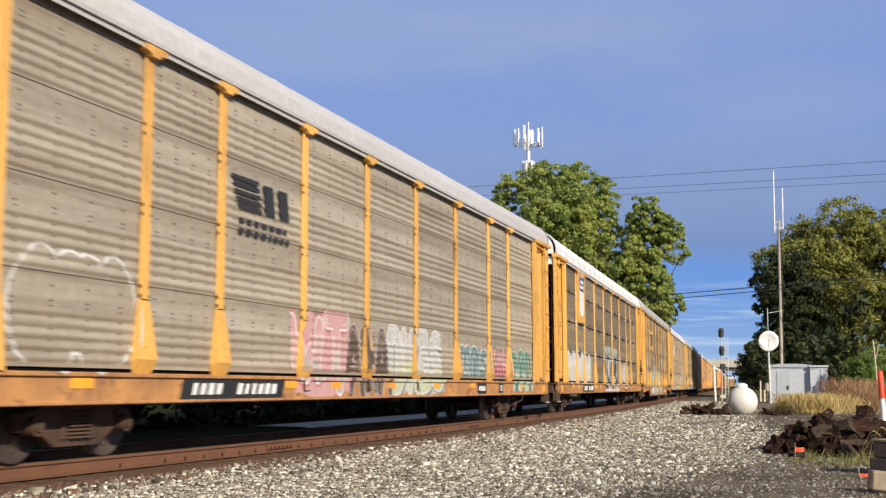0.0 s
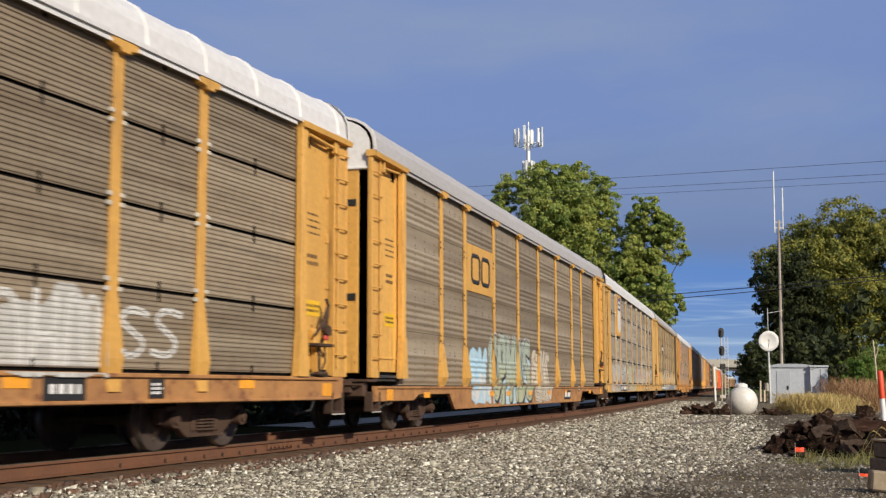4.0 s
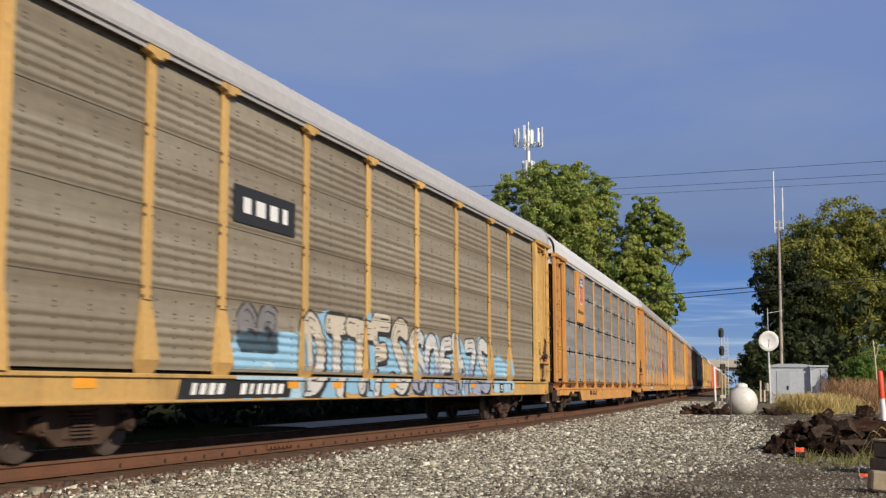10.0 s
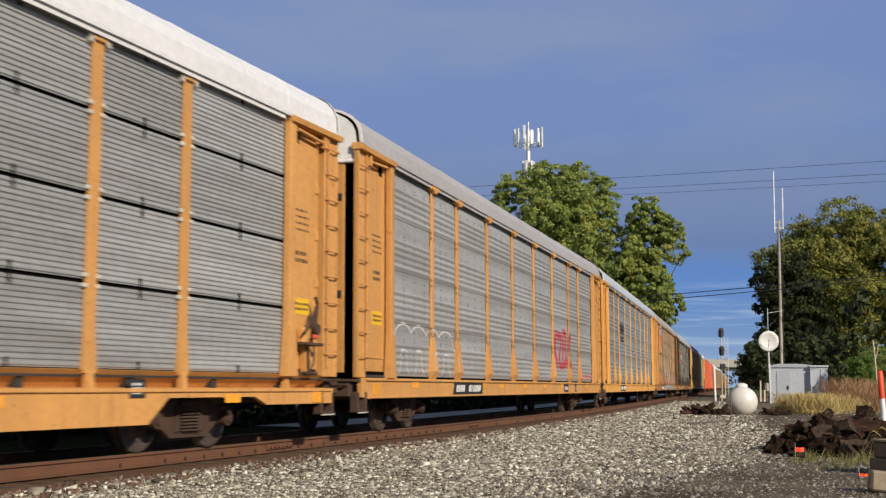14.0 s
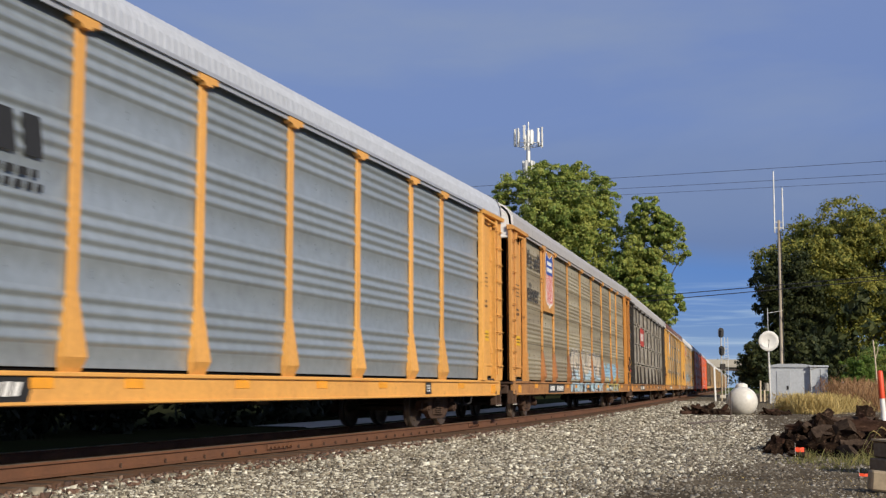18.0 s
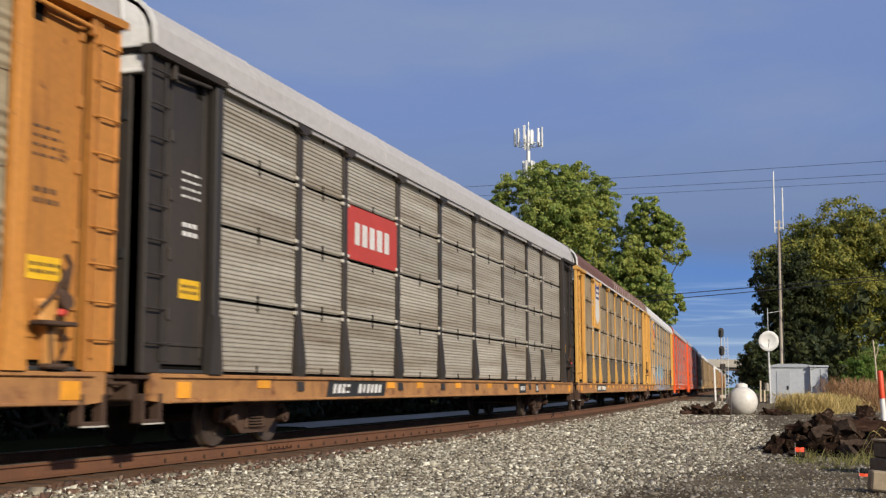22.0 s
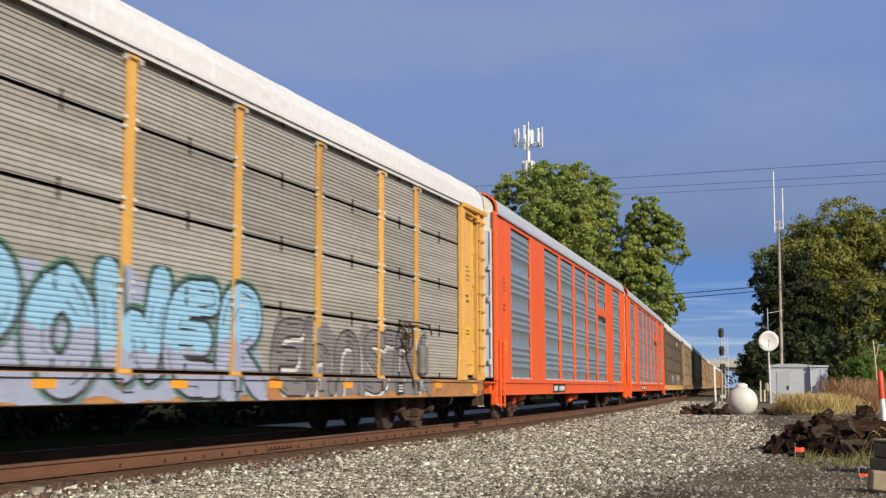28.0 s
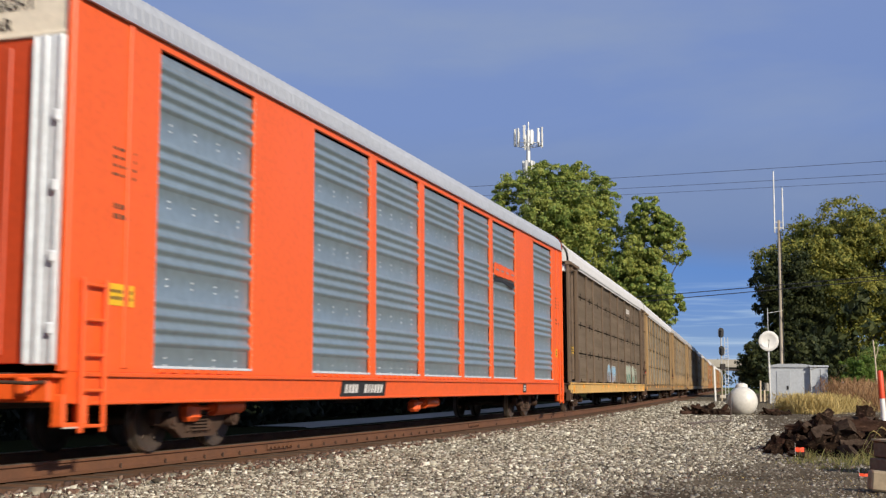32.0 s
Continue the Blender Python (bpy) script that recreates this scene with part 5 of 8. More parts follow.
def sign_worm(car, l, z, w, h, face):
    p = part("sign_plate", once(("worm", w, h), lambda: Geo().box((0, 0, 0), (0.012, w, h), 0.003).mesh("sign_plate", face, recalc=True)), car, "yellow sign field", at=(1.415, l - HALF, z))

    def make():
        gg = Geo()
        for c in (-0.36, 0.36):
            ring = [(c - 0.28, -0.2), (c - 0.28, 0.2), (c - 0.2, 0.28), (c + 0.2, 0.28), (c + 0.28, 0.2), (c + 0.28, -0.2), (c + 0.2, -0.28), (c - 0.2, -0.28), (c - 0.28, -0.2)]
            gg.tube([(0, p * w / 1.9, q * h) for p, q in ring], 0.09, 8)
        return gg.mesh("emblem", M_INK)
    part("emblem", once(("wormline", w, h), make), p, "black rounded line emblem", at=(-0.06, 0.0, 0))


def sign_text(car, l, z, body, size):
    part("slogan", text_mesh(body, size, M_INK_SOFT), car, "faded black slogan lettering", at=(1.409, l - HALF, z), turn=ON_SIDE)


def sill_marks(car, l, w, plate=True, deep=False):
    if plate:
        w *= 1.2

        def field():
            return Geo().prism([(-w / 2 + 0.08, 0.145), (w / 2 + 0.04, 0.145), (w / 2 - 0.08, -0.155), (-w / 2 - 0.04, -0.155)], 0, -0.004, 0.004).mesh("number_plate", M_INK, recalc=True)
        p = part("number_plate", once(("nplate", w), field), car, "black painted number field", at=(1.474 if deep else 1.464, l - HALF, 0.62 if deep else 0.835))
        part("lettering", number_bars(w * 0.84, 0.16, M_WHITE), p, at=(0.007, 0, 0))
    else:
        part("lettering", number_bars(w, 0.17, M_INK), car, at=(1.474, l - HALF, 0.66))


def notices(car, sheet_x, eave, flush, ink):
    """Small stencilled lines and stickers on the solid end bays."""
    for l, seed in ((1.15, 1), (26.25, 2)):
        x = 1.47 if flush else 1.379
        part("stencil", bars(0.48, 0.42, 4, ink, seed, 0.7, 3), car, at=(x, l - HALF, 3.55))
        part("stencil", bars(0.40, 0.24, 2, ink, seed + 4, 0.5, 3), car, at=(x, l - HALF, 2.95))
        st = part("sticker", once(("sticker",), lambda: Geo().box((0, 0, 0), (0.006, 0.55, 0.26), 0.002).mesh("sticker", M_STICKER, recalc=True)), car, "yellow notice sticker", at=(x, l - HALF, 2.15 if not flush else 1.95))
        part("lettering", bars(0.45, 0.16, 2, M_GOLD_TEXT, 9, 0.5, 4), st, at=(0.005, 0, 0))
    box = once(("sillbox",), lambda: Geo().box((0, 0, 0), (0.006, 0.34, 0.24), 0.002).mesh("sill_stencil", M_INK, recalc=True))
    for l in (21.7,):
        p = part("sill_stencil", box, car, "black stencil box on the sill", at=(1.474, l - HALF, 0.84))
        part("lettering", bars(0.24, 0.16, 3, M_WHITE, 8, 0.4, 2), p, at=(0.005, 0, 0))



def brake_wheel(car, l):
    """Hand brake wheel, gear box and chain on the side of a car."""
    def wheel():
        gg = Geo()
        ring = [(0.0, 0.30 * math.cos(a * math.pi / 12), 0.30 * math.sin(a * math.pi / 12)) for a in range(25)]
        gg.tube(ring, 0.022, 6)
        for a in range(5):
            t = a * 2 * math.pi / 5
            gg.rod((0.03, 0, 0), (0, 0.3 * math.cos(t), 0.3 * math.sin(t)), 0.014, 6)
        return gg.rod((-0.1, 0, 0), (0.05, 0, 0), 0.05, 10).mesh("brake_wheel", M_TRUCK)
    part("brake_wheel", once(("bwheel",), wheel), car, "rusty hand brake wheel", at=(1.56, l - HALF, 1.86))
    part("brake_box", once(("bbox",), lambda: Geo().box((0, 0, 0), (0.16, 0.34, 0.62), 0.05).mesh("brake_box", M_GRIME, recalc=True)), car, "grey hand brake gear box", at=(1.50, l + 1.05 - HALF, 1.42))
    part("brake_rail", once(("brail",), lambda: Geo().tube([(0, -0.3, 0), (0, 0.85, 0.02), (0, 1.4, 0.0), (0, 1.55, -0.2)], 0.022, 6).mesh("brake_rail", M_TRUCK)), car, at=(1.52, l - HALF, 2.16))
    part("brake_chain", once(("bchain",), lambda: Geo().tube([(0, 0, 0), (0.0, 0.05, -0.4), (0, 0.4, -0.75), (0, 0.5, -0.95)], 0.025, 6).mesh("brake_chain", M_TRUCK)), car, at=(1.52, l - HALF, 1.80))


M_GRIME = paint("grimy_grey_casting", (0.20, 0.19, 0.175), 0.7, 0.1, (0.10, 0.085, 0.07), 0.8, 3, 14, 0.2)
EMBLEMS = {"brake": brake_wheel, "shield": sign_shield, "stripes": sign_stripes, "box": sign_box, "worm": sign_worm, "text": sign_text, "number": sill_marks}


def dress(car, spec):
    for name, l, *args in spec.get("marks", ()):
        EMBLEMS[name](car, l, *args)
    if spec["kind"] != "far":
        notices(car, 1.38, spec["eave"], spec["kind"] == "flush", M_WHITE if spec["body"] is M_BLACK else M_GOLD_TEXT)
    for g in spec.get("graffiti", ()):
        graffito(car, spec, *g)


def spray(name, c):
    return paint("spray_" + name, c, 0.55, 0, tuple(k * 0.75 for k in c), 0.5, 3.0, 20, 0.04, tone=0.03)


SPRAY = {k: spray(k, c) for k, c in {
    "white": (0.60, 0.585, 0.55), "cream": (0.58, 0.51, 0.40), "pink": (0.50, 0.29, 0.27), "rose": (0.46, 0.16, 0.18), "teal": (0.13, 0.20, 0.20), "green": (0.08, 0.20, 0.14),
    "sky": (0.28, 0.50, 0.66), "ice": (0.42, 0.58, 0.66), "black": (0.028, 0.026, 0.026), "grey": (0.20, 0.19, 0.185), "lime": (0.44, 0.46, 0.30), "mint": (0.40, 0.46, 0.37), "lilac": (0.33, 0.36, 0.47),
    "red": (0.45, 0.05, 0.07), "yellow": (0.62, 0.50, 0.14), "brown": (0.10, 0.07, 0.05), "tan": (0.45, 0.30, 0.20), "haze": (0.45, 0.435, 0.40), "blush": (0.42, 0.34, 0.305)}.items()}

# strokes in a unit box; the lower-case ones are plain arches, hooks and bars
GLYPHS = {
    "F": (((0.12, 0), (0.15, 1), (0.9, 1)), ((0.15, 0.52), (0.7, 0.55))), "9": (((0.85, 0), (0.88, 0.8), (0.5, 1), (0.14, 0.82), (0.14, 0.45), (0.85, 0.4)),),
    "Y": (((0.05, 1), (0.5, 0.5), (0.95, 1)), ((0.5, 0.5), (0.5, 0))), "U": (((0.1, 1), (0.1, 0.25), (0.3, 0.03), (0.7, 0.03), (0.9, 0.25), (0.9, 1)),),
    "C": (((0.9, 0.8), (0.6, 1), (0.25, 0.92), (0.08, 0.6), (0.1, 0.3), (0.3, 0.05), (0.65, 0), (0.92, 0.2)),), "K": (((0.1, 1), (0.1, 0)), ((0.9, 1), (0.15, 0.5), (0.95, 0))),
    "T": (((0, 1), (1, 0.95)), ((0.5, 0.95), (0.45, 0))), "X": (((0.05, 1), (0.95, 0)), ((0.95, 1), (0.05, 0))),
    "P": (((0.1, 0), (0.15, 1), (0.7, 1), (0.9, 0.75), (0.7, 0.5), (0.2, 0.48)),), "O": (((0.5, 1), (0.15, 0.8), (0.1, 0.3), (0.45, 0), (0.8, 0.2), (0.88, 0.7), (0.5, 1)),),
    "W": (((0, 1), (0.2, 0), (0.5, 0.7), (0.78, 0), (1, 1)),), "E": (((0.9, 1), (0.15, 0.95), (0.1, 0.03), (0.95, 0)), ((0.15, 0.5), (0.75, 0.5))), "R": (((0.1, 0), (0.12, 1), (0.75, 1), (0.85, 0.7), (0.15, 0.5), (0.95, 0)),),
    "M": (((0.02, 0), (0.08, 1)), ((0.08, 1), (0.5, 0.35), (0.92, 1)), ((0.92, 1), (0.98, 0))), "D": (((0.12, 0), (0.12, 1), (0.65, 0.98), (0.95, 0.65), (0.92, 0.3), (0.6, 0.02), (0.12, 0)),),
    "B": (((0.12, 0), (0.12, 1), (0.75, 0.98), (0.85, 0.75), (0.5, 0.55), (0.9, 0.4), (0.85, 0.06), (0.12, 0)),), "S": (((0.9, 0.85), (0.7, 1), (0.3, 1), (0.08, 0.75), (0.4, 0.55), (0.85, 0.4), (0.9, 0.15), (0.6, 0), (0.08, 0.1)),),
    "A": (((0.02, 0), (0.4, 1), (0.6, 1), (0.98, 0)), ((0.25, 0.35), (0.75, 0.35))), "4": (((0.12, 1), (0.1, 0.45), (0.85, 0.42)), ((0.85, 1), (0.82, 0))), "I": (((0.5, 1), (0.5, 0)), ((0.15, 1), (0.85, 1))),
    "a": (((0.05, 0), (0.1, 0.8), (0.5, 1), (0.9, 0.8), (0.95, 0)),), "m": (((0, 0), (0.08, 0.9), (0.3, 1), (0.48, 0.75), (0.5, 0.1), (0.52, 0.75), (0.72, 1), (0.94, 0.85), (1, 0)),),
    "s": (((0.9, 0.9), (0.4, 1), (0.1, 0.75), (0.5, 0.52), (0.9, 0.3), (0.6, 0), (0.1, 0.1)),), "b": (((0.25, 1.0), (0.2, 0)), ((0.75, 0.95), (0.8, 0.05)), ((0.2, 0.45), (0.8, 0.5))),
    "o": (((0.5, 0.95), (0.1, 0.65), (0.15, 0.2), (0.5, 0.02), (0.88, 0.25), (0.85, 0.7), (0.5, 0.95)),), "k": (((0.15, 1), (0.25, 0)), ((0.25, 0.5), (0.85, 1)), ((0.35, 0.55), (0.95, 0))),
    "i": (((0.5, 1), (0.45, 0.02)),), "z": (((0.05, 0.95), (0.95, 1), (0.2, 0.05), (1, 0)),), "h": (((0.1, 1), (0.15, 0)), ((0.12, 0.5), (0.5, 0.6), (0.85, 0.45), (0.88, 0)))}


def rounded(stroke):
    """A stroke with its corners cut twice, so that it bends softly."""
    if len(stroke) < 4:
        return list(stroke)
    for _ in range(2):
        out = [stroke[0]]
        for (ax, az), (bx, bz) in zip(stroke, stroke[1:]):
            out += [(ax * 0.75 + bx * 0.25, az * 0.75 + bz * 0.25), (ax * 0.25 + bx * 0.75, az * 0.25 + bz * 0.75)]
        stroke = out + [stroke[-1]]
    return stroke


def graffito(car, spec, l0, l1, z0, z1, letters, fill, low_fill, line, shadow, back, thick, seed, halo=None):
    """Spray paint laid over panels, posts and sill: it follows their relief. l0, l1: metres from the leading end."""
    r = random.Random(seed)
    kind, eave = spec["kind"], spec["eave"]
    # heights at which the surface bends
    rows = []
    z = z0
    deep = spec.get("deep")
    edge_top = deep[0] if deep else 1.02
    while z < edge_top and z < z1:
        face = (1.504 if z > deep[0] - 0.07 else 1.474) if deep else (1.504 if z > 0.965 else 1.499 if z < 0.695 else 1.465)
        rows.append((z, min(z + 0.018, edge_top + 0.01), face, face))
        z += 0.018
    pts = []
    if kind == "tier":
        zs = (1.05, 2.09, 3.13, 4.16, eave - 0.03)
        for a, b in zip(zs, zs[1:]):
            h = b - a - 0.05
            n = max(3, round(h / 0.066))
            for i in range(n):
                q, p = a + 0.03 + i * h / n, h / n
                pts += [(q + 0.10 * p, 0.001), (q + 0.30 * p, 0.015), (q + 0.66 * p, 0.015), (q + 0.90 * p, 0.001)]
    else:
        base = spec.get("panel_low", 1.08)
        h = eave - 0.04 - base
        crests, scale = ribs_of(h, spec.get("new_ribs", False))
        for k in range(4):
            for cr in crests[k * len(crests) // 4:(k + 1) * len(crests) // 4]:
                pts += [(base + cr + q * scale, d) for q, d in RIB]
            c = base + k * h / 4 + 0.69
            while c < base + (k + 1) * h / 4:
                pts.append((c, 0.0))
                c += 0.02
    pts = [p for p in pts if z0 <= p[0] <= z1]
    rows += [(a[0], b[0], 1.374 + a[1], 1.374 + b[1]) for a, b in zip(pts, pts[1:])]
    cell = 0.012
    ncol = int((l1 - l0) / cell)
    L = l0 + (np.arange(ncol) + 0.5) * cell
    Zc = np.array([(a + b) / 2 for a, b, _, _ in rows])
    LL, ZZ = np.meshgrid(L, Zc)
    code = np.full(LL.shape, -1)
    names = []

    def ink(name):
        if name not in names:
            names.append(name)
        return names.index(name)

    def dist(px, pz, strokes):
        d = np.full(px.shape, 9.0)
        for st in strokes:
            for (ax, az), (bx, bz) in zip(st, st[1:]):
                vx, vz = bx - ax, bz - az
                t = np.clip(((px - ax) * vx + (pz - az) * vz) / max(vx * vx + vz * vz, 1e-9), 0, 1)
                d = np.minimum(d, np.hypot(px - ax - t * vx, pz - az - t * vz))
        return d
    n = len(letters)
    w = (l1 - l0) / n
    H = z1 - z0
    tops = []
    placed = []
    for i, g in enumerate(letters):
        top = z1 - H * r.uniform(0.0, 0.12) - thick
        lo = z0 + thick * 0.8 + H * r.uniform(0.0, 0.06)
        a0, tilt = l0 + i * w + thick * 0.55, r.uniform(-0.08, 0.1)
        ww = w - thick * 0.9
        if not fill and thick > 0.1:
            top, lo, a0, ww, tilt = z1 - thick - 0.06 - H * r.uniform(0, 0.06), z0 + thick + 0.06, l0 + (l1 - l0 - 2 * thick - 0.12) * i / n + thick + 0.06, (l1 - l0 - 2 * thick - 0.12) / n, 0.0
        placed.append([[(a0 + x * ww + tilt * (zz - 0.5), lo + zz * (top - lo)) for x, zz in rounded(st)] for st in GLYPHS[g]])
    if back:
        wob = 0.12 * np.sin(LL * 3.1 + seed) + 0.08 * np.sin(LL * 7.3) + 0.06 * np.sin(ZZ * 9 + LL * 2)
        inside = (ZZ < z1 - 0.18 * H + wob) & (ZZ > z0 + 0.02 * H - wob * 0.3) & (LL > l0 + 0.12 + wob) & (LL < l1 - 0.12 - wob)
        code[inside] = ink(back)
    edge = 0.09 if (fill, line) == ("black", "white") else min(0.05, 0.02 + thick * 0.14)
    ds = [dist(LL, ZZ, strokes) for strokes in placed]
    if halo:
        code[np.minimum.reduce(ds) < thick + edge + 0.045] = ink(halo)
    if shadow:
        for strokes in placed:
            code[dist(LL - 0.06, ZZ + 0.06, strokes) < thick + 0.04] = ink(shadow)
    if fill:
        for k, d in enumerate(ds):
            if line:
                code[d < thick + edge] = ink(line)
            m = d < thick
            mid = z0 + H * (0.42 + 0.08 * math.sin(k * 2.0)) + 0.05 * np.sin(LL * 11)
            code[m & (ZZ >= mid)] = ink(fill)
            code[m & (ZZ < mid)] = ink(low_fill or fill)
            if line and thick > 0.11:
                inner = np.abs(d - thick * 0.45) < 0.012
                code[inner & (np.sin(LL * 6 + k * 2.3) * np.sin(ZZ * 7 + k) > 0.15)] = ink(line)
    elif line:
        near = np.minimum.reduce(ds)
        code[near < thick + 0.035] = ink(line)
        code[near < thick - 0.005] = ink(back) if back else -1
    # worn spots
    worn = np.sin(LL * 41 + ZZ * 23 + seed) * np.sin(LL * 17 - ZZ * 57) > 0.93
    code[worn & (np.sin(LL * 3.3 + seed) > 0.2)] = -1
    # which columns lie on a post
    gg = Geo()
    verts, faces, mats = [], [], []
    foot_z = spec.get("panel_low", 1.02) - 0.02
    gap = np.min(np.abs(L[:, None] - np.array(POSTS)[None]), axis=1)
    for i, (za, zb, xa, xb) in enumerate(rows):
        on = np.zeros(ncol, int)
        face = xa
        if za > foot_z:
            if kind == "tier" and not spec.get("flared"):
                half, face = 0.10 + max(0.0, 1.5 - za) * 0.07, 1.385 + (0.059 if za < 1.5 else 0.039)
            else:
                rel = (-0.02, 0.20, 0.95) if kind == "tier" else (0.05, 0.20, 0.95)
                half = float(np.interp(za - foot_z, rel, (0.16, 0.175, 0.105) if kind == "tier" else (0.19, 0.215, 0.105)))
                face = 1.389 + float(np.interp(za - foot_z, rel, (0.07, 0.10, 0.046) if kind == "tier" else (0.05, 0.12, 0.046)))
            on[gap < half + 0.01] = 2
            on[gap < half] = 1
        else:
            face = 1.506
            on[(gap < 0.13) & (za > 0.80)] = 1
        key = code[i] * 3 + on
        key[(code[i] < 0) | (on == 2)] = -1
        ends = np.flatnonzero(np.diff(key)) + 1
        for j0, j1 in zip([0, *ends], [*ends, ncol]):
            if key[j0] < 0:
                continue
            xq, xr = (face, face) if on[j0] == 1 else (xa, xb)
            n0 = len(verts)
            ya, yb = l0 + j0 * cell - HALF, l0 + j1 * cell - HALF
            verts += [(xq, ya, za), (xq, yb, za), (xr, yb, zb), (xr, ya, zb)]
            faces.append((n0, n0 + 1, n0 + 2, n0 + 3))
            mats.append(int(code[i, j0]))
    gg.v, gg.f, gg.m, gg.s = verts, faces, mats, [False] * len(faces)
    if faces:
        part("graffiti", gg.mesh("graffiti", *[SPRAY[q] for q in names]), car, "spray-painted graffiti")


# ---- the train ----
def spec(kind, label, body=M_YELLOW, panel=M_PANEL_BROWN, roof=M_ROOF_GREY, sill=None, eave=None, **more):
    d = dict(kind=kind, label=label, body=body, panel=panel, roof=roof, sill=sill or (M_SILL if body in (M_YELLOW, M_YELLOW_PALE) else body), eave=eave or {"tier": 5.17, "sheet": 5.26, "flush": 5.36}[kind])
    d.update(more)
    return d


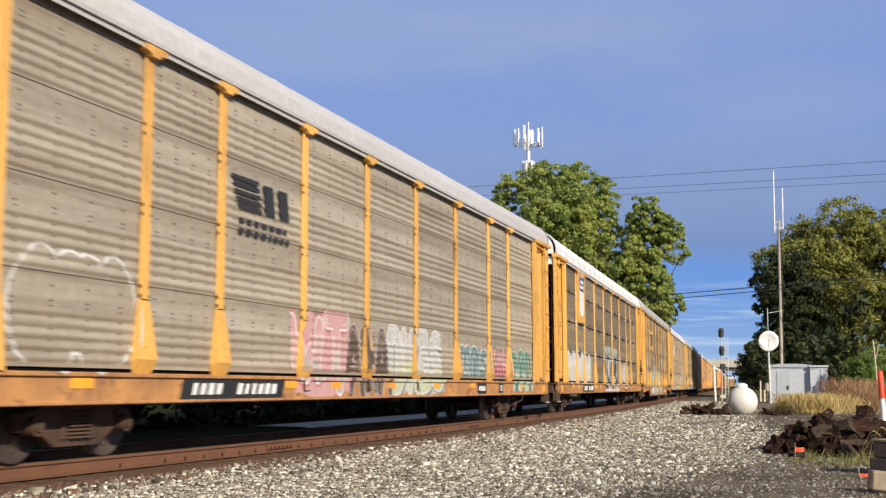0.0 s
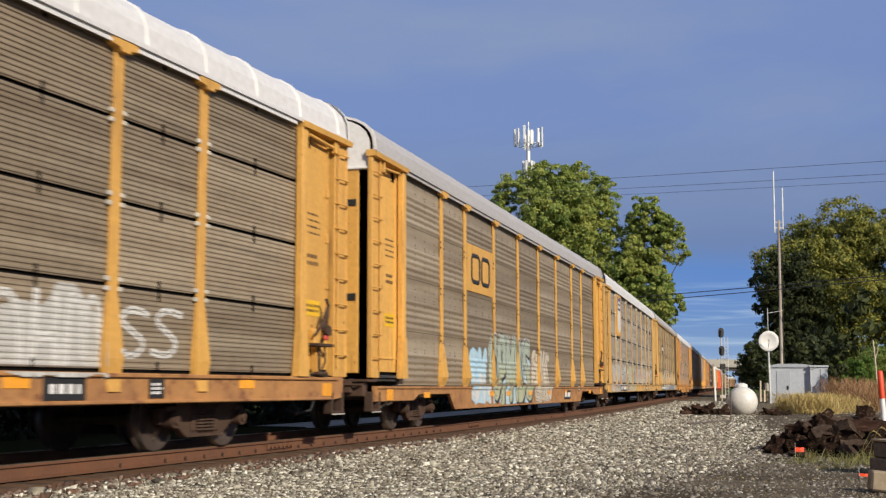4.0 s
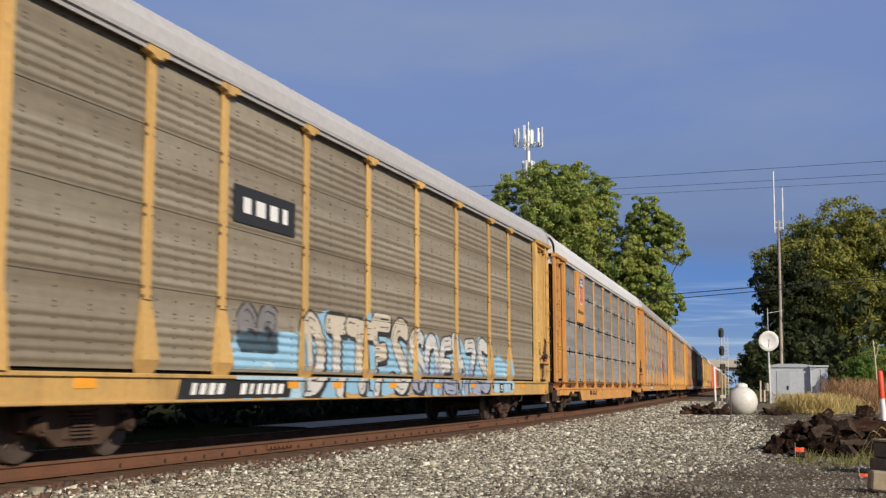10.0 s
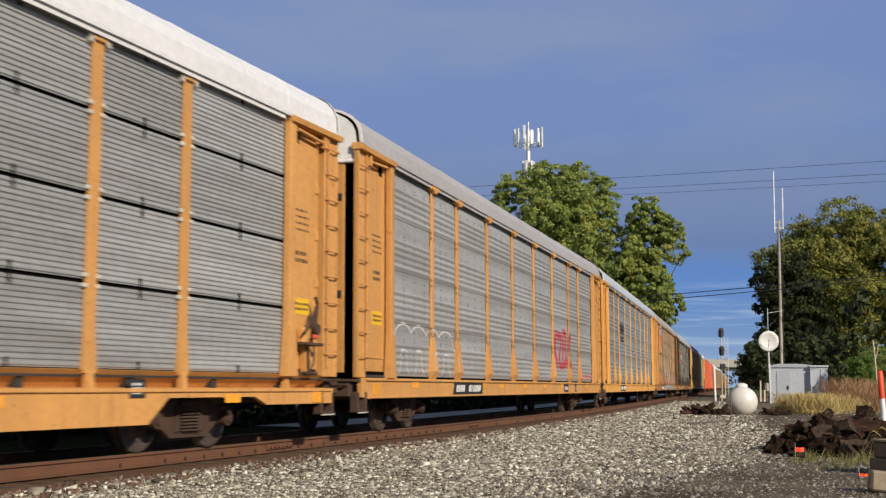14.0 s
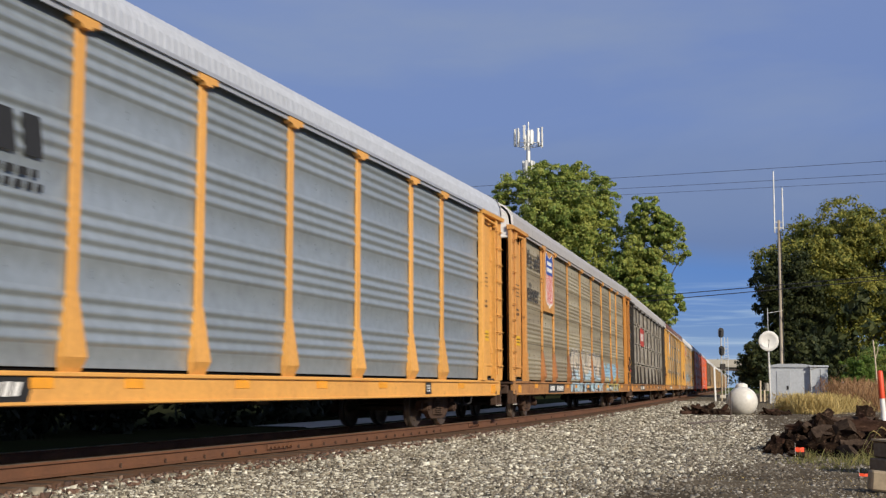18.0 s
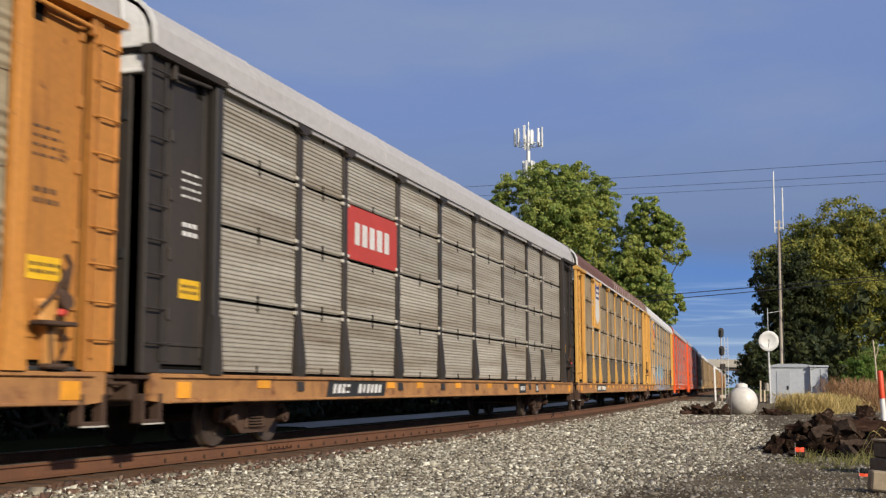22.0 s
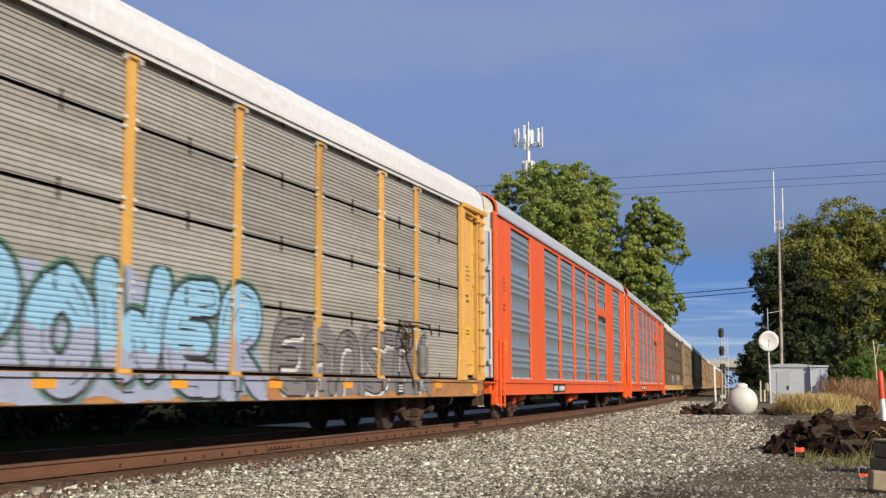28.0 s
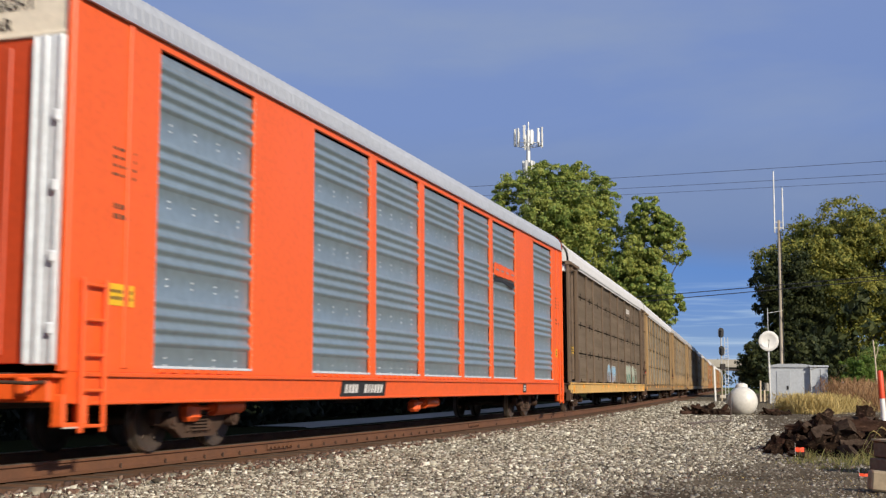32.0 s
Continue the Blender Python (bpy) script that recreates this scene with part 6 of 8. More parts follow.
NUM, SMALL = ("number", 7.15, 2.4), ("box", 19.9, 0.835, 0.75, 0.26, M_INK, M_WHITE, 3, 1.465)
TRAIN = {
    -1: spec("sheet", "yellow autorack car with brown-grey ribbed panels, black emblem and graffiti", hand_brake=False, panel=M_PANEL_UMBER, marks=(("stripes", 7.9, 3.55, 1.9), ("number", 7.05, 2.6), SMALL),
             graffiti=((1.9, 4.65, 0.98, 2.55, "omo", None, None, "white", None, None, 0.27, 1), (9.0, 11.5, 0.7, 2.2, "WI", "pink", "blush", "white", None, "pink", 0.15, 2, "rose"), (11.3, 13.5, 0.7, 2.1, "AhA", "brown", "brown", "blush", None, None, 0.13, 37),
                       (13.4, 16.9, 0.7, 2.15, "DkBs", "haze", "lime", "white", "grey", "haze", 0.15, 3), (18.3, 20.75, 1.05, 1.9, "mas", "teal", "teal", "white", None, "teal", 0.10, 4),
                       (20.9, 22.8, 1.0, 1.95, "kbh", "pink", "rose", "brown", None, "pink", 0.12, 5), (23.0, 25.3, 0.75, 2.0, "aaa", "green", "mint", "white", None, "green", 0.10, 6))),
    0: spec("tier", "yellow autorack car with brown tiered panels, shield sign and white graffiti", flared=True, roof=M_ROOF_WHITE, ribs="wide", panel=M_PANEL_BROWN, marks=(("shield", 5.61, 1.55, M_YELLOW, False, False, 3.2), NUM, SMALL),
            graffiti=((2.4, 8.4, 1.0, 2.15, "soasza", "white", "cream", "white", None, "white", 0.2, 7), (12.05, 17.0, 1.0, 2.12, "4UFR", "black", "black", "white", None, "white", 0.15, 8, "green"), (12.1, 17.1, 0.70, 0.99, "zIbIz", "black", "white", "white", None, None, 0.12, 38), (12.0, 17.1, 2.12, 2.62, "smzsksmzs", "mint", "green", "white", None, None, 0.055, 36),
                      (17.9, 20.65, 0.95, 2.05, "kabm", None, None, "white", None, "haze", 0.02, 9), (20.9, 22.4, 1.2, 1.9, "ss", None, None, "white", None, None, 0.012, 10))),
    1: spec("sheet", "yellow autorack car with brown ribbed panels and pale graffiti", deep=(0.88, 0.37), panel_low=0.90, panel=M_PANEL_BROWN, marks=(("worm", 8.02, 3.75, 2.55, 1.15, M_YELLOW), ("number", 19.4, 1.0, True, True)),
            graffiti=((6.9, 8.8, 0.45, 1.9, "sk", "ice", "white", "sky", None, "ice", 0.14, 11), (8.9, 13.9, 0.41, 2.3, "OPMDs", "mint", "lime", "black", "black", "ice", 0.19, 12, "white"), (14.05, 16.75, 0.40, 2.05, "ETKs", "cream", "cream", "brown", None, "cream", 0.12, 13))),
    2: spec("tier", "faded yellow autorack car with tiered panels, shield sign, pastel graffiti", M_YELLOW_PALE, M_PANEL_PALE, M_ROOF_WHITE, sill=M_YELLOW_PALE, hoop=M_RUBBER, fascia=False, marks=(("shield", 5.61, 1.7, M_YELLOW, False, False, 3.2), NUM, SMALL),
            graffiti=((2.0, 6.9, 0.68, 2.0, "msask", "haze", "blush", "white", None, "haze", 0.17, 14), (7.0, 10.2, 0.68, 2.0, "hms", "white", "haze", "black", None, "haze", 0.13, 15),
                      (10.3, 13.3, 0.68, 2.0, "sak", "lime", "lime", "cream", "rose", "lime", 0.16, 16), (14.0, 20.6, 1.0, 1.9, "aoaoama", "blush", "haze", "white", None, None, 0.17, 17), (21.0, 24.0, 1.05, 1.85, "smk", "white", "haze", "blush", None, None, 0.13, 18))),
    3: spec("sheet", "faded yellow autorack car with tan ribbed panels and blue graffiti", M_YELLOW_PALE, M_PANEL_TAN, M_ROOF_GREY, sill=M_YELLOW_PALE, marks=(("box", 7.95, 3.55, 2.1, 0.56, M_INK, M_WHITE, 3), ("number", 7.1, 2.9)),
            graffiti=((6.9, 9.4, 0.68, 1.75, "sks", "sky", "ice", "sky", None, "sky", 0.16, 19), (7.1, 8.5, 1.35, 2.15, "oB", "grey", "black", "black", None, None, 0.17, 39), (9.2, 14.6, 0.68, 2.3, "DITFs", "cream", "white", "black", "black", "sky", 0.17, 20), (14.6, 20.7, 0.68, 2.15, "saEhzs", "white", "lilac", "black", "black", "sky", 0.15, 21), (20.8, 22.9, 0.72, 1.7, "sk", "sky", "ice", "sky", None, "sky", 0.1, 22))),
    4: spec("tier", "orange-yellow autorack car with clean grey tiered panels and slogan sign", M_ORANGE_YELLOW, M_PANEL_GREY, M_ROOF_WHITE, deep=(0.84, 0.39), marks=(("shield", 5.61, 1.05, M_ORANGE_YELLOW, True, True, 3.2), ("number", 8.4, 1.9, False))),
    5: spec("sheet", "orange-yellow autorack car with grey ribbed panels and outline graffiti", M_ORANGE_YELLOW, M_PANEL_GREY, M_ROOF_GREY, hand_brake=False, marks=(("number", 7.4, 2.2), SMALL),
            graffiti=((1.95, 6.55, 1.06, 2.2, "aaaa", None, None, "white", None, None, 0.24, 23), (18.1, 21.3, 1.45, 2.85, "kzBs", "red", "red", "red", None, None, 0.085, 24), (23.2, 25.3, 1.1, 1.35, "sss", "rose", "pink", None, None, None, 0.07, 25))),
    6: spec("sheet", "clean yellow autorack car with blue-grey steel panels and zinc roof", M_AMBER, M_PANEL_GALV, M_ROOF_ZINC, ribs="fine", new_ribs=True, hand_brake=False, placard=False, cap_gap=False, marks=(("stripes", 8.0, 3.45, 1.7), ("number", 7.6, 1.9))),
    7: spec("sheet", "orange-yellow autorack car with olive-grey panels, slogan lettering and graffiti", M_ORANGE_YELLOW, M_PANEL_OLIVE, M_ROOF_GREY, sill=M_SILL, foot=M_RUST_YELLOW, end=M_BURNT, marks=(("shield", 5.61, 1.7, M_ORANGE_YELLOW, True, False, 3.2), ("text", 1.92, 4.35, "We will", 0.80), ("text", 1.92, 3.38, "deliver", 0.80), ("number", 6.75, 2.4), SMALL),
            graffiti=((9.55, 17.5, 0.7, 2.3, "XsaWEsk", "cream", "ice", "black", None, "black", 0.19, 26, "white"), (18.3, 22.9, 0.7, 1.9, "iomsh", "sky", "yellow", "black", None, "sky", 0.16, 27, "ice"))),
    8: spec("tier", "black-framed autorack car with grey-brown panels and a red sign", M_BLACK, M_PANEL_KHAKI, M_ROOF_GREY, flared=True, sill=M_SILL, marks=(("box", 8.02, 3.65, 2.66, 0.98, M_RED, M_WHITE, 5), NUM, SMALL)),
    9: spec("tier", "yellow autorack car with brown panels, shield sign and rusty roof", M_YELLOW, M_PANEL_RUSTY, M_ROOF_RUST, low_panel=M_PANEL_SOOT, ribs="worn", flared=True, cap_drop=0.52, cap_gap=False, marks=(("shield", 5.61, 1.6, M_YELLOW, False, False, 3.2), ("number", 6.6, 2.4)),
            graffiti=((18.6, 21.2, 0.72, 2.1, "khmEsB", None, None, "white", None, None, 0.03, 28), (18.7, 21.3, 0.9, 1.9, "zoab", None, None, "haze", None, None, 0.02, 40), (21.5, 22.6, 1.4, 1.8, "b", None, None, "white", None, None, 0.012, 29))),
    10: spec("tier", "yellow autorack car with grey tiered panels and large blue graffiti", M_YELLOW, M_PANEL_WARM, M_ROOF_WHITE, hand_brake=False, marks=(("shield", 5.61, 1.05, M_YELLOW, True, True, 3.2), ("number", 8.3, 2.0, False), ("brake", 21.85)),
             graffiti=((4.8, 7.3, 0.66, 2.2, "T", "white", "pink", "black", None, "tan", 0.22, 30), (7.4, 8.9, 0.7, 1.95, "X", "sky", "ice", "tan", None, None, 0.15, 31), (8.95, 16.0, 0.66, 2.45, "POWER", "sky", "lilac", "black", "teal", "lilac", 0.24, 32, "green"),
                       (16.2, 23.5, 0.70, 2.05, "EhasTk", "grey", "grey", "black", "white", "grey", 0.13, 33))),
    11: spec("flush", "bright orange smooth-sided autorack car with ribbed steel fields", M_ORANGE, M_PANEL_BLUE, M_ROOF_ZINC, ribs="fine", cap=M_CAP_CREAM, cap_drop=0.50, cap_gap=False, placard=False, door=M_ORANGE_DARK, door_edge=M_STEEL_PALE, marks=(("number", 9.2, 1.9),)),
    12: spec("flush", "bright orange smooth-sided autorack car with ribbed steel fields", M_ORANGE, M_PANEL_BLUE, M_ROOF_ZINC, ribs="fine", cap=M_CAP_CREAM, cap_drop=0.50, cap_gap=False, placard=False, door=M_ORANGE_DARK, door_edge=M_STEEL_PALE, marks=(("number", 9.2, 1.9),)),
    13: spec("tier", "dark brown autorack car with stained tiered panels and white roof", M_BROWN, M_PANEL_DARK, M_ROOF_WHITE, sill=M_YELLOW_PALE, marks=(("box", 19.5, 4.6, 1.9, 0.5, M_PANEL_DARK, M_WHITE, 4),),
             graffiti=((11.0, 14.0, 1.05, 1.9, "asm", "sky", "lilac", "white", None, None, 0.12, 34), (18.0, 23.5, 1.05, 2.0, "skam", "mint", "green", "cream", None, "mint", 0.14, 35))),
    14: spec("tier", "dull yellow autorack car with tan tiered panels", M_YELLOW_DULL, M_PANEL_TAN, M_ROOF_WHITE),
    15: spec("sheet", "dull yellow autorack car with tan ribbed panels", M_YELLOW_DULL, M_PANEL_TAN, M_ROOF_GREY),
    16: spec("sheet", "dull yellow autorack car with brown ribbed panels", M_YELLOW_DULL, M_PANEL_BROWN, M_ROOF_GREY),
}
for k in range(17, 25):
    TRAIN[k] = spec(("sheet", "tier")[k % 2], "weathered yellow autorack car far down the line", (M_YELLOW_DULL, M_RUST_YELLOW, M_YELLOW_DULL)[k % 3], (M_PANEL_TAN, M_PANEL_BROWN)[k % 2], (M_ROOF_GREY, M_ROOF_WHITE)[k % 2])

WHEELS = []
CARS = []
for k, sp in TRAIN.items():
    car, wheels = autorack(sp)
    CARS.append((k, car))
    WHEELS += wheels


def travelled(t):
    u = t - 16.0
    return 143.057 + 11.5098 * u + 0.0037784 * u * u


# play in the couplers: how far each car hangs back from an even spacing
PLAY = {-1: 0.08, 0: 0.42, 1: 0.53, 2: 0.49, 3: 0.2, 4: 0.36, 5: 0.22, 6: 0.3, 7: 0.46, 8: -0.04, 9: -0.08}


def car_pose(k, t):
    mid = PITCH * k + PLAY.get(k, 0.0) - travelled(t) + HALF
    ax, ay = on_track(mid - 9.85)
    bx, by = on_track(mid + 9.85)
    turn = math.degrees(math.atan2(bx - ax, by - ay))
    return pose((ax + bx) / 2, (ay + by) / 2, 0, 0, -CANT, -turn)


# ---- trees and undergrowth ----
def leaf_material(name, a, b, trans=0.25):
    m = bpy.data.materials.new(name)
    m.use_nodes = True
    nt = m.node_tree
    N, Lk = nt.nodes.new, nt.links.new
    bsdf = nt.nodes["Principled BSDF"]
    geo = N("ShaderNodeNewGeometry")
    tc = N("ShaderNodeTexCoord")
    n = N("ShaderNodeTexNoise")
    n.inputs["Scale"].default_value, n.inputs["Detail"].default_value = 0.35, 3.0
    Lk(tc.outputs["Object"], n.inputs["Vector"])
    add = N("ShaderNodeMath")
    add.operation = "MULTIPLY_ADD"
    add.inputs[1].default_value, add.inputs[2].default_value = 0.5, -0.25
    Lk(geo.outputs["Random Per Island"], add.inputs[0])
    a2 = N("ShaderNodeMath")
    a2.operation = "ADD"
    Lk(add.outputs[0], a2.inputs[0])
    Lk(n.outputs["Fac"], a2.inputs[1])
    ramp = N("ShaderNodeValToRGB")
    ramp.color_ramp.elements[0].position, ramp.color_ramp.elements[0].color = 0.3, (*a, 1)
    ramp.color_ramp.elements[1].position, ramp.color_ramp.elements[1].color = 0.75, (*b, 1)
    Lk(a2.outputs[0], ramp.inputs[0])
    Lk(ramp.outputs[0], bsdf.inputs["Base Color"])
    bsdf.inputs["Roughness"].default_value = 0.65
    bsdf.inputs["Specular IOR Level"].default_value = 0.25
    tr = N("ShaderNodeBsdfTranslucent")
    Lk(ramp.outputs[0], tr.inputs["Color"])
    mx = N("ShaderNodeMixShader")
    mx.inputs[0].default_value = trans
    Lk(bsdf.outputs[0], mx.inputs[1])
    Lk(tr.outputs[0], mx.inputs[2])
    Lk(mx.outputs[0], nt.nodes["Material Output"].inputs[0])
    return m


M_LEAF = leaf_material("green_gold_leaves", (0.165, 0.25, 0.06), (0.43, 0.44, 0.11), 0.42)
M_LEAF_MID = leaf_material("deep_green_leaves", (0.122, 0.155, 0.038), (0.33, 0.30, 0.06), 0.35)
# dark leaf colour with the shade of the wood's left side put into it
M_LEAF_DARK_SHADE = leaf_material("dark_green_shade_leaves", (0.018, 0.029, 0.010), (0.062, 0.07, 0.018), 0.12)
M_LEAF_BRIGHT = leaf_material("bright_green_leaves", (0.07, 0.13, 0.02), (0.16, 0.24, 0.04))
M_CUT_PALE = paint("pale_stake_wood", (0.55, 0.46, 0.33), 0.85, 0, (0.42, 0.34, 0.24), 0.6, 2.0, 14, 0.2)
M_BARK = paint("grey_bark", (0.10, 0.08, 0.06), 0.95, 0, (0.06, 0.05, 0.04), 0.8, 2, 12, 0.8, (1, 1, 0.2), bump_dist=0.02)


def leaf_cloud(lobes, count, size, seed, mat, name="crown", split=1.9):
    """Many small folded leaves on the outsides of uneven lobes (x, y, z, rx, ry, rz)."""
    r = np.random.RandomState(seed)
    # each large lobe breaks into smaller ones, with dark grooves between them
    fine = []
    for l in lobes:
        if min(l[3:]) < split:
            fine.append(l)
            continue
        for _ in range(15):
            d = r.normal(size=3) + np.array([0, -0.2, 0.1])
            d /= np.linalg.norm(d)
            k = r.uniform(0.38, 0.60)
            fine.append((l[0] + d[0] * l[3] * 0.68, l[1] + d[1] * l[4] * 0.68, l[2] + d[2] * l[5] * 0.68, l[3] * k, l[4] * k, l[5] * k))
    lobes = fine
    vol = np.array([(l[3] * l[4] * l[5]) ** 0.67 for l in lobes])
    # leaves gather in tufts on the outsides of the lobes, so the outline is ragged and has gaps
    tufts = max(len(lobes) * 4, count // 60)
    pick = r.choice(len(lobes), tufts, p=vol / vol.sum())
    L = np.array(lobes)[pick]
    d = r.normal(size=(tufts, 3)) + np.array([0, -0.15, 0.15])
    d /= np.linalg.norm(d, axis=1)[:, None]
    mid = L[:, :3] + d * L[:, 3:] * r.uniform(0.6, 1.05, (tufts, 1))
    wide = np.mean(L[:, 3:], axis=1) * r.uniform(0.24, 0.46, tufts)
    t = r.randint(0, tufts, count)
    e = r.normal(size=(count, 3)) + d[t] * 0.7 + np.array([0, 0, 0.35])
    e /= np.linalg.norm(e, axis=1)[:, None]
    p = mid[t] + e * (wide[t] * r.uniform(0.35, 1.08, count) * np.array([1.0]))[:, None] * np.array([1.15, 1.15, 0.8])
    n = e + r.normal(size=(count, 3)) * 0.4
    n /= np.linalg.norm(n, axis=1)[:, None]
    u = np.cross(n, r.normal(size=(count, 3)))
    u /= np.linalg.norm(u, axis=1)[:, None]
    w = np.cross(n, u)
    s = (size * r.uniform(0.6, 1.35, count))[:, None]
    v = np.stack([p - u * s, p + w * s * 0.55 + n * s * 0.15, p + u * s, p - w * s * 0.55 + n * s * 0.15], 1).reshape(-1, 3)
    me = bpy.data.meshes.new(name)
    me.vertices.add(count * 4)
    me.vertices.foreach_set("co", v.astype(np.float32).ravel())
    me.loops.add(count * 4)
    me.loops.foreach_set("vertex_index", np.arange(count * 4, dtype=np.int32))
    me.polygons.add(count)
    me.polygons.foreach_set("loop_start", np.arange(0, count * 4, 4, dtype=np.int32))
    me.update(calc_edges=True)
    me.materials.append(mat)
    return me


def tree(x, y, label, lobes, count, size, seed, mat, trunk_r, height, lean=(0, 0)):
    """lobes are given round the trunk's foot."""
    t = thing("tree", Matrix.Translation((x, y, Z_GROUND)), label, "tree", "trees by the line")
    r = random.Random(seed)
    gg = Geo()
    p = Vector((0, 0, -0.2))
    rad = trunk_r
    steps = 7
    top = None
    for i in range(steps):
        q = Vector((lean[0] * (i + 1) / steps + r.uniform(-0.2, 0.2), lean[1] * (i + 1) / steps, height * 0.7 * (i + 1) / steps))
        gg.rod(p, q, rad, 9, rad * 0.82, caps=False)
        if i >= 2:
            for lb in r.sample(lobes, min(3, len(lobes))):
                e = Vector(lb[:3]) + Vector((r.uniform(-1, 1), r.uniform(-1, 1), r.uniform(-0.5, 1)))
                mid = q.lerp(e, 0.5) + Vector((0, 0, 0.6))
                gg.rod(q, mid, rad * 0.42, 6, rad * 0.28, caps=False)
                gg.rod(mid, e, rad * 0.28, 5, rad * 0.08, caps=False)
                for _ in range(3):
                    e2 = e + Vector((r.uniform(-2, 2), r.uniform(-2, 2), r.uniform(-1, 2)))
                    gg.rod(mid.lerp(e, 0.6), e2, rad * 0.12, 4, rad * 0.04, caps=False)
        p, rad = q, rad * 0.82
    part("trunk", gg.mesh("trunk", M_BARK), t, "grey bark trunk with limbs")
    part("crown", leaf_cloud(lobes, count, size, seed, mat), t)
    return t


# the broad pair behind the train
tree(15.0, 137.0, "broad green tree with yellowing leaves beyond the train",
     [(-6.6, 0, 22.3, 2.7, 3, 3.0), (-3.0, 0, 23.9, 3.0, 3.4, 2.8), (1.0, 1, 24.4, 2.8, 3.4, 2.7), (3.4, 0, 22.9, 2.0, 3, 2.6), (-2.0, -2, 20, 5.2, 4.6, 4.0), (2.6, 0, 18.5, 3.8, 4.2, 4.0), (-4, 0, 15, 5, 4.6, 4.6), (3.0, 0, 12, 5.0, 4.6, 4.8)],
     96000, 0.175, 11, M_LEAF, 0.55, 24)
tree(22.2, 133.0, "tall green tree with an open crown beyond the train",
     [(0.6, 0, 20.6, 1.9, 2.4, 2.2), (3.0, 0, 18.4, 1.9, 2.4, 2.0), (4.3, 0, 16.2, 1.4, 2.0, 1.1), (0.8, 0, 16.4, 2.6, 2.8, 2.8), (1.6, 0, 12.6, 2.6, 2.8, 2.8), (2.9, 0, 10.4, 1.9, 2.4, 2.2), (0.6, 0, 9.0, 2.8, 2.8, 2.6), (-1.6, 0, 13.0, 2.2, 2.8, 3.2)],
     58000, 0.17, 12, M_LEAF, 0.38, 21)
# the wood behind the equipment house
tree(46.2, 133.5, "dense green tree turning yellow at its top",
     [(-1.2, 0, 18.5, 5.2, 5, 3.7), (3.7, 0, 18.9, 5.0, 5, 3.2), (-5.6, 0, 14.8, 4.5, 5, 4.2), (1.2, -1, 13.1, 6.9, 5.6, 5), (7.5, 0, 15.6, 5.6, 5, 5), (0, 0, 7.5, 7.5, 5, 5), (8.7, 0, 8.7, 6.2, 5, 6.2)],
     110000, 0.175, 13, M_LEAF_MID, 0.5, 18.5)
# this tree's shade comes from its darkened leaf colour
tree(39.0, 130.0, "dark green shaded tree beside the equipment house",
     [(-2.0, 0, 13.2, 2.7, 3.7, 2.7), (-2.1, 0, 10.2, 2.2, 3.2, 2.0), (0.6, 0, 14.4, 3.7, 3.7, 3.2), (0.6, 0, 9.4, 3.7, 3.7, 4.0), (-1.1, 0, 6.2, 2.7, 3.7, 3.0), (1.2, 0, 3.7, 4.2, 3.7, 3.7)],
     60000, 0.165, 14, M_LEAF_DARK_SHADE, 0.4, 13.8)
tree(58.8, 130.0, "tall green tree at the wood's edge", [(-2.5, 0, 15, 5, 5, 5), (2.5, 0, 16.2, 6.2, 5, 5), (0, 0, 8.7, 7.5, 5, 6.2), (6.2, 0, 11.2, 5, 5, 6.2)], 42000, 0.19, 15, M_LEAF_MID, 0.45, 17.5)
tree(48.0, 147.0, "dark tree inside the wood", [(1, 0, 15, 6.2, 5, 5), (0, 0, 8.7, 6.2, 5, 6.2), (5, 0, 8.7, 7.5, 5, 6.2)], 14000, 0.29, 16, M_LEAF_DARK_SHADE, 0.45, 15)


def shrub(x, y, w, h, label, count, size, seed, mat):
    r = random.Random(seed)
    lobes = [(r.uniform(-w, w) * 0.6, r.uniform(-w, w) * 0.5, h * r.uniform(0.25, 0.75), w * 0.45, w * 0.4, h * 0.33) for _ in range(6)]
    t = thing("bush", Matrix.Translation((x, y, Z_GROUND)), label, "bush", "undergrowth")
    gg = Geo()
    for lb in lobes:
        gg.rod((lb[0] * 0.1, lb[1] * 0.1, -0.05), lb[:3], 0.04, 5, 0.012)
    part("stem", gg.mesh("stem", M_BARK), t)
    part("foliage", leaf_cloud(lobes, count, size, seed, mat, "foliage"), t)
    return t


shrub(30.2, 86.5, 1.9, 3.6, "bright green bush in the sun", 6000, 0.085, 21, M_LEAF_BRIGHT)
shrub(32.6, 90.0, 2.4, 4.4, "tall leafy bush at the wood's edge", 11000, 0.08, 22, M_LEAF)
shrub(36.0, 92.0, 2.6, 4.0, "leafy bush at the wood's edge", 11000, 0.085, 23, M_LEAF_MID)
shrub(30.6, 96.0, 2.6, 5.5, "dark bush behind the equipment house", 3600, 0.16, 24, M_LEAF_DARK_SHADE)
shrub(30.6, 112.0, 2.4, 5.6, "dark bush in the shade", 9000, 0.16, 25, M_LEAF_DARK_SHADE)
shrub(43.0, 140.0, 4.5, 6.5, "dark hedge bush along the line", 3600, 0.24, 26, M_LEAF_DARK_SHADE)
shrub(58.5, 190.0, 6.0, 8.0, "dark hedge bush along the line", 3600, 0.32, 27, M_LEAF_DARK_SHADE)
shrub(80.0, 260.0, 8.0, 9.0, "dark hedge bush along the line", 3600, 0.4, 28, M_LEAF_DARK_SHADE)


sap = thing("bare_sapling", Matrix.Translation((29.2, 80.0, Z_GROUND)), "pale bare sapling among the weeds", "sapling")
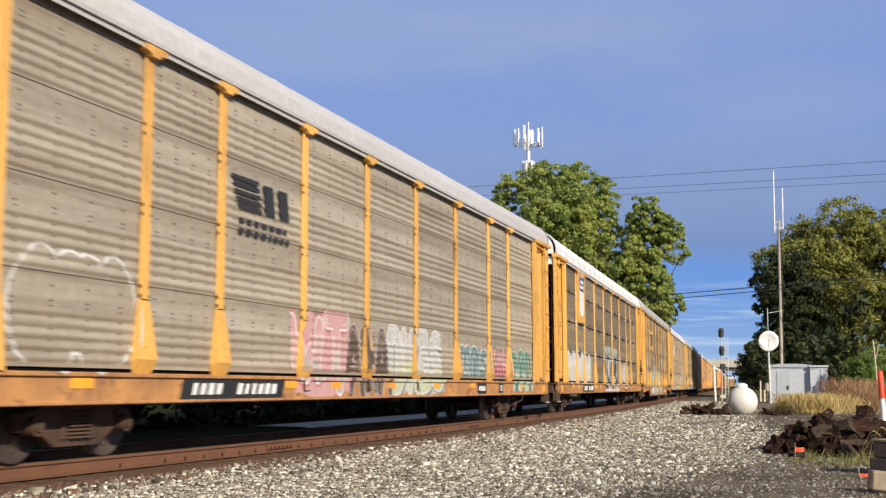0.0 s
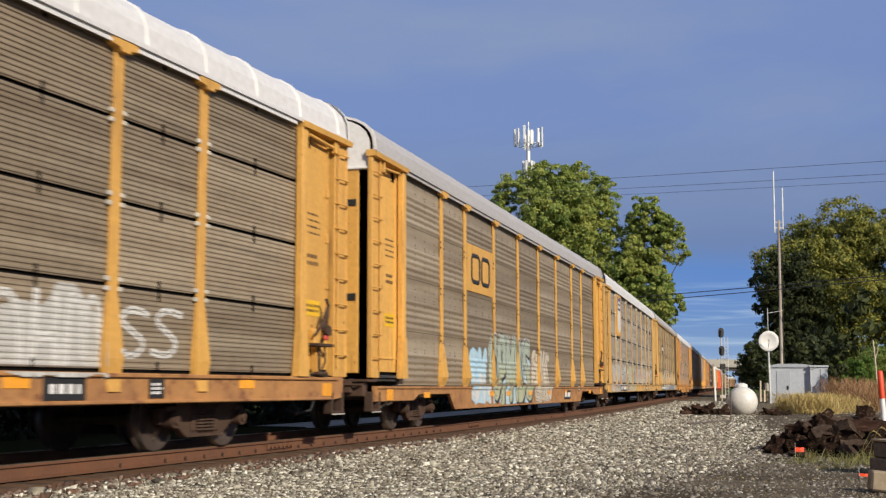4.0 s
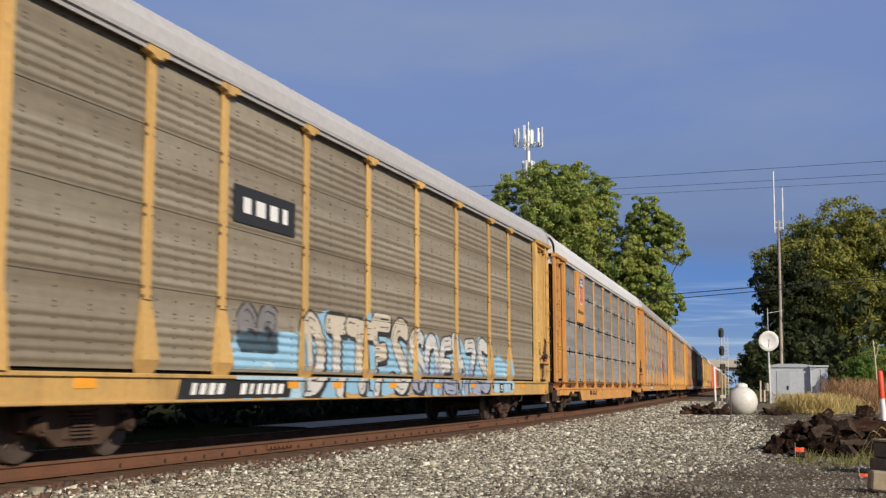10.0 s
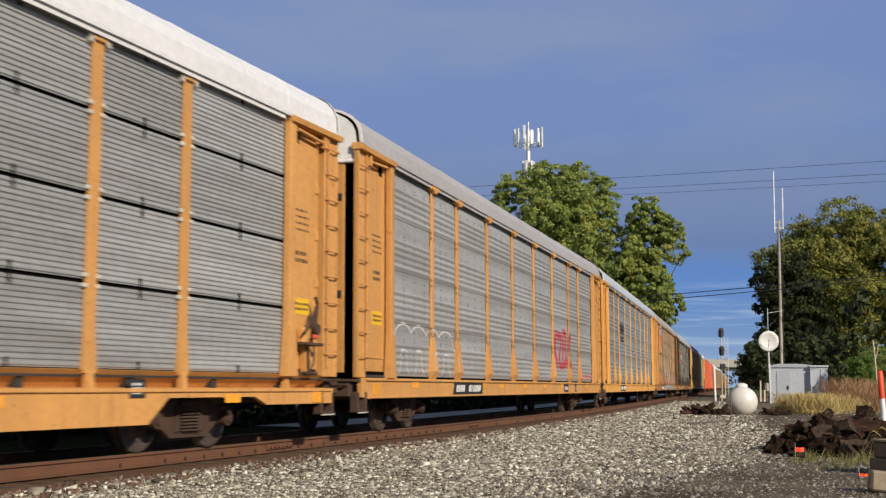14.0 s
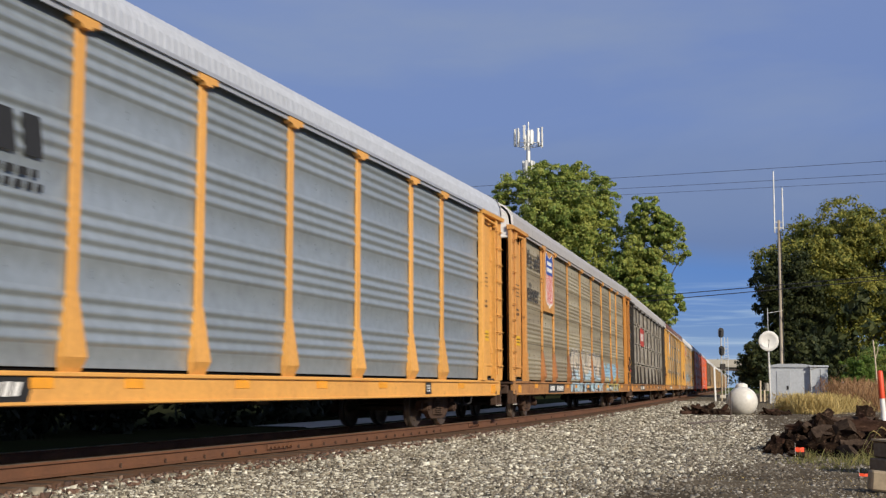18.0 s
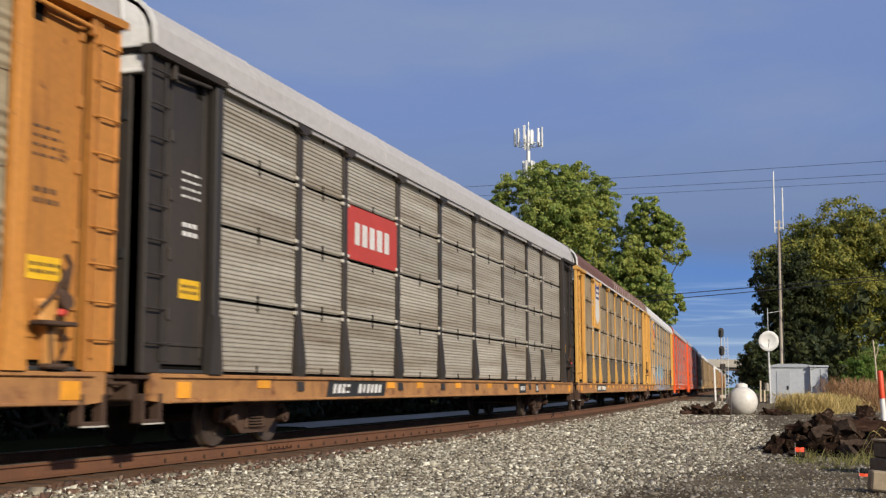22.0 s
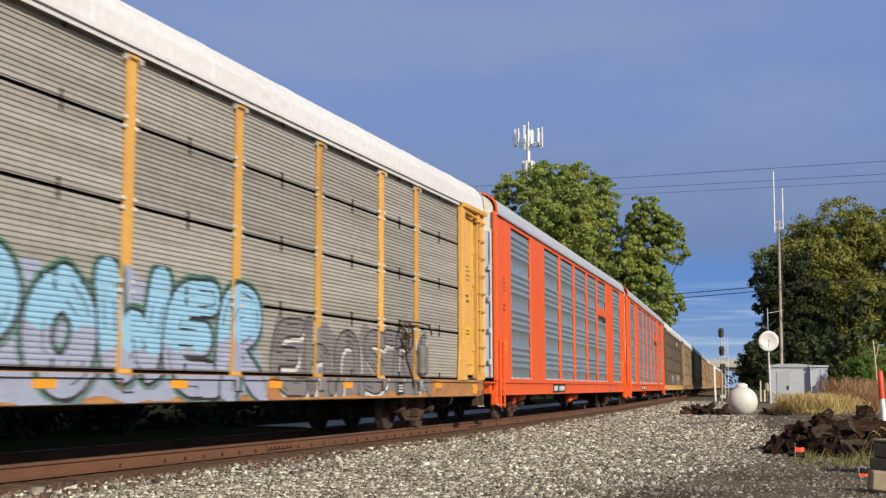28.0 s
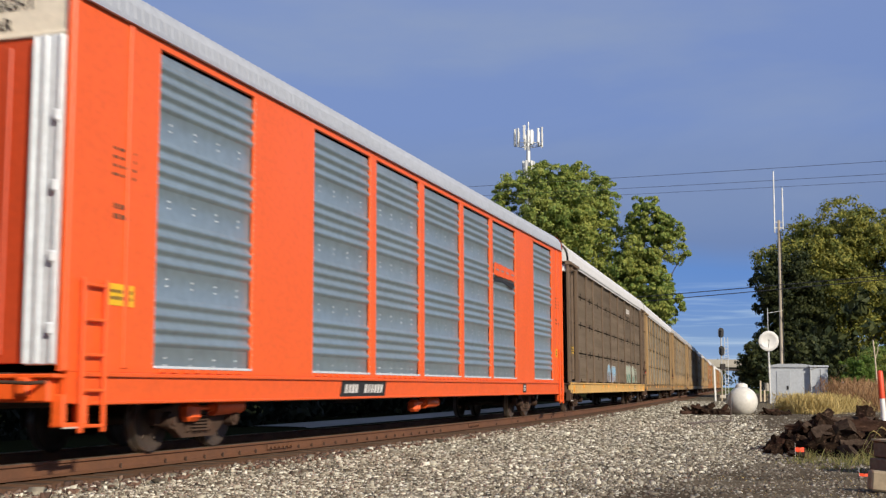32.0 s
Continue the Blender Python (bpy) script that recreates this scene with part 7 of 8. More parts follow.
part("stem", Geo().tube([(0, 0, -0.1), (0.05, 0, 1.6), (-0.02, 0, 3.2), (-0.12, 0, 4.4)], 0.045, 6).tube([(-0.02, 0, 3.0), (0.18, 0, 3.7), (0.22, 0, 4.1)], 0.022, 5).mesh("stem", M_CUT_PALE), sap)


def woods(name, pts, h, count, size, seed, label):
    r = random.Random(seed)
    lobes = []
    for (x0, y0), (x1, y1) in zip(pts, pts[1:]):
        n = max(2, int(math.hypot(x1 - x0, y1 - y0) / (h * 0.6)))
        for i in range(n):
            f = (i + r.random()) / n
            k = h * r.uniform(0.7, 1.1)
            lobes.append((x0 + (x1 - x0) * f, y0 + (y1 - y0) * f + r.uniform(-4, 4), k * 0.5 + Z_GROUND, h * 0.45, h * 0.4, k * 0.5))
    tagged(new(name, leaf_cloud(lobes, count, size, seed, M_LEAF_DARK_SHADE, name)), label, "woods", kind="stuff")


woods("far_woods", [(-500, 560), (-100, 620), (80, 640), (200, 610), (500, 520)], 15, 24000, 0.9, 31, "distant line of dark trees")
woods("wood_right", [(45, 122), (75, 105), (110, 70), (130, 20), (120, -40)], 15, 16000, 0.5, 32, "dense wood along the yard")
woods("wood_left", [(-70, -40), (-75, 30), (-62, 80), (-30, 130), (-10, 170), (30, 260)], 9, 16000, 0.4, 33, "hedge of trees beyond the lane")


# ---- radio mast, poles, wires, bridge ----
M_GALV = paint("pale_galvanised_steel", (0.60, 0.60, 0.58), 0.45, 0.4, (0.48, 0.48, 0.46), 0.5)
M_PALE = paint("pale_antenna_shell", (0.78, 0.78, 0.74), 0.5, 0)
M_POLE = paint("weathered_pole_wood", (0.42, 0.36, 0.28), 0.85, 0, (0.30, 0.25, 0.19), 0.7, 1.5, 16, 0.4, (1, 1, 0.15))
M_WIRE = paint("dark_cable", (0.03, 0.03, 0.033), 0.6, 0)
M_CONC = paint("pale_concrete", (0.46, 0.42, 0.35), 0.85, 0, (0.34, 0.31, 0.26), 0.6, 0.15, 4, 0.2)
M_GIRDER = paint("brown_bridge_steel", (0.10, 0.075, 0.06), 0.7, 0, (0.07, 0.055, 0.045), 0.6, 0.3, 4, 0.1)

tower = thing("cell_tower", Matrix.Translation((14.55, 200.0, Z_GROUND)), "pale steel monopole mast with antenna arrays above the trees", "tower")
part("pole", Geo().rod((0, 0, -0.3), (0, 0, 44.8), 0.62, 16, 0.34).mesh("pole", M_GALV), tower)
ant = Geo().box((0, 0, 0), (0.42, 0.22, 2.5), 0.05).rod((0, 0.2, -1.4), (0, 0.2, 1.3), 0.05, 6).mesh("antenna", M_PALE, recalc=True)
ring = Geo().tube([(2.3 * math.cos(a * math.pi / 6), 2.3 * math.sin(a * math.pi / 6), 0) for a in range(13)], 0.07, 6)
for a in range(0, 12, 2):
    ring.rod((0, 0, 0), (2.3 * math.cos(a * math.pi / 6), 2.3 * math.sin(a * math.pi / 6), 0), 0.06, 5)
part("platform", ring.mesh("platform", M_GALV), tower, at=(0, 0, 42.3))
for i in range(12):
    a = 2 * math.pi * (i + 0.3) / 12
    part("antenna", ant, tower, "pale panel antenna", at=(2.45 * math.cos(a), 2.45 * math.sin(a), 43.6 + 0.4 * ((i * 7) % 3 - 1)), turn=Matrix.Rotation(a + math.pi / 2, 4, "Z"))
for i in range(6):
    a = 2 * math.pi * i / 6
    part("antenna", ant, tower, "pale panel antenna", at=(0.95 * math.cos(a), 0.95 * math.sin(a), 38.2), turn=Matrix.Rotation(a + math.pi / 2, 4, "Z"))
part("lightning_rod", Geo().rod((0, 0, 44.5), (0, 0, 46.3), 0.12, 6).mesh("lightning_rod", M_PALE), tower)

pole = thing("antenna_pole", Matrix.Translation((26.3, 92.0, Z_GROUND)), "tall wooden pole with two whip antennas", "utility pole")
part("pole", Geo().rod((0, 0, -0.3), (0.05, 0, 14.2), 0.135, 12, 0.10).mesh("pole", M_POLE), pole)
part("whip_antenna", Geo().rod((-0.28, 0, 13.2), (-0.28, 0, 14.7), 0.05, 8).rod((-0.28, 0, 14.7), (-0.28, 0, 18.1), 0.06, 8, 0.05).mesh("whip_antenna", M_PALE), pole, "white whip antenna")
part("whip_antenna", Geo().rod((0.38, 0, 13.5), (0.38, 0, 14.9), 0.045, 8).rod((0.38, 0, 14.9), (0.38, 0, 16.8), 0.06, 8, 0.05).mesh("whip_antenna", M_PALE), pole, "white whip antenna")
part("bracket", Geo().box((0.05, 0, 13.6), (0.8, 0.06, 0.08), 0.01).box((0.05, 0, 14.05), (0.75, 0.06, 0.06), 0.01).mesh("bracket", M_GALV), pole)
part("conduit", Geo().tube([(0.15, -0.12, 0), (0.17, -0.12, 12.6), (0.1, -0.12, 13.4)], 0.03, 6).mesh("conduit", M_RUBBER), pole)


def wire(a, b, sag, thick, label):
    a, b = Vector(a), Vector(b)
    pts = []
    for i in range(25):
        f = i / 24
        pts.append(a.lerp(b, f) - Vector((0, 0, sag * 4 * f * (1 - f))))
    gg = Geo().tube(pts, thick, 5)
    tagged(new("overhead_wire", gg.mesh("overhead_wire", M_WIRE)), label, "wire", "overhead wires", "structure")


wire((-36.5, 145.6, 23.02), (69.2, 50.4, 14.46), 0.3, 0.017, "thin dark overhead power wire")
wire((-21.5, 140.4, 22.25), (52.9, 65.6, 14.85), 0.3, 0.016, "thin dark overhead power wire")
wire((-21.2, 139.4, 21.55), (52.3, 64.6, 14.12), 0.3, 0.013, "thin dark overhead power wire")
wire((-9.1, 125.6, 7.94), (46.9, 68.4, 9.62), 0.3, 0.034, "thick dark overhead cable")
wire((-9.3, 126.6, 7.40), (47.5, 69.4, 9.56), 0.3, 0.034, "thick dark overhead cable")

bridge = thing("road_bridge", Matrix.Translation((92.0, 392.0, Z_GROUND)) @ Matrix.Rotation(radians(-6), 4, "Z"), "concrete road bridge over the line", "bridge", kind="structure")
part("deck", Geo().box((0, 0, 7.9), (90, 11, 0.7), 0.05).mesh("deck", M_CONC, recalc=True), bridge)
part("parapet", Geo().box((0, -5.4, 9.15), (90, 0.35, 1.9), 0.05).mesh("parapet", M_CONC, recalc=True), bridge, "pale concrete parapet")
part("parapet", Geo().box((0, 5.4, 9.15), (90, 0.35, 1.9), 0.05).mesh("parapet", M_CONC, recalc=True), bridge)
for yy in (-4.2, -1.4, 1.4, 4.2):
    part("girder", Geo().box((0, yy, 7.05), (90, 0.5, 1.0), 0.03).mesh("girder", M_GIRDER, recalc=True), bridge, "dark steel girder")
for xx in (-24, 14):
    part("pier", Geo().box((xx, 0, 3.2), (1.2, 10, 6.8), 0.1).mesh("pier", M_CONC, recalc=True), bridge)


# ---- equipment by the line ----
M_HOUSE = paint("grey_painted_steel", (0.43, 0.455, 0.485), 0.5, 0.05, (0.36, 0.385, 0.41), 0.5, 0.5, 8, 0.06)
house = thing("equipment_house", Matrix.Translation((26.45, 90.3, Z_GROUND)) @ Matrix.Rotation(radians(-14), 4, "Z"), "grey steel signal equipment house with a low roof", "cabinet")
part("body", Geo().box((0, 0, 1.36), (3.0, 2.4, 2.60), 0.02).mesh("body", M_HOUSE, recalc=True), house)
part("roof", Geo().prism([(-1.58, 2.66), (-1.58, 2.80), (-0.9, 2.93), (0.9, 2.93), (1.58, 2.80), (1.58, 2.66)], 1, -1.3, 1.3).mesh("roof", M_HOUSE, recalc=True), house)
part("door", Geo().box((-0.55, -1.215, 1.32), (1.0, 0.04, 2.2), 0.01).mesh("door", M_HOUSE, recalc=True), house)
part("door_handle", Geo().box((-0.25, -1.26, 1.15), (0.12, 0.06, 0.28), 0.02).mesh("door_handle", M_INK, recalc=True), house, "dark door latch")
part("base", Geo().box((0, 0, 0.04), (3.1, 2.5, 0.12), 0.02).mesh("base", M_CONC, recalc=True), house)
cab = thing("equipment_cabinet", Matrix.Translation((28.22, 89.2, Z_GROUND)) @ Matrix.Rotation(radians(-14), 4, "Z"), "smaller grey steel cabinet beside the equipment house", "cabinet")
part("body", Geo().box((0, 0, 1.36), (1.25, 1.7, 2.60), 0.02).mesh("body", M_HOUSE, recalc=True), cab)
part("door_seam", Geo().box((0.1, -0.86, 1.36), (0.03, 0.02, 2.4)).mesh("door_seam", M_INK), cab)
part("roof", Geo().box((0, 0, 2.74), (1.4, 1.9, 0.14), 0.03).mesh("roof", M_HOUSE, recalc=True), cab)
part("conduit", Geo().tube([(-0.6, -0.9, 0.2), (-0.6, -0.9, 2.5), (-0.2, -0.9, 2.65)], 0.04, 6).mesh("conduit", M_GALV), cab)

dish = thing("satellite_dish", Matrix.Translation((23.9, 87.0, Z_GROUND)), "round white dish antenna on a steel post", "antenna")
part("post", Geo().rod((0.1, 0, -0.2), (0.02, 0, 4.4), 0.065, 10).rod((0.12, 0.02, 0), (0.12, 0.02, 2.9), 0.03, 8).mesh("post", M_GALV), dish)
bowl = Geo().lathe([(0.02, 0.0), (0.25, 0.02), (0.5, 0.085), (0.73, 0.185), (0.75, 0.17), (0.73, 0.21), (0.5, 0.11), (0.25, 0.045), (0.02, 0.025)], 36, axis="y")
part("reflector", bowl.mesh("reflector", M_WHITE), dish, "white dish", at=(0, -0.05, 4.55), turn=Matrix.Rotation(math.pi, 4, "Z") @ Matrix.Rotation(radians(-6), 4, "X"))
part("feed_arm", Geo().rod((0, -0.1, 4.0), (-0.12, -0.75, 4.55), 0.022, 6).box((-0.13, -0.78, 4.6), (0.1, 0.12, 0.1), 0.02).mesh("feed_arm", M_GALV), dish)
part("whip", Geo().rod((0.06, 0.1, 4.3), (0.06, 0.1, 7.0), 0.025, 6).rod((0.06, 0.1, 6.6), (1.2, 0.1, 6.8), 0.02, 6).mesh("whip", M_GALV), dish)

M_TANK = paint("white_tank_paint", (0.74, 0.71, 0.64), 0.4, 0, (0.62, 0.58, 0.50), 0.5, 1.5, 10, 0.04, second=(0.45, 0.36, 0.25), second_at=(0.68, 0.85))
tank = thing("gas_tank", Matrix.Translation((12.6, 49.9, Z_GROUND)) @ Matrix.Rotation(radians(-13), 4, "Z"), "round-ended white gas tank on feet, seen end on", "tank")
rings = [(0.01, -1.72)] + [(0.62 * math.sin(a * math.pi / 16), -1.2 - 0.52 * math.cos(a * math.pi / 16)) for a in range(1, 9)] + [(0.62 * math.cos(a * math.pi / 16), 1.2 + 0.52 * math.sin(a * math.pi / 16)) for a in range(0, 8)] + [(0.01, 1.72)]
part("shell", Geo().lathe(rings, 40, axis="y").mesh("shell", M_TANK), tank, at=(0, 1.5, 0.57))
part("dome", Geo().lathe([(0.25, -0.03), (0.25, 0.08), (0.21, 0.14), (0.09, 0.18), (0.005, 0.185)], 24).mesh("dome", M_TANK), tank, "white valve dome", at=(-0.02, 0.75, 1.16))
for yy in (0.5, 2.5):
    part("foot", Geo().box((-0.28, yy, 0.1), (0.12, 0.3, 0.22), 0.01).box((0.28, yy, 0.1), (0.12, 0.3, 0.22), 0.01).mesh("foot", M_GIRDER, recalc=True), tank)

stk = thing("steel_stake", Matrix.Translation((9.79, 40.4, Z_GROUND)), "thin dark steel stake in the gravel", "stake")
part("shaft", Geo().rod((0, 0, -0.1), (0, 0, 1.0), 0.022, 8).mesh("shaft", M_GIRDER), stk)
lie = thing("loose_pipe", Matrix.Translation((8.65, 38.5, Z_GROUND)), "thin dark pipe lying on the gravel", "pipe")
part("pipe", Geo().rod((1.10, 1.85, 0.04), (-1.10, -1.85, 0.045), 0.035, 8).mesh("pipe", M_GIRDER), lie)

sig = thing("railway_signal", Matrix.Translation((29.4, 125.0, Z_GROUND)), "two-headed railway signal mast with ladder", "railway signal")
part("mast", Geo().rod((0, 0, -0.2), (0, 0, 7.2), 0.075, 10).mesh("mast", M_GALV), sig)
head = Geo().prism([(0.30 * math.cos(a * math.pi / 8), 0.22 * math.copysign(1, math.sin(a * math.pi / 8) + 1e-9) + 0.30 * math.sin(a * math.pi / 8)) for a in range(16)], 1, -0.05, 0.0)
for zz in (-0.25, 0.0, 0.25):
    head.rod((0, -0.05, zz), (0, -0.28, zz), 0.10, 12)
head.box((0, 0.14, 0), (0.24, 0.22, 0.8), 0.03)
head_mesh = head.mesh("signal_head", M_RUBBER)
part("signal_head", head_mesh, sig, "black signal head with hoods", at=(-0.02, -0.1, 6.85))
part("signal_head", head_mesh, sig, "black signal head with hoods", at=(0.02, -0.1, 4.95))
lad = part("ladder", Geo().box((0.45, 0.35, 3.2), (0.05, 0.05, 6.4), 0.01).box((0.80, 0.35, 3.2), (0.05, 0.05, 6.4), 0.01).mesh("ladder", M_GALV, recalc=True), sig)
rg = Geo().rod((-0.17, 0, 0), (0.17, 0, 0), 0.018, 6).mesh("rung", M_GALV)
for i in range(18):
    part("rung", rg, lad, at=(0.625, 0.35, 0.4 + i * 0.34))
part("platform", Geo().box((0.4, 0.15, 4.2), (0.9, 0.6, 0.05), 0.01).tube([(0.0, 0.4, 5.2), (0.8, 0.4, 5.2), (0.8, 0.4, 4.2)], 0.02, 5).mesh("platform", M_GALV, recalc=True), sig)
part("base", Geo().box((0, 0, 0.1), (0.6, 0.6, 0.5), 0.04).mesh("base", M_CONC, recalc=True), sig)
part("case", Geo().box((0.1, -0.1, 3.3), (0.5, 0.3, 0.6), 0.02).mesh("case", M_DARK, recalc=True), sig)

M_POSTWHITE = paint("white_post_paint", (0.80, 0.79, 0.76), 0.5, 0, (0.66, 0.64, 0.60), 0.5, 2, 12, 0.05)
wp = thing("marker_post", Matrix.Translation((22.05, 96.0, Z_GROUND)) @ Matrix.Rotation(radians(-1.5), 4, "Y"), "slim white painted marker post", "post")
part("shaft", Geo().box((0, 0, 1.3), (0.14, 0.14, 3.0), 0.02).mesh("shaft", M_POSTWHITE, recalc=True), wp)
part("arm", Geo().box((0.28, 0, 2.6), (0.5, 0.08, 0.10), 0.01, turn=Matrix.Rotation(radians(25), 3, "Y")).mesh("arm", M_POSTWHITE, recalc=True), wp)
wp = thing("marker_post", Matrix.Translation((23.75, 101.0, Z_GROUND)) @ Matrix.Rotation(radians(1), 4, "Y"), "slim pale marker post", "post")
part("shaft", Geo().box((0, 0, 1.0), (0.09, 0.09, 2.3), 0.02).mesh("shaft", M_CUT_PALE, recalc=True), wp)
for dx, h in ((0.0, 1.75), (0.32, 1.0)):
    st = thing("survey_stake", Matrix.Translation((26.1 + dx, 97.5, Z_GROUND)), "pale wooden stake in the gravel", "stake", "stakes")
    part("shaft", Geo().box((0, 0, h / 2 - 0.05), (0.13, 0.06, h), 0.01).mesh("shaft", M_CUT_PALE, recalc=True), st)

M_FLAG = paint("marker_orange", (0.80, 0.075, 0.02), 0.45, 0, (0.66, 0.06, 0.02), 0.4, tone=0.03)
gp = thing("gas_marker_post", Matrix.Translation((8.92, 24.0, Z_GROUND)) @ Matrix.Rotation(radians(-3), 4, "Y"), "white pipeline marker post with an orange top", "post")
part("shaft", Geo().rod((0, 0, -0.1), (0, 0, 0.98), 0.052, 16).mesh("shaft", M_POSTWHITE), gp)
part("cap", Geo().lathe([(0.056, 0.96), (0.056, 1.48), (0.045, 1.51), (0.004, 1.525)], 16).mesh("cap", M_FLAG), gp, "orange plastic sleeve")


# ---- dark hedge beyond the lane, added to block skylight under the train ----
# leaf colour near black: the shade under the cars is put into it
M_HEDGE_SHADE = leaf_material("shade_dark_hedge_leaves", (0.012, 0.017, 0.008), (0.026, 0.03, 0.012), 0.05)
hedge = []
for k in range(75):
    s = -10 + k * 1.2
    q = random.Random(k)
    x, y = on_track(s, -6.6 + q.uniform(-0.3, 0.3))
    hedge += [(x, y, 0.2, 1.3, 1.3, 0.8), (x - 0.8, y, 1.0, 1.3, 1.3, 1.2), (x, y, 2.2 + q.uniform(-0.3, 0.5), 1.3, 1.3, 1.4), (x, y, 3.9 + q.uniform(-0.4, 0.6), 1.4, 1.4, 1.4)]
tagged(new("hedge", leaf_cloud(hedge, 90000, 0.15, 51, M_HEDGE_SHADE, "hedge")), "tall dark hedge added along the path to block skylight", "hedge", kind="stuff")


# ---- heaps, timbers, grass and small markers ----
M_OLD = paint("rotten_tie_wood", (0.032, 0.019, 0.013), 0.95, 0, (0.012, 0.009, 0.007), 0.9, 5.0, 26, 1.0, (1, 2, 2), second=(0.115, 0.075, 0.05), second_at=(0.56, 0.74), tone=0.35, bump_dist=0.03)
M_OLD_PALE = paint("grey_weathered_tie", (0.085, 0.06, 0.045), 0.95, 0, (0.03, 0.021, 0.016), 0.9, 4.0, 22, 1.0, (1, 3, 3), tone=0.25, bump_dist=0.02)
M_OLD_RED = paint("red_brown_rotten_tie", (0.062, 0.034, 0.024), 0.95, 0, (0.022, 0.014, 0.011), 0.9, 4.0, 24, 1.0, (1, 3, 3), second=(0.13, 0.08, 0.055), second_at=(0.60, 0.76), tone=0.3, bump_dist=0.02)
M_CUT = paint("weathered_timber", (0.36, 0.29, 0.20), 0.9, 0, (0.24, 0.19, 0.13), 0.7, 2.0, 16, 0.5, (5, 1, 5))
M_DIRTY = paint("dirty_timber", (0.185, 0.15, 0.115), 0.95, 0, (0.11, 0.085, 0.065), 0.7, 2.0, 14, 0.6, (1, 5, 5))


def stub(rnd, lx, ly, lz):
    """A broken length of squared timber: split faces, one chewed end."""
    gg = Geo()
    n = 5
    rings = []
    for i in range(n + 1):
        x = lx * (i / n - 0.5)
        k = 1.0 if i < n - 1 else rnd.uniform(0.55, 0.9)
        ring = []
        for cy, cz in ((-1, -1), (0, -1.06), (1, -1), (1.05, 0), (1, 1), (0, 1.04), (-1, 1), (-1.05, 0)):
            chew = rnd.uniform(-0.16, 0.10) * lx * (i == n)
            ring.append((x + chew, ly / 2 * cy * k * rnd.uniform(0.82, 1.08), lz / 2 * cz * k * rnd.uniform(0.78, 1.1)))
        rings.append(ring)
    vs = [p for q in rings for p in q]
    fs = [(k * 8 + i, k * 8 + (i + 1) % 8, (k + 1) * 8 + (i + 1) % 8, (k + 1) * 8 + i) for k in range(n) for i in range(8)]
    fs += [tuple(range(7, -1, -1)), tuple(n * 8 + i for i in range(8))]
    return gg.add(vs, fs)


def heap(x, y, rx, ry, h, count, seed, label, size, long_ties=()):
    """A jumble of broken ties on a low mound of splinters; long_ties: (dx, dy, z, length, turn, tilt)."""
    t = thing("tie_heap", Matrix.Translation((x, y, Z_GROUND)), label, "debris heap", "heaps of old ties")
    r = random.Random(seed)
    gg = Geo()
    rows, cols = 9, 20
    vs = []
    for i in range(rows):
        q = i / (rows - 1)
        for j in range(cols):
            a = 2 * math.pi * j / cols
            k = 1 + 0.2 * noise.noise((math.cos(a) * 2 + seed, math.sin(a) * 2, q * 3))
            vs.append((rx * q * k * math.cos(a), ry * q * k * math.sin(a), h * 0.42 * (1 - q * q) * (1 + 0.5 * noise.noise((q * 4, a * 1.5, seed))) - 0.03))
    gg.add(vs, [(i * cols + j, i * cols + (j + 1) % cols, (i + 1) * cols + (j + 1) % cols, (i + 1) * cols + j) for i in range(rows - 1) for j in range(cols)])
    part("mound", gg.mesh("mound", M_OLD), t, "dark rotten wood and soil")
    kinds = [stub(r, size * r.uniform(0.7, 2.1), size * r.uniform(0.35, 0.75), size * r.uniform(0.25, 0.6)).mesh("broken_tie", (M_OLD, M_OLD, M_OLD_PALE, M_OLD, M_OLD_RED)[k % 5], recalc=True) for k in range(15)]
    for i in range(count):
        a, q = r.uniform(0, 2 * math.pi), r.random() ** 0.6
        dx, dy = rx * q * math.cos(a), ry * q * math.sin(a)
        top = h * 0.85 * max(0.0, 1 - q ** 1.6) * r.uniform(0.25, 1.0)
        m = Matrix.Rotation(r.uniform(0, 6.28), 4, "Z") @ Matrix.Rotation(r.uniform(-0.75, 0.75), 4, "Y") @ Matrix.Rotation(r.uniform(-0.8, 0.8), 4, "X")
        part("broken_tie", kinds[r.randrange(15)], t, at=(dx, dy, top + size * 0.12), turn=m)
    for dx, dy, z, length, turn, tilt in long_ties:
        me = stub(r, length, 0.25, 0.21).mesh("broken_tie", M_OLD_RED if length > 1.0 else M_OLD, recalc=True)
        part("broken_tie", me, t, "dark length of old railway tie", at=(dx, dy, z), turn=Matrix.Rotation(radians(turn), 4, "Z") @ Matrix.Rotation(radians(tilt), 4, "Y"))
    return t


heap(6.95, 21.7, 0.95, 2.0, 0.62, 60, 61, "dark jumbled heap of broken rotten railway ties", 0.36,
     ((-0.35, -0.6, 0.22, 0.9, 35, -28), (0.15, -0.3, 0.46, 0.8, -30, 24), (-0.62, -0.9, 0.12, 0.7, -10, 8)))
heap(8.0, 22.7, 0.78, 1.2, 0.66, 64, 62, "dark heap of railway ties beside the marker post", 0.40,
     ((-0.05, -1.0, 0.47, 1.25, 4, 2), (-0.25, 0.0, 0.34, 1.1, -12, -5), (0.15, 0.2, 0.70, 0.5, 50, 10), (0.30, -0.9, 0.22, 0.9, 70, 0)))
heap(6.25, 21.0, 0.45, 1.4, 0.22, 16, 63, "low dark scatter of tie pieces", 0.30)
heap(11.15, 50.2, 1.0, 1.2, 0.42, 34, 64, "small dark heap of tie scraps on the gravel", 0.36)
heap(14.1, 50.6, 0.7, 1.4, 0.18, 14, 65, "low dark scatter of scraps beside the tank", 0.3)
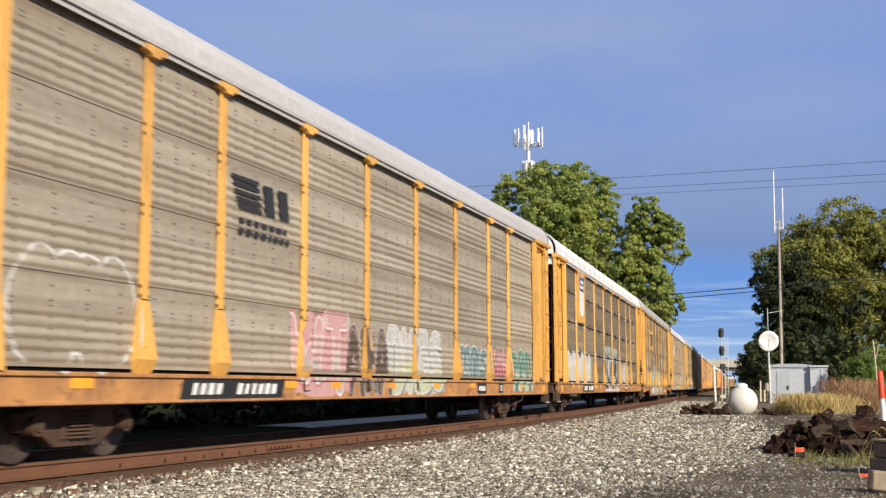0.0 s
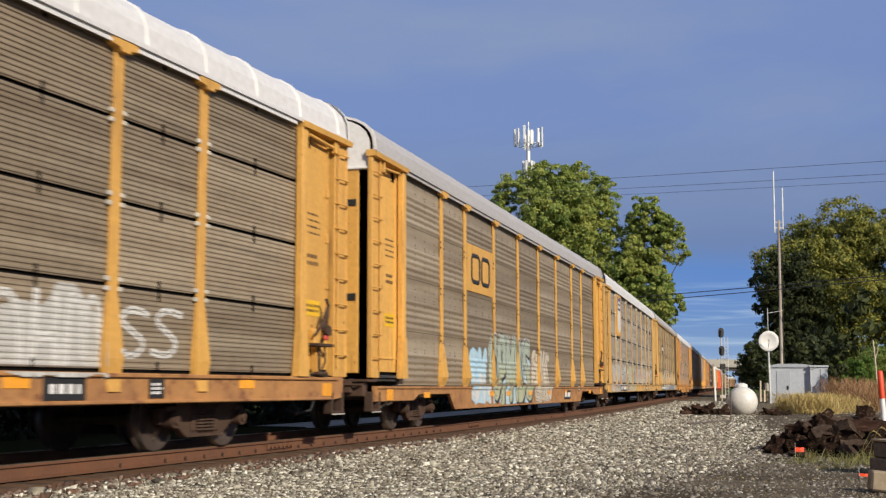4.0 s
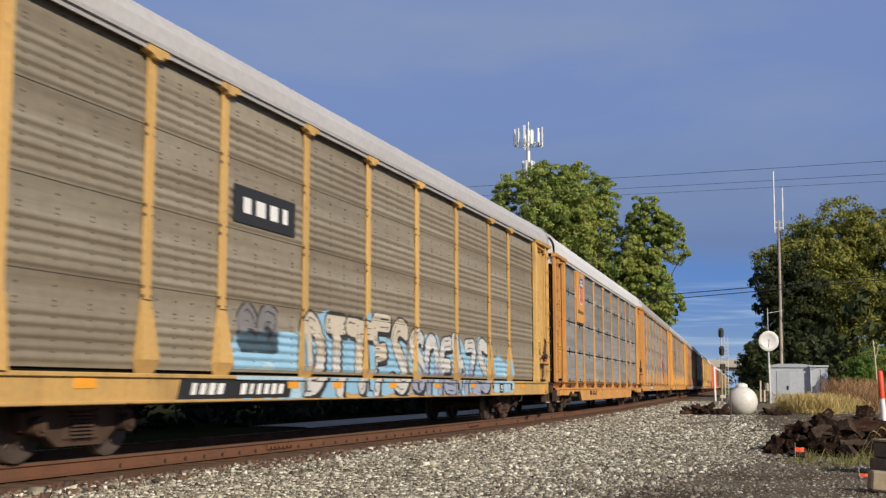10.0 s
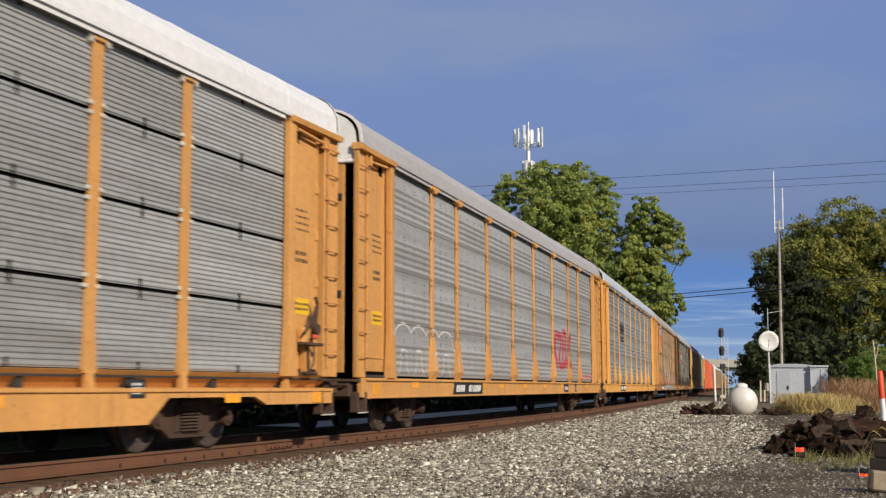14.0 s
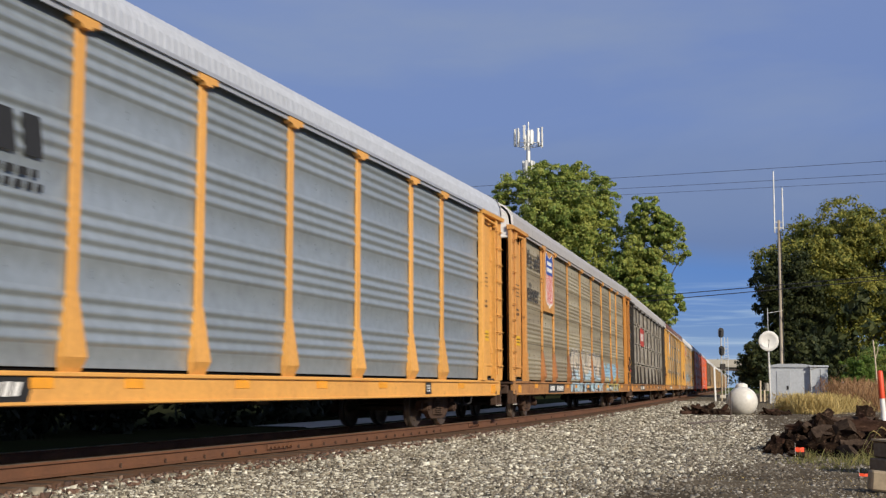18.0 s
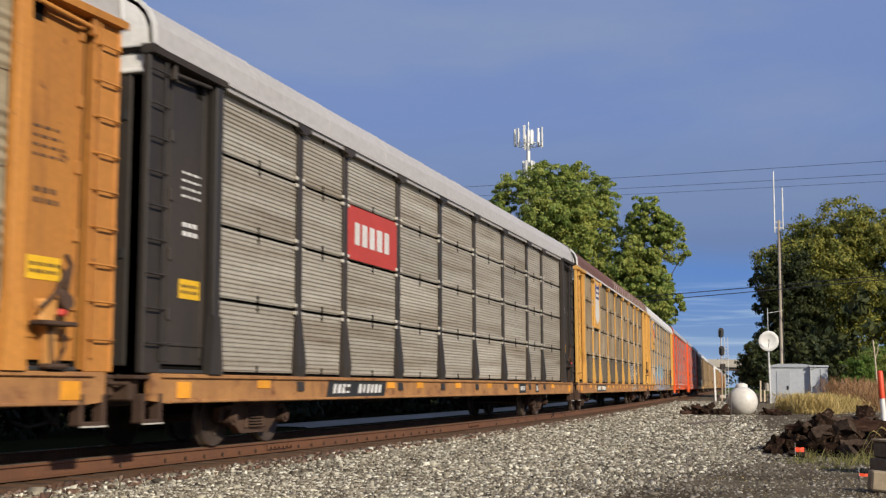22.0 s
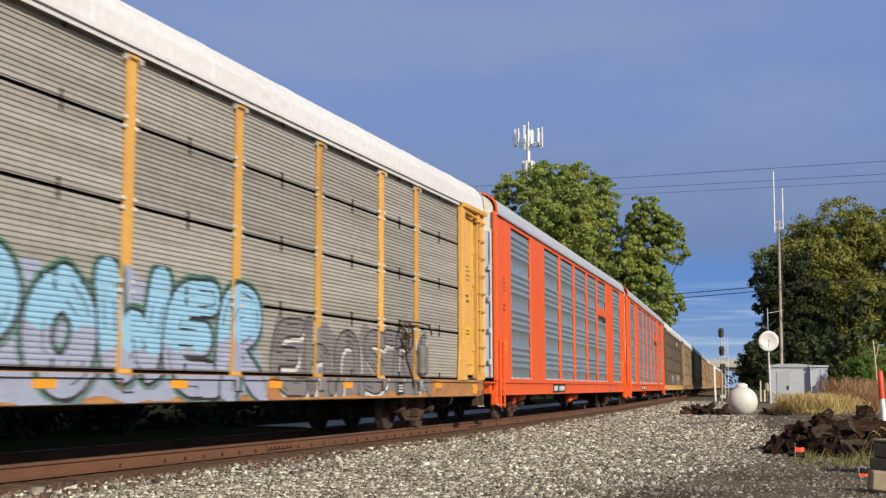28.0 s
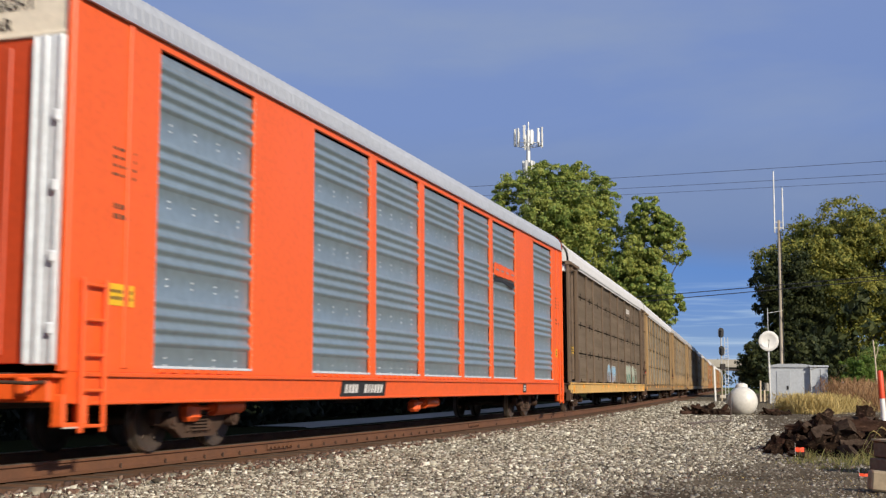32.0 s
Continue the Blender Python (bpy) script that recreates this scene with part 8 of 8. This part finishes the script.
tb = thing("timber_block", Matrix.Translation((6.55, 16.3, Z_GROUND)) @ Matrix.Rotation(radians(14), 4, "Z"), "stacked old timbers with a pale upper face", "timber")
part("timber", Geo().box((0, 0, 0.11), (1.3, 0.55, 0.22), 0.02).mesh("timber", M_DIRTY, recalc=True), tb)
part("timber", Geo().box((0.03, 0.01, 0.335), (1.25, 0.50, 0.22), 0.02).mesh("timber", M_DIRTY, recalc=True), tb)
part("plank", Geo().box((0.02, 0, 0.462), (1.28, 0.52, 0.03), 0.006).mesh("plank", M_CUT, recalc=True), tb, "pale plank")
tb = thing("timber_beam", Matrix.Translation((5.40, 13.4, Z_GROUND)) @ Matrix.Rotation(radians(-8), 4, "Z"), "pale squared timber lying on the dirt", "timber")
part("beam", Geo().box((0, 0, 0.09), (1.2, 0.24, 0.22), 0.02, turn=Matrix.Rotation(radians(5), 3, "Y")).mesh("beam", M_CUT, recalc=True), tb)


def grass_material(name, a, b):
    return leaf_material(name, a, b, 0.3)


def blades(name, places, h, width, seed, mat, label, bend=0.35):
    r = np.random.RandomState(seed)
    p = np.array(places)
    n = len(p)
    a = r.uniform(0, 2 * np.pi, n)
    hh = h * r.uniform(0.45, 1.1, n)
    dx, dy = np.cos(a), np.sin(a)
    bx, by = r.normal(0, bend, n) * hh, r.normal(0, bend, n) * hh
    w = width * r.uniform(0.6, 1.3, n)
    z0 = p[:, 2]
    v = np.stack([np.stack([p[:, 0] - dx * w, p[:, 1] - dy * w, z0], 1), np.stack([p[:, 0] + dx * w, p[:, 1] + dy * w, z0], 1),
                  np.stack([p[:, 0] + bx * 0.4 + dx * w * 0.7, p[:, 1] + by * 0.4 + dy * w * 0.7, z0 + hh * 0.6], 1), np.stack([p[:, 0] + bx, p[:, 1] + by, z0 + hh], 1),
                  np.stack([p[:, 0] + bx * 0.4 - dx * w * 0.7, p[:, 1] + by * 0.4 - dy * w * 0.7, z0 + hh * 0.6], 1)], 1).reshape(-1, 3)
    me = bpy.data.meshes.new(name)
    me.from_pydata(v.tolist(), [], [(i * 5, i * 5 + 1, i * 5 + 2, i * 5 + 3, i * 5 + 4) for i in range(n)])
    me.materials.append(mat)
    return tagged(new(name, me), label, "grass", kind="stuff")


def patch(n, x0, x1, y0, y1, seed, clumps=30, spread=0.35, lift=0.0):
    r = np.random.RandomState(seed)
    c = np.column_stack([r.uniform(x0, x1, clumps), r.uniform(y0, y1, clumps)])
    k = r.randint(0, clumps, n)
    q = c[k] + r.normal(0, spread, (n, 2))
    tall = r.uniform(0.55, 1.0, clumps)[k]
    return np.column_stack([q, Z_GROUND - 0.02 + lift * tall * r.uniform(0, 1, n) ** 1.2])


M_STRAW = grass_material("straw_yellow_grass", (0.44, 0.33, 0.12), (0.60, 0.47, 0.20))
M_RUSSET = grass_material("russet_dry_weeds", (0.28, 0.15, 0.072), (0.46, 0.29, 0.15))
M_GREEN = grass_material("green_grass", (0.12, 0.13, 0.045), (0.30, 0.27, 0.10))
blades("straw_grass", patch(16000, 15.7, 17.6, 52, 55.5, 71, 40, 0.22, 0.85), 0.24, 0.013, 71, M_STRAW, "tall straw-yellow grass")
blades("russet_weeds", patch(26000, 21.0, 28.0, 59, 66, 72, 70, 0.5, 1.65), 0.30, 0.016, 72, M_RUSSET, "tall russet dry weeds")
blades("straw_grass", patch(6000, 17.4, 20.2, 56, 60, 73, 30, 0.3, 0.75), 0.24, 0.014, 73, M_STRAW, "straw-yellow grass")
blades("green_grass", patch(420, 5.9, 7.2, 18.0, 19.6, 74, 14, 0.12), 0.22, 0.006, 74, M_GREEN, "green grass tufts by the heap", 0.5)
blades("green_grass", patch(500, 5.2, 7.6, 16.6, 19.0, 75, 26, 0.12), 0.12, 0.008, 75, M_GREEN, "short green grass on the dirt", 0.6)
blades("straw_grass", patch(260, 3.2, 5.2, 12.8, 15.6, 76, 22, 0.16), 0.06, 0.003, 76, M_STRAW, "short dry grass on the dirt", 0.7)
for x, y, h in ((6.72, 19.2, 0.5), (7.0, 19.6, 0.55), (7.35, 19.0, 0.45), (6.62, 18.9, 0.38)):
    wd = thing("weed", Matrix.Translation((x, y, Z_GROUND)), "tall thin green weed with drooping heads", "weed", "weeds")
    q = random.Random(int(x * 100))
    gg = Geo().tube([(0, 0, 0), (0.05, 0, h * 0.5), (0.16, 0, h * 0.9), (0.24, 0, h)], 0.004, 5)
    part("stem", gg.mesh("stem", M_GREEN), wd)
    head = Geo()
    for k in range(7):
        t = k / 6
        head.rod((0.20 + 0.10 * t, 0, h * (0.96 - 0.12 * t * t)), (0.23 + 0.11 * t, 0, h * (0.93 - 0.14 * t * t)), 0.008, 5, 0.003)
    part("seed_head", head.mesh("seed_head", M_STRAW), wd)
for x, y, z in ((5.76, 19.5, 0.13), (5.50, 15.8, -0.02)):
    fl = thing("marker_flag", Matrix.Translation((x, y, Z_GROUND)), "small orange survey flag on a wire", "flag", "survey flags")
    part("wire", Geo().rod((0, 0, -0.05), (0, 0, z + 0.14), 0.004, 5).mesh("wire", M_GALV), fl)
    gg = Geo()
    gg.add([(0, 0, z), (0.07, -0.02, z - 0.01), (0.15, 0.01, z), (0.15, 0.015, z + 0.07), (0.07, -0.015, z + 0.065), (0, 0.004, z + 0.075)], [(0, 1, 4, 5), (1, 2, 3, 4)])
    part("cloth", gg.mesh("cloth", M_FLAG), fl, "orange flag cloth")


# ---- what moves ----
def motions():
    times = [i * 0.5 for i in range(65)]
    for k, car in CARS:
        walk(car, [(t, car_pose(k, t)) for t in times])
    # the wheels roll: one row for each picture, so that they turn less than a right angle between rows
    beats = [i / FPS for i in range(int(32 * FPS) + 1)]
    roll = [Matrix.Rotation(travelled(t) / 0.419, 4, "X") for t in beats]
    for wheel, dy in WHEELS:
        at = Matrix.Translation((0, dy, 0.42))
        walk(wheel, [(t, at @ m) for t, m in zip(beats, roll)])


motions()
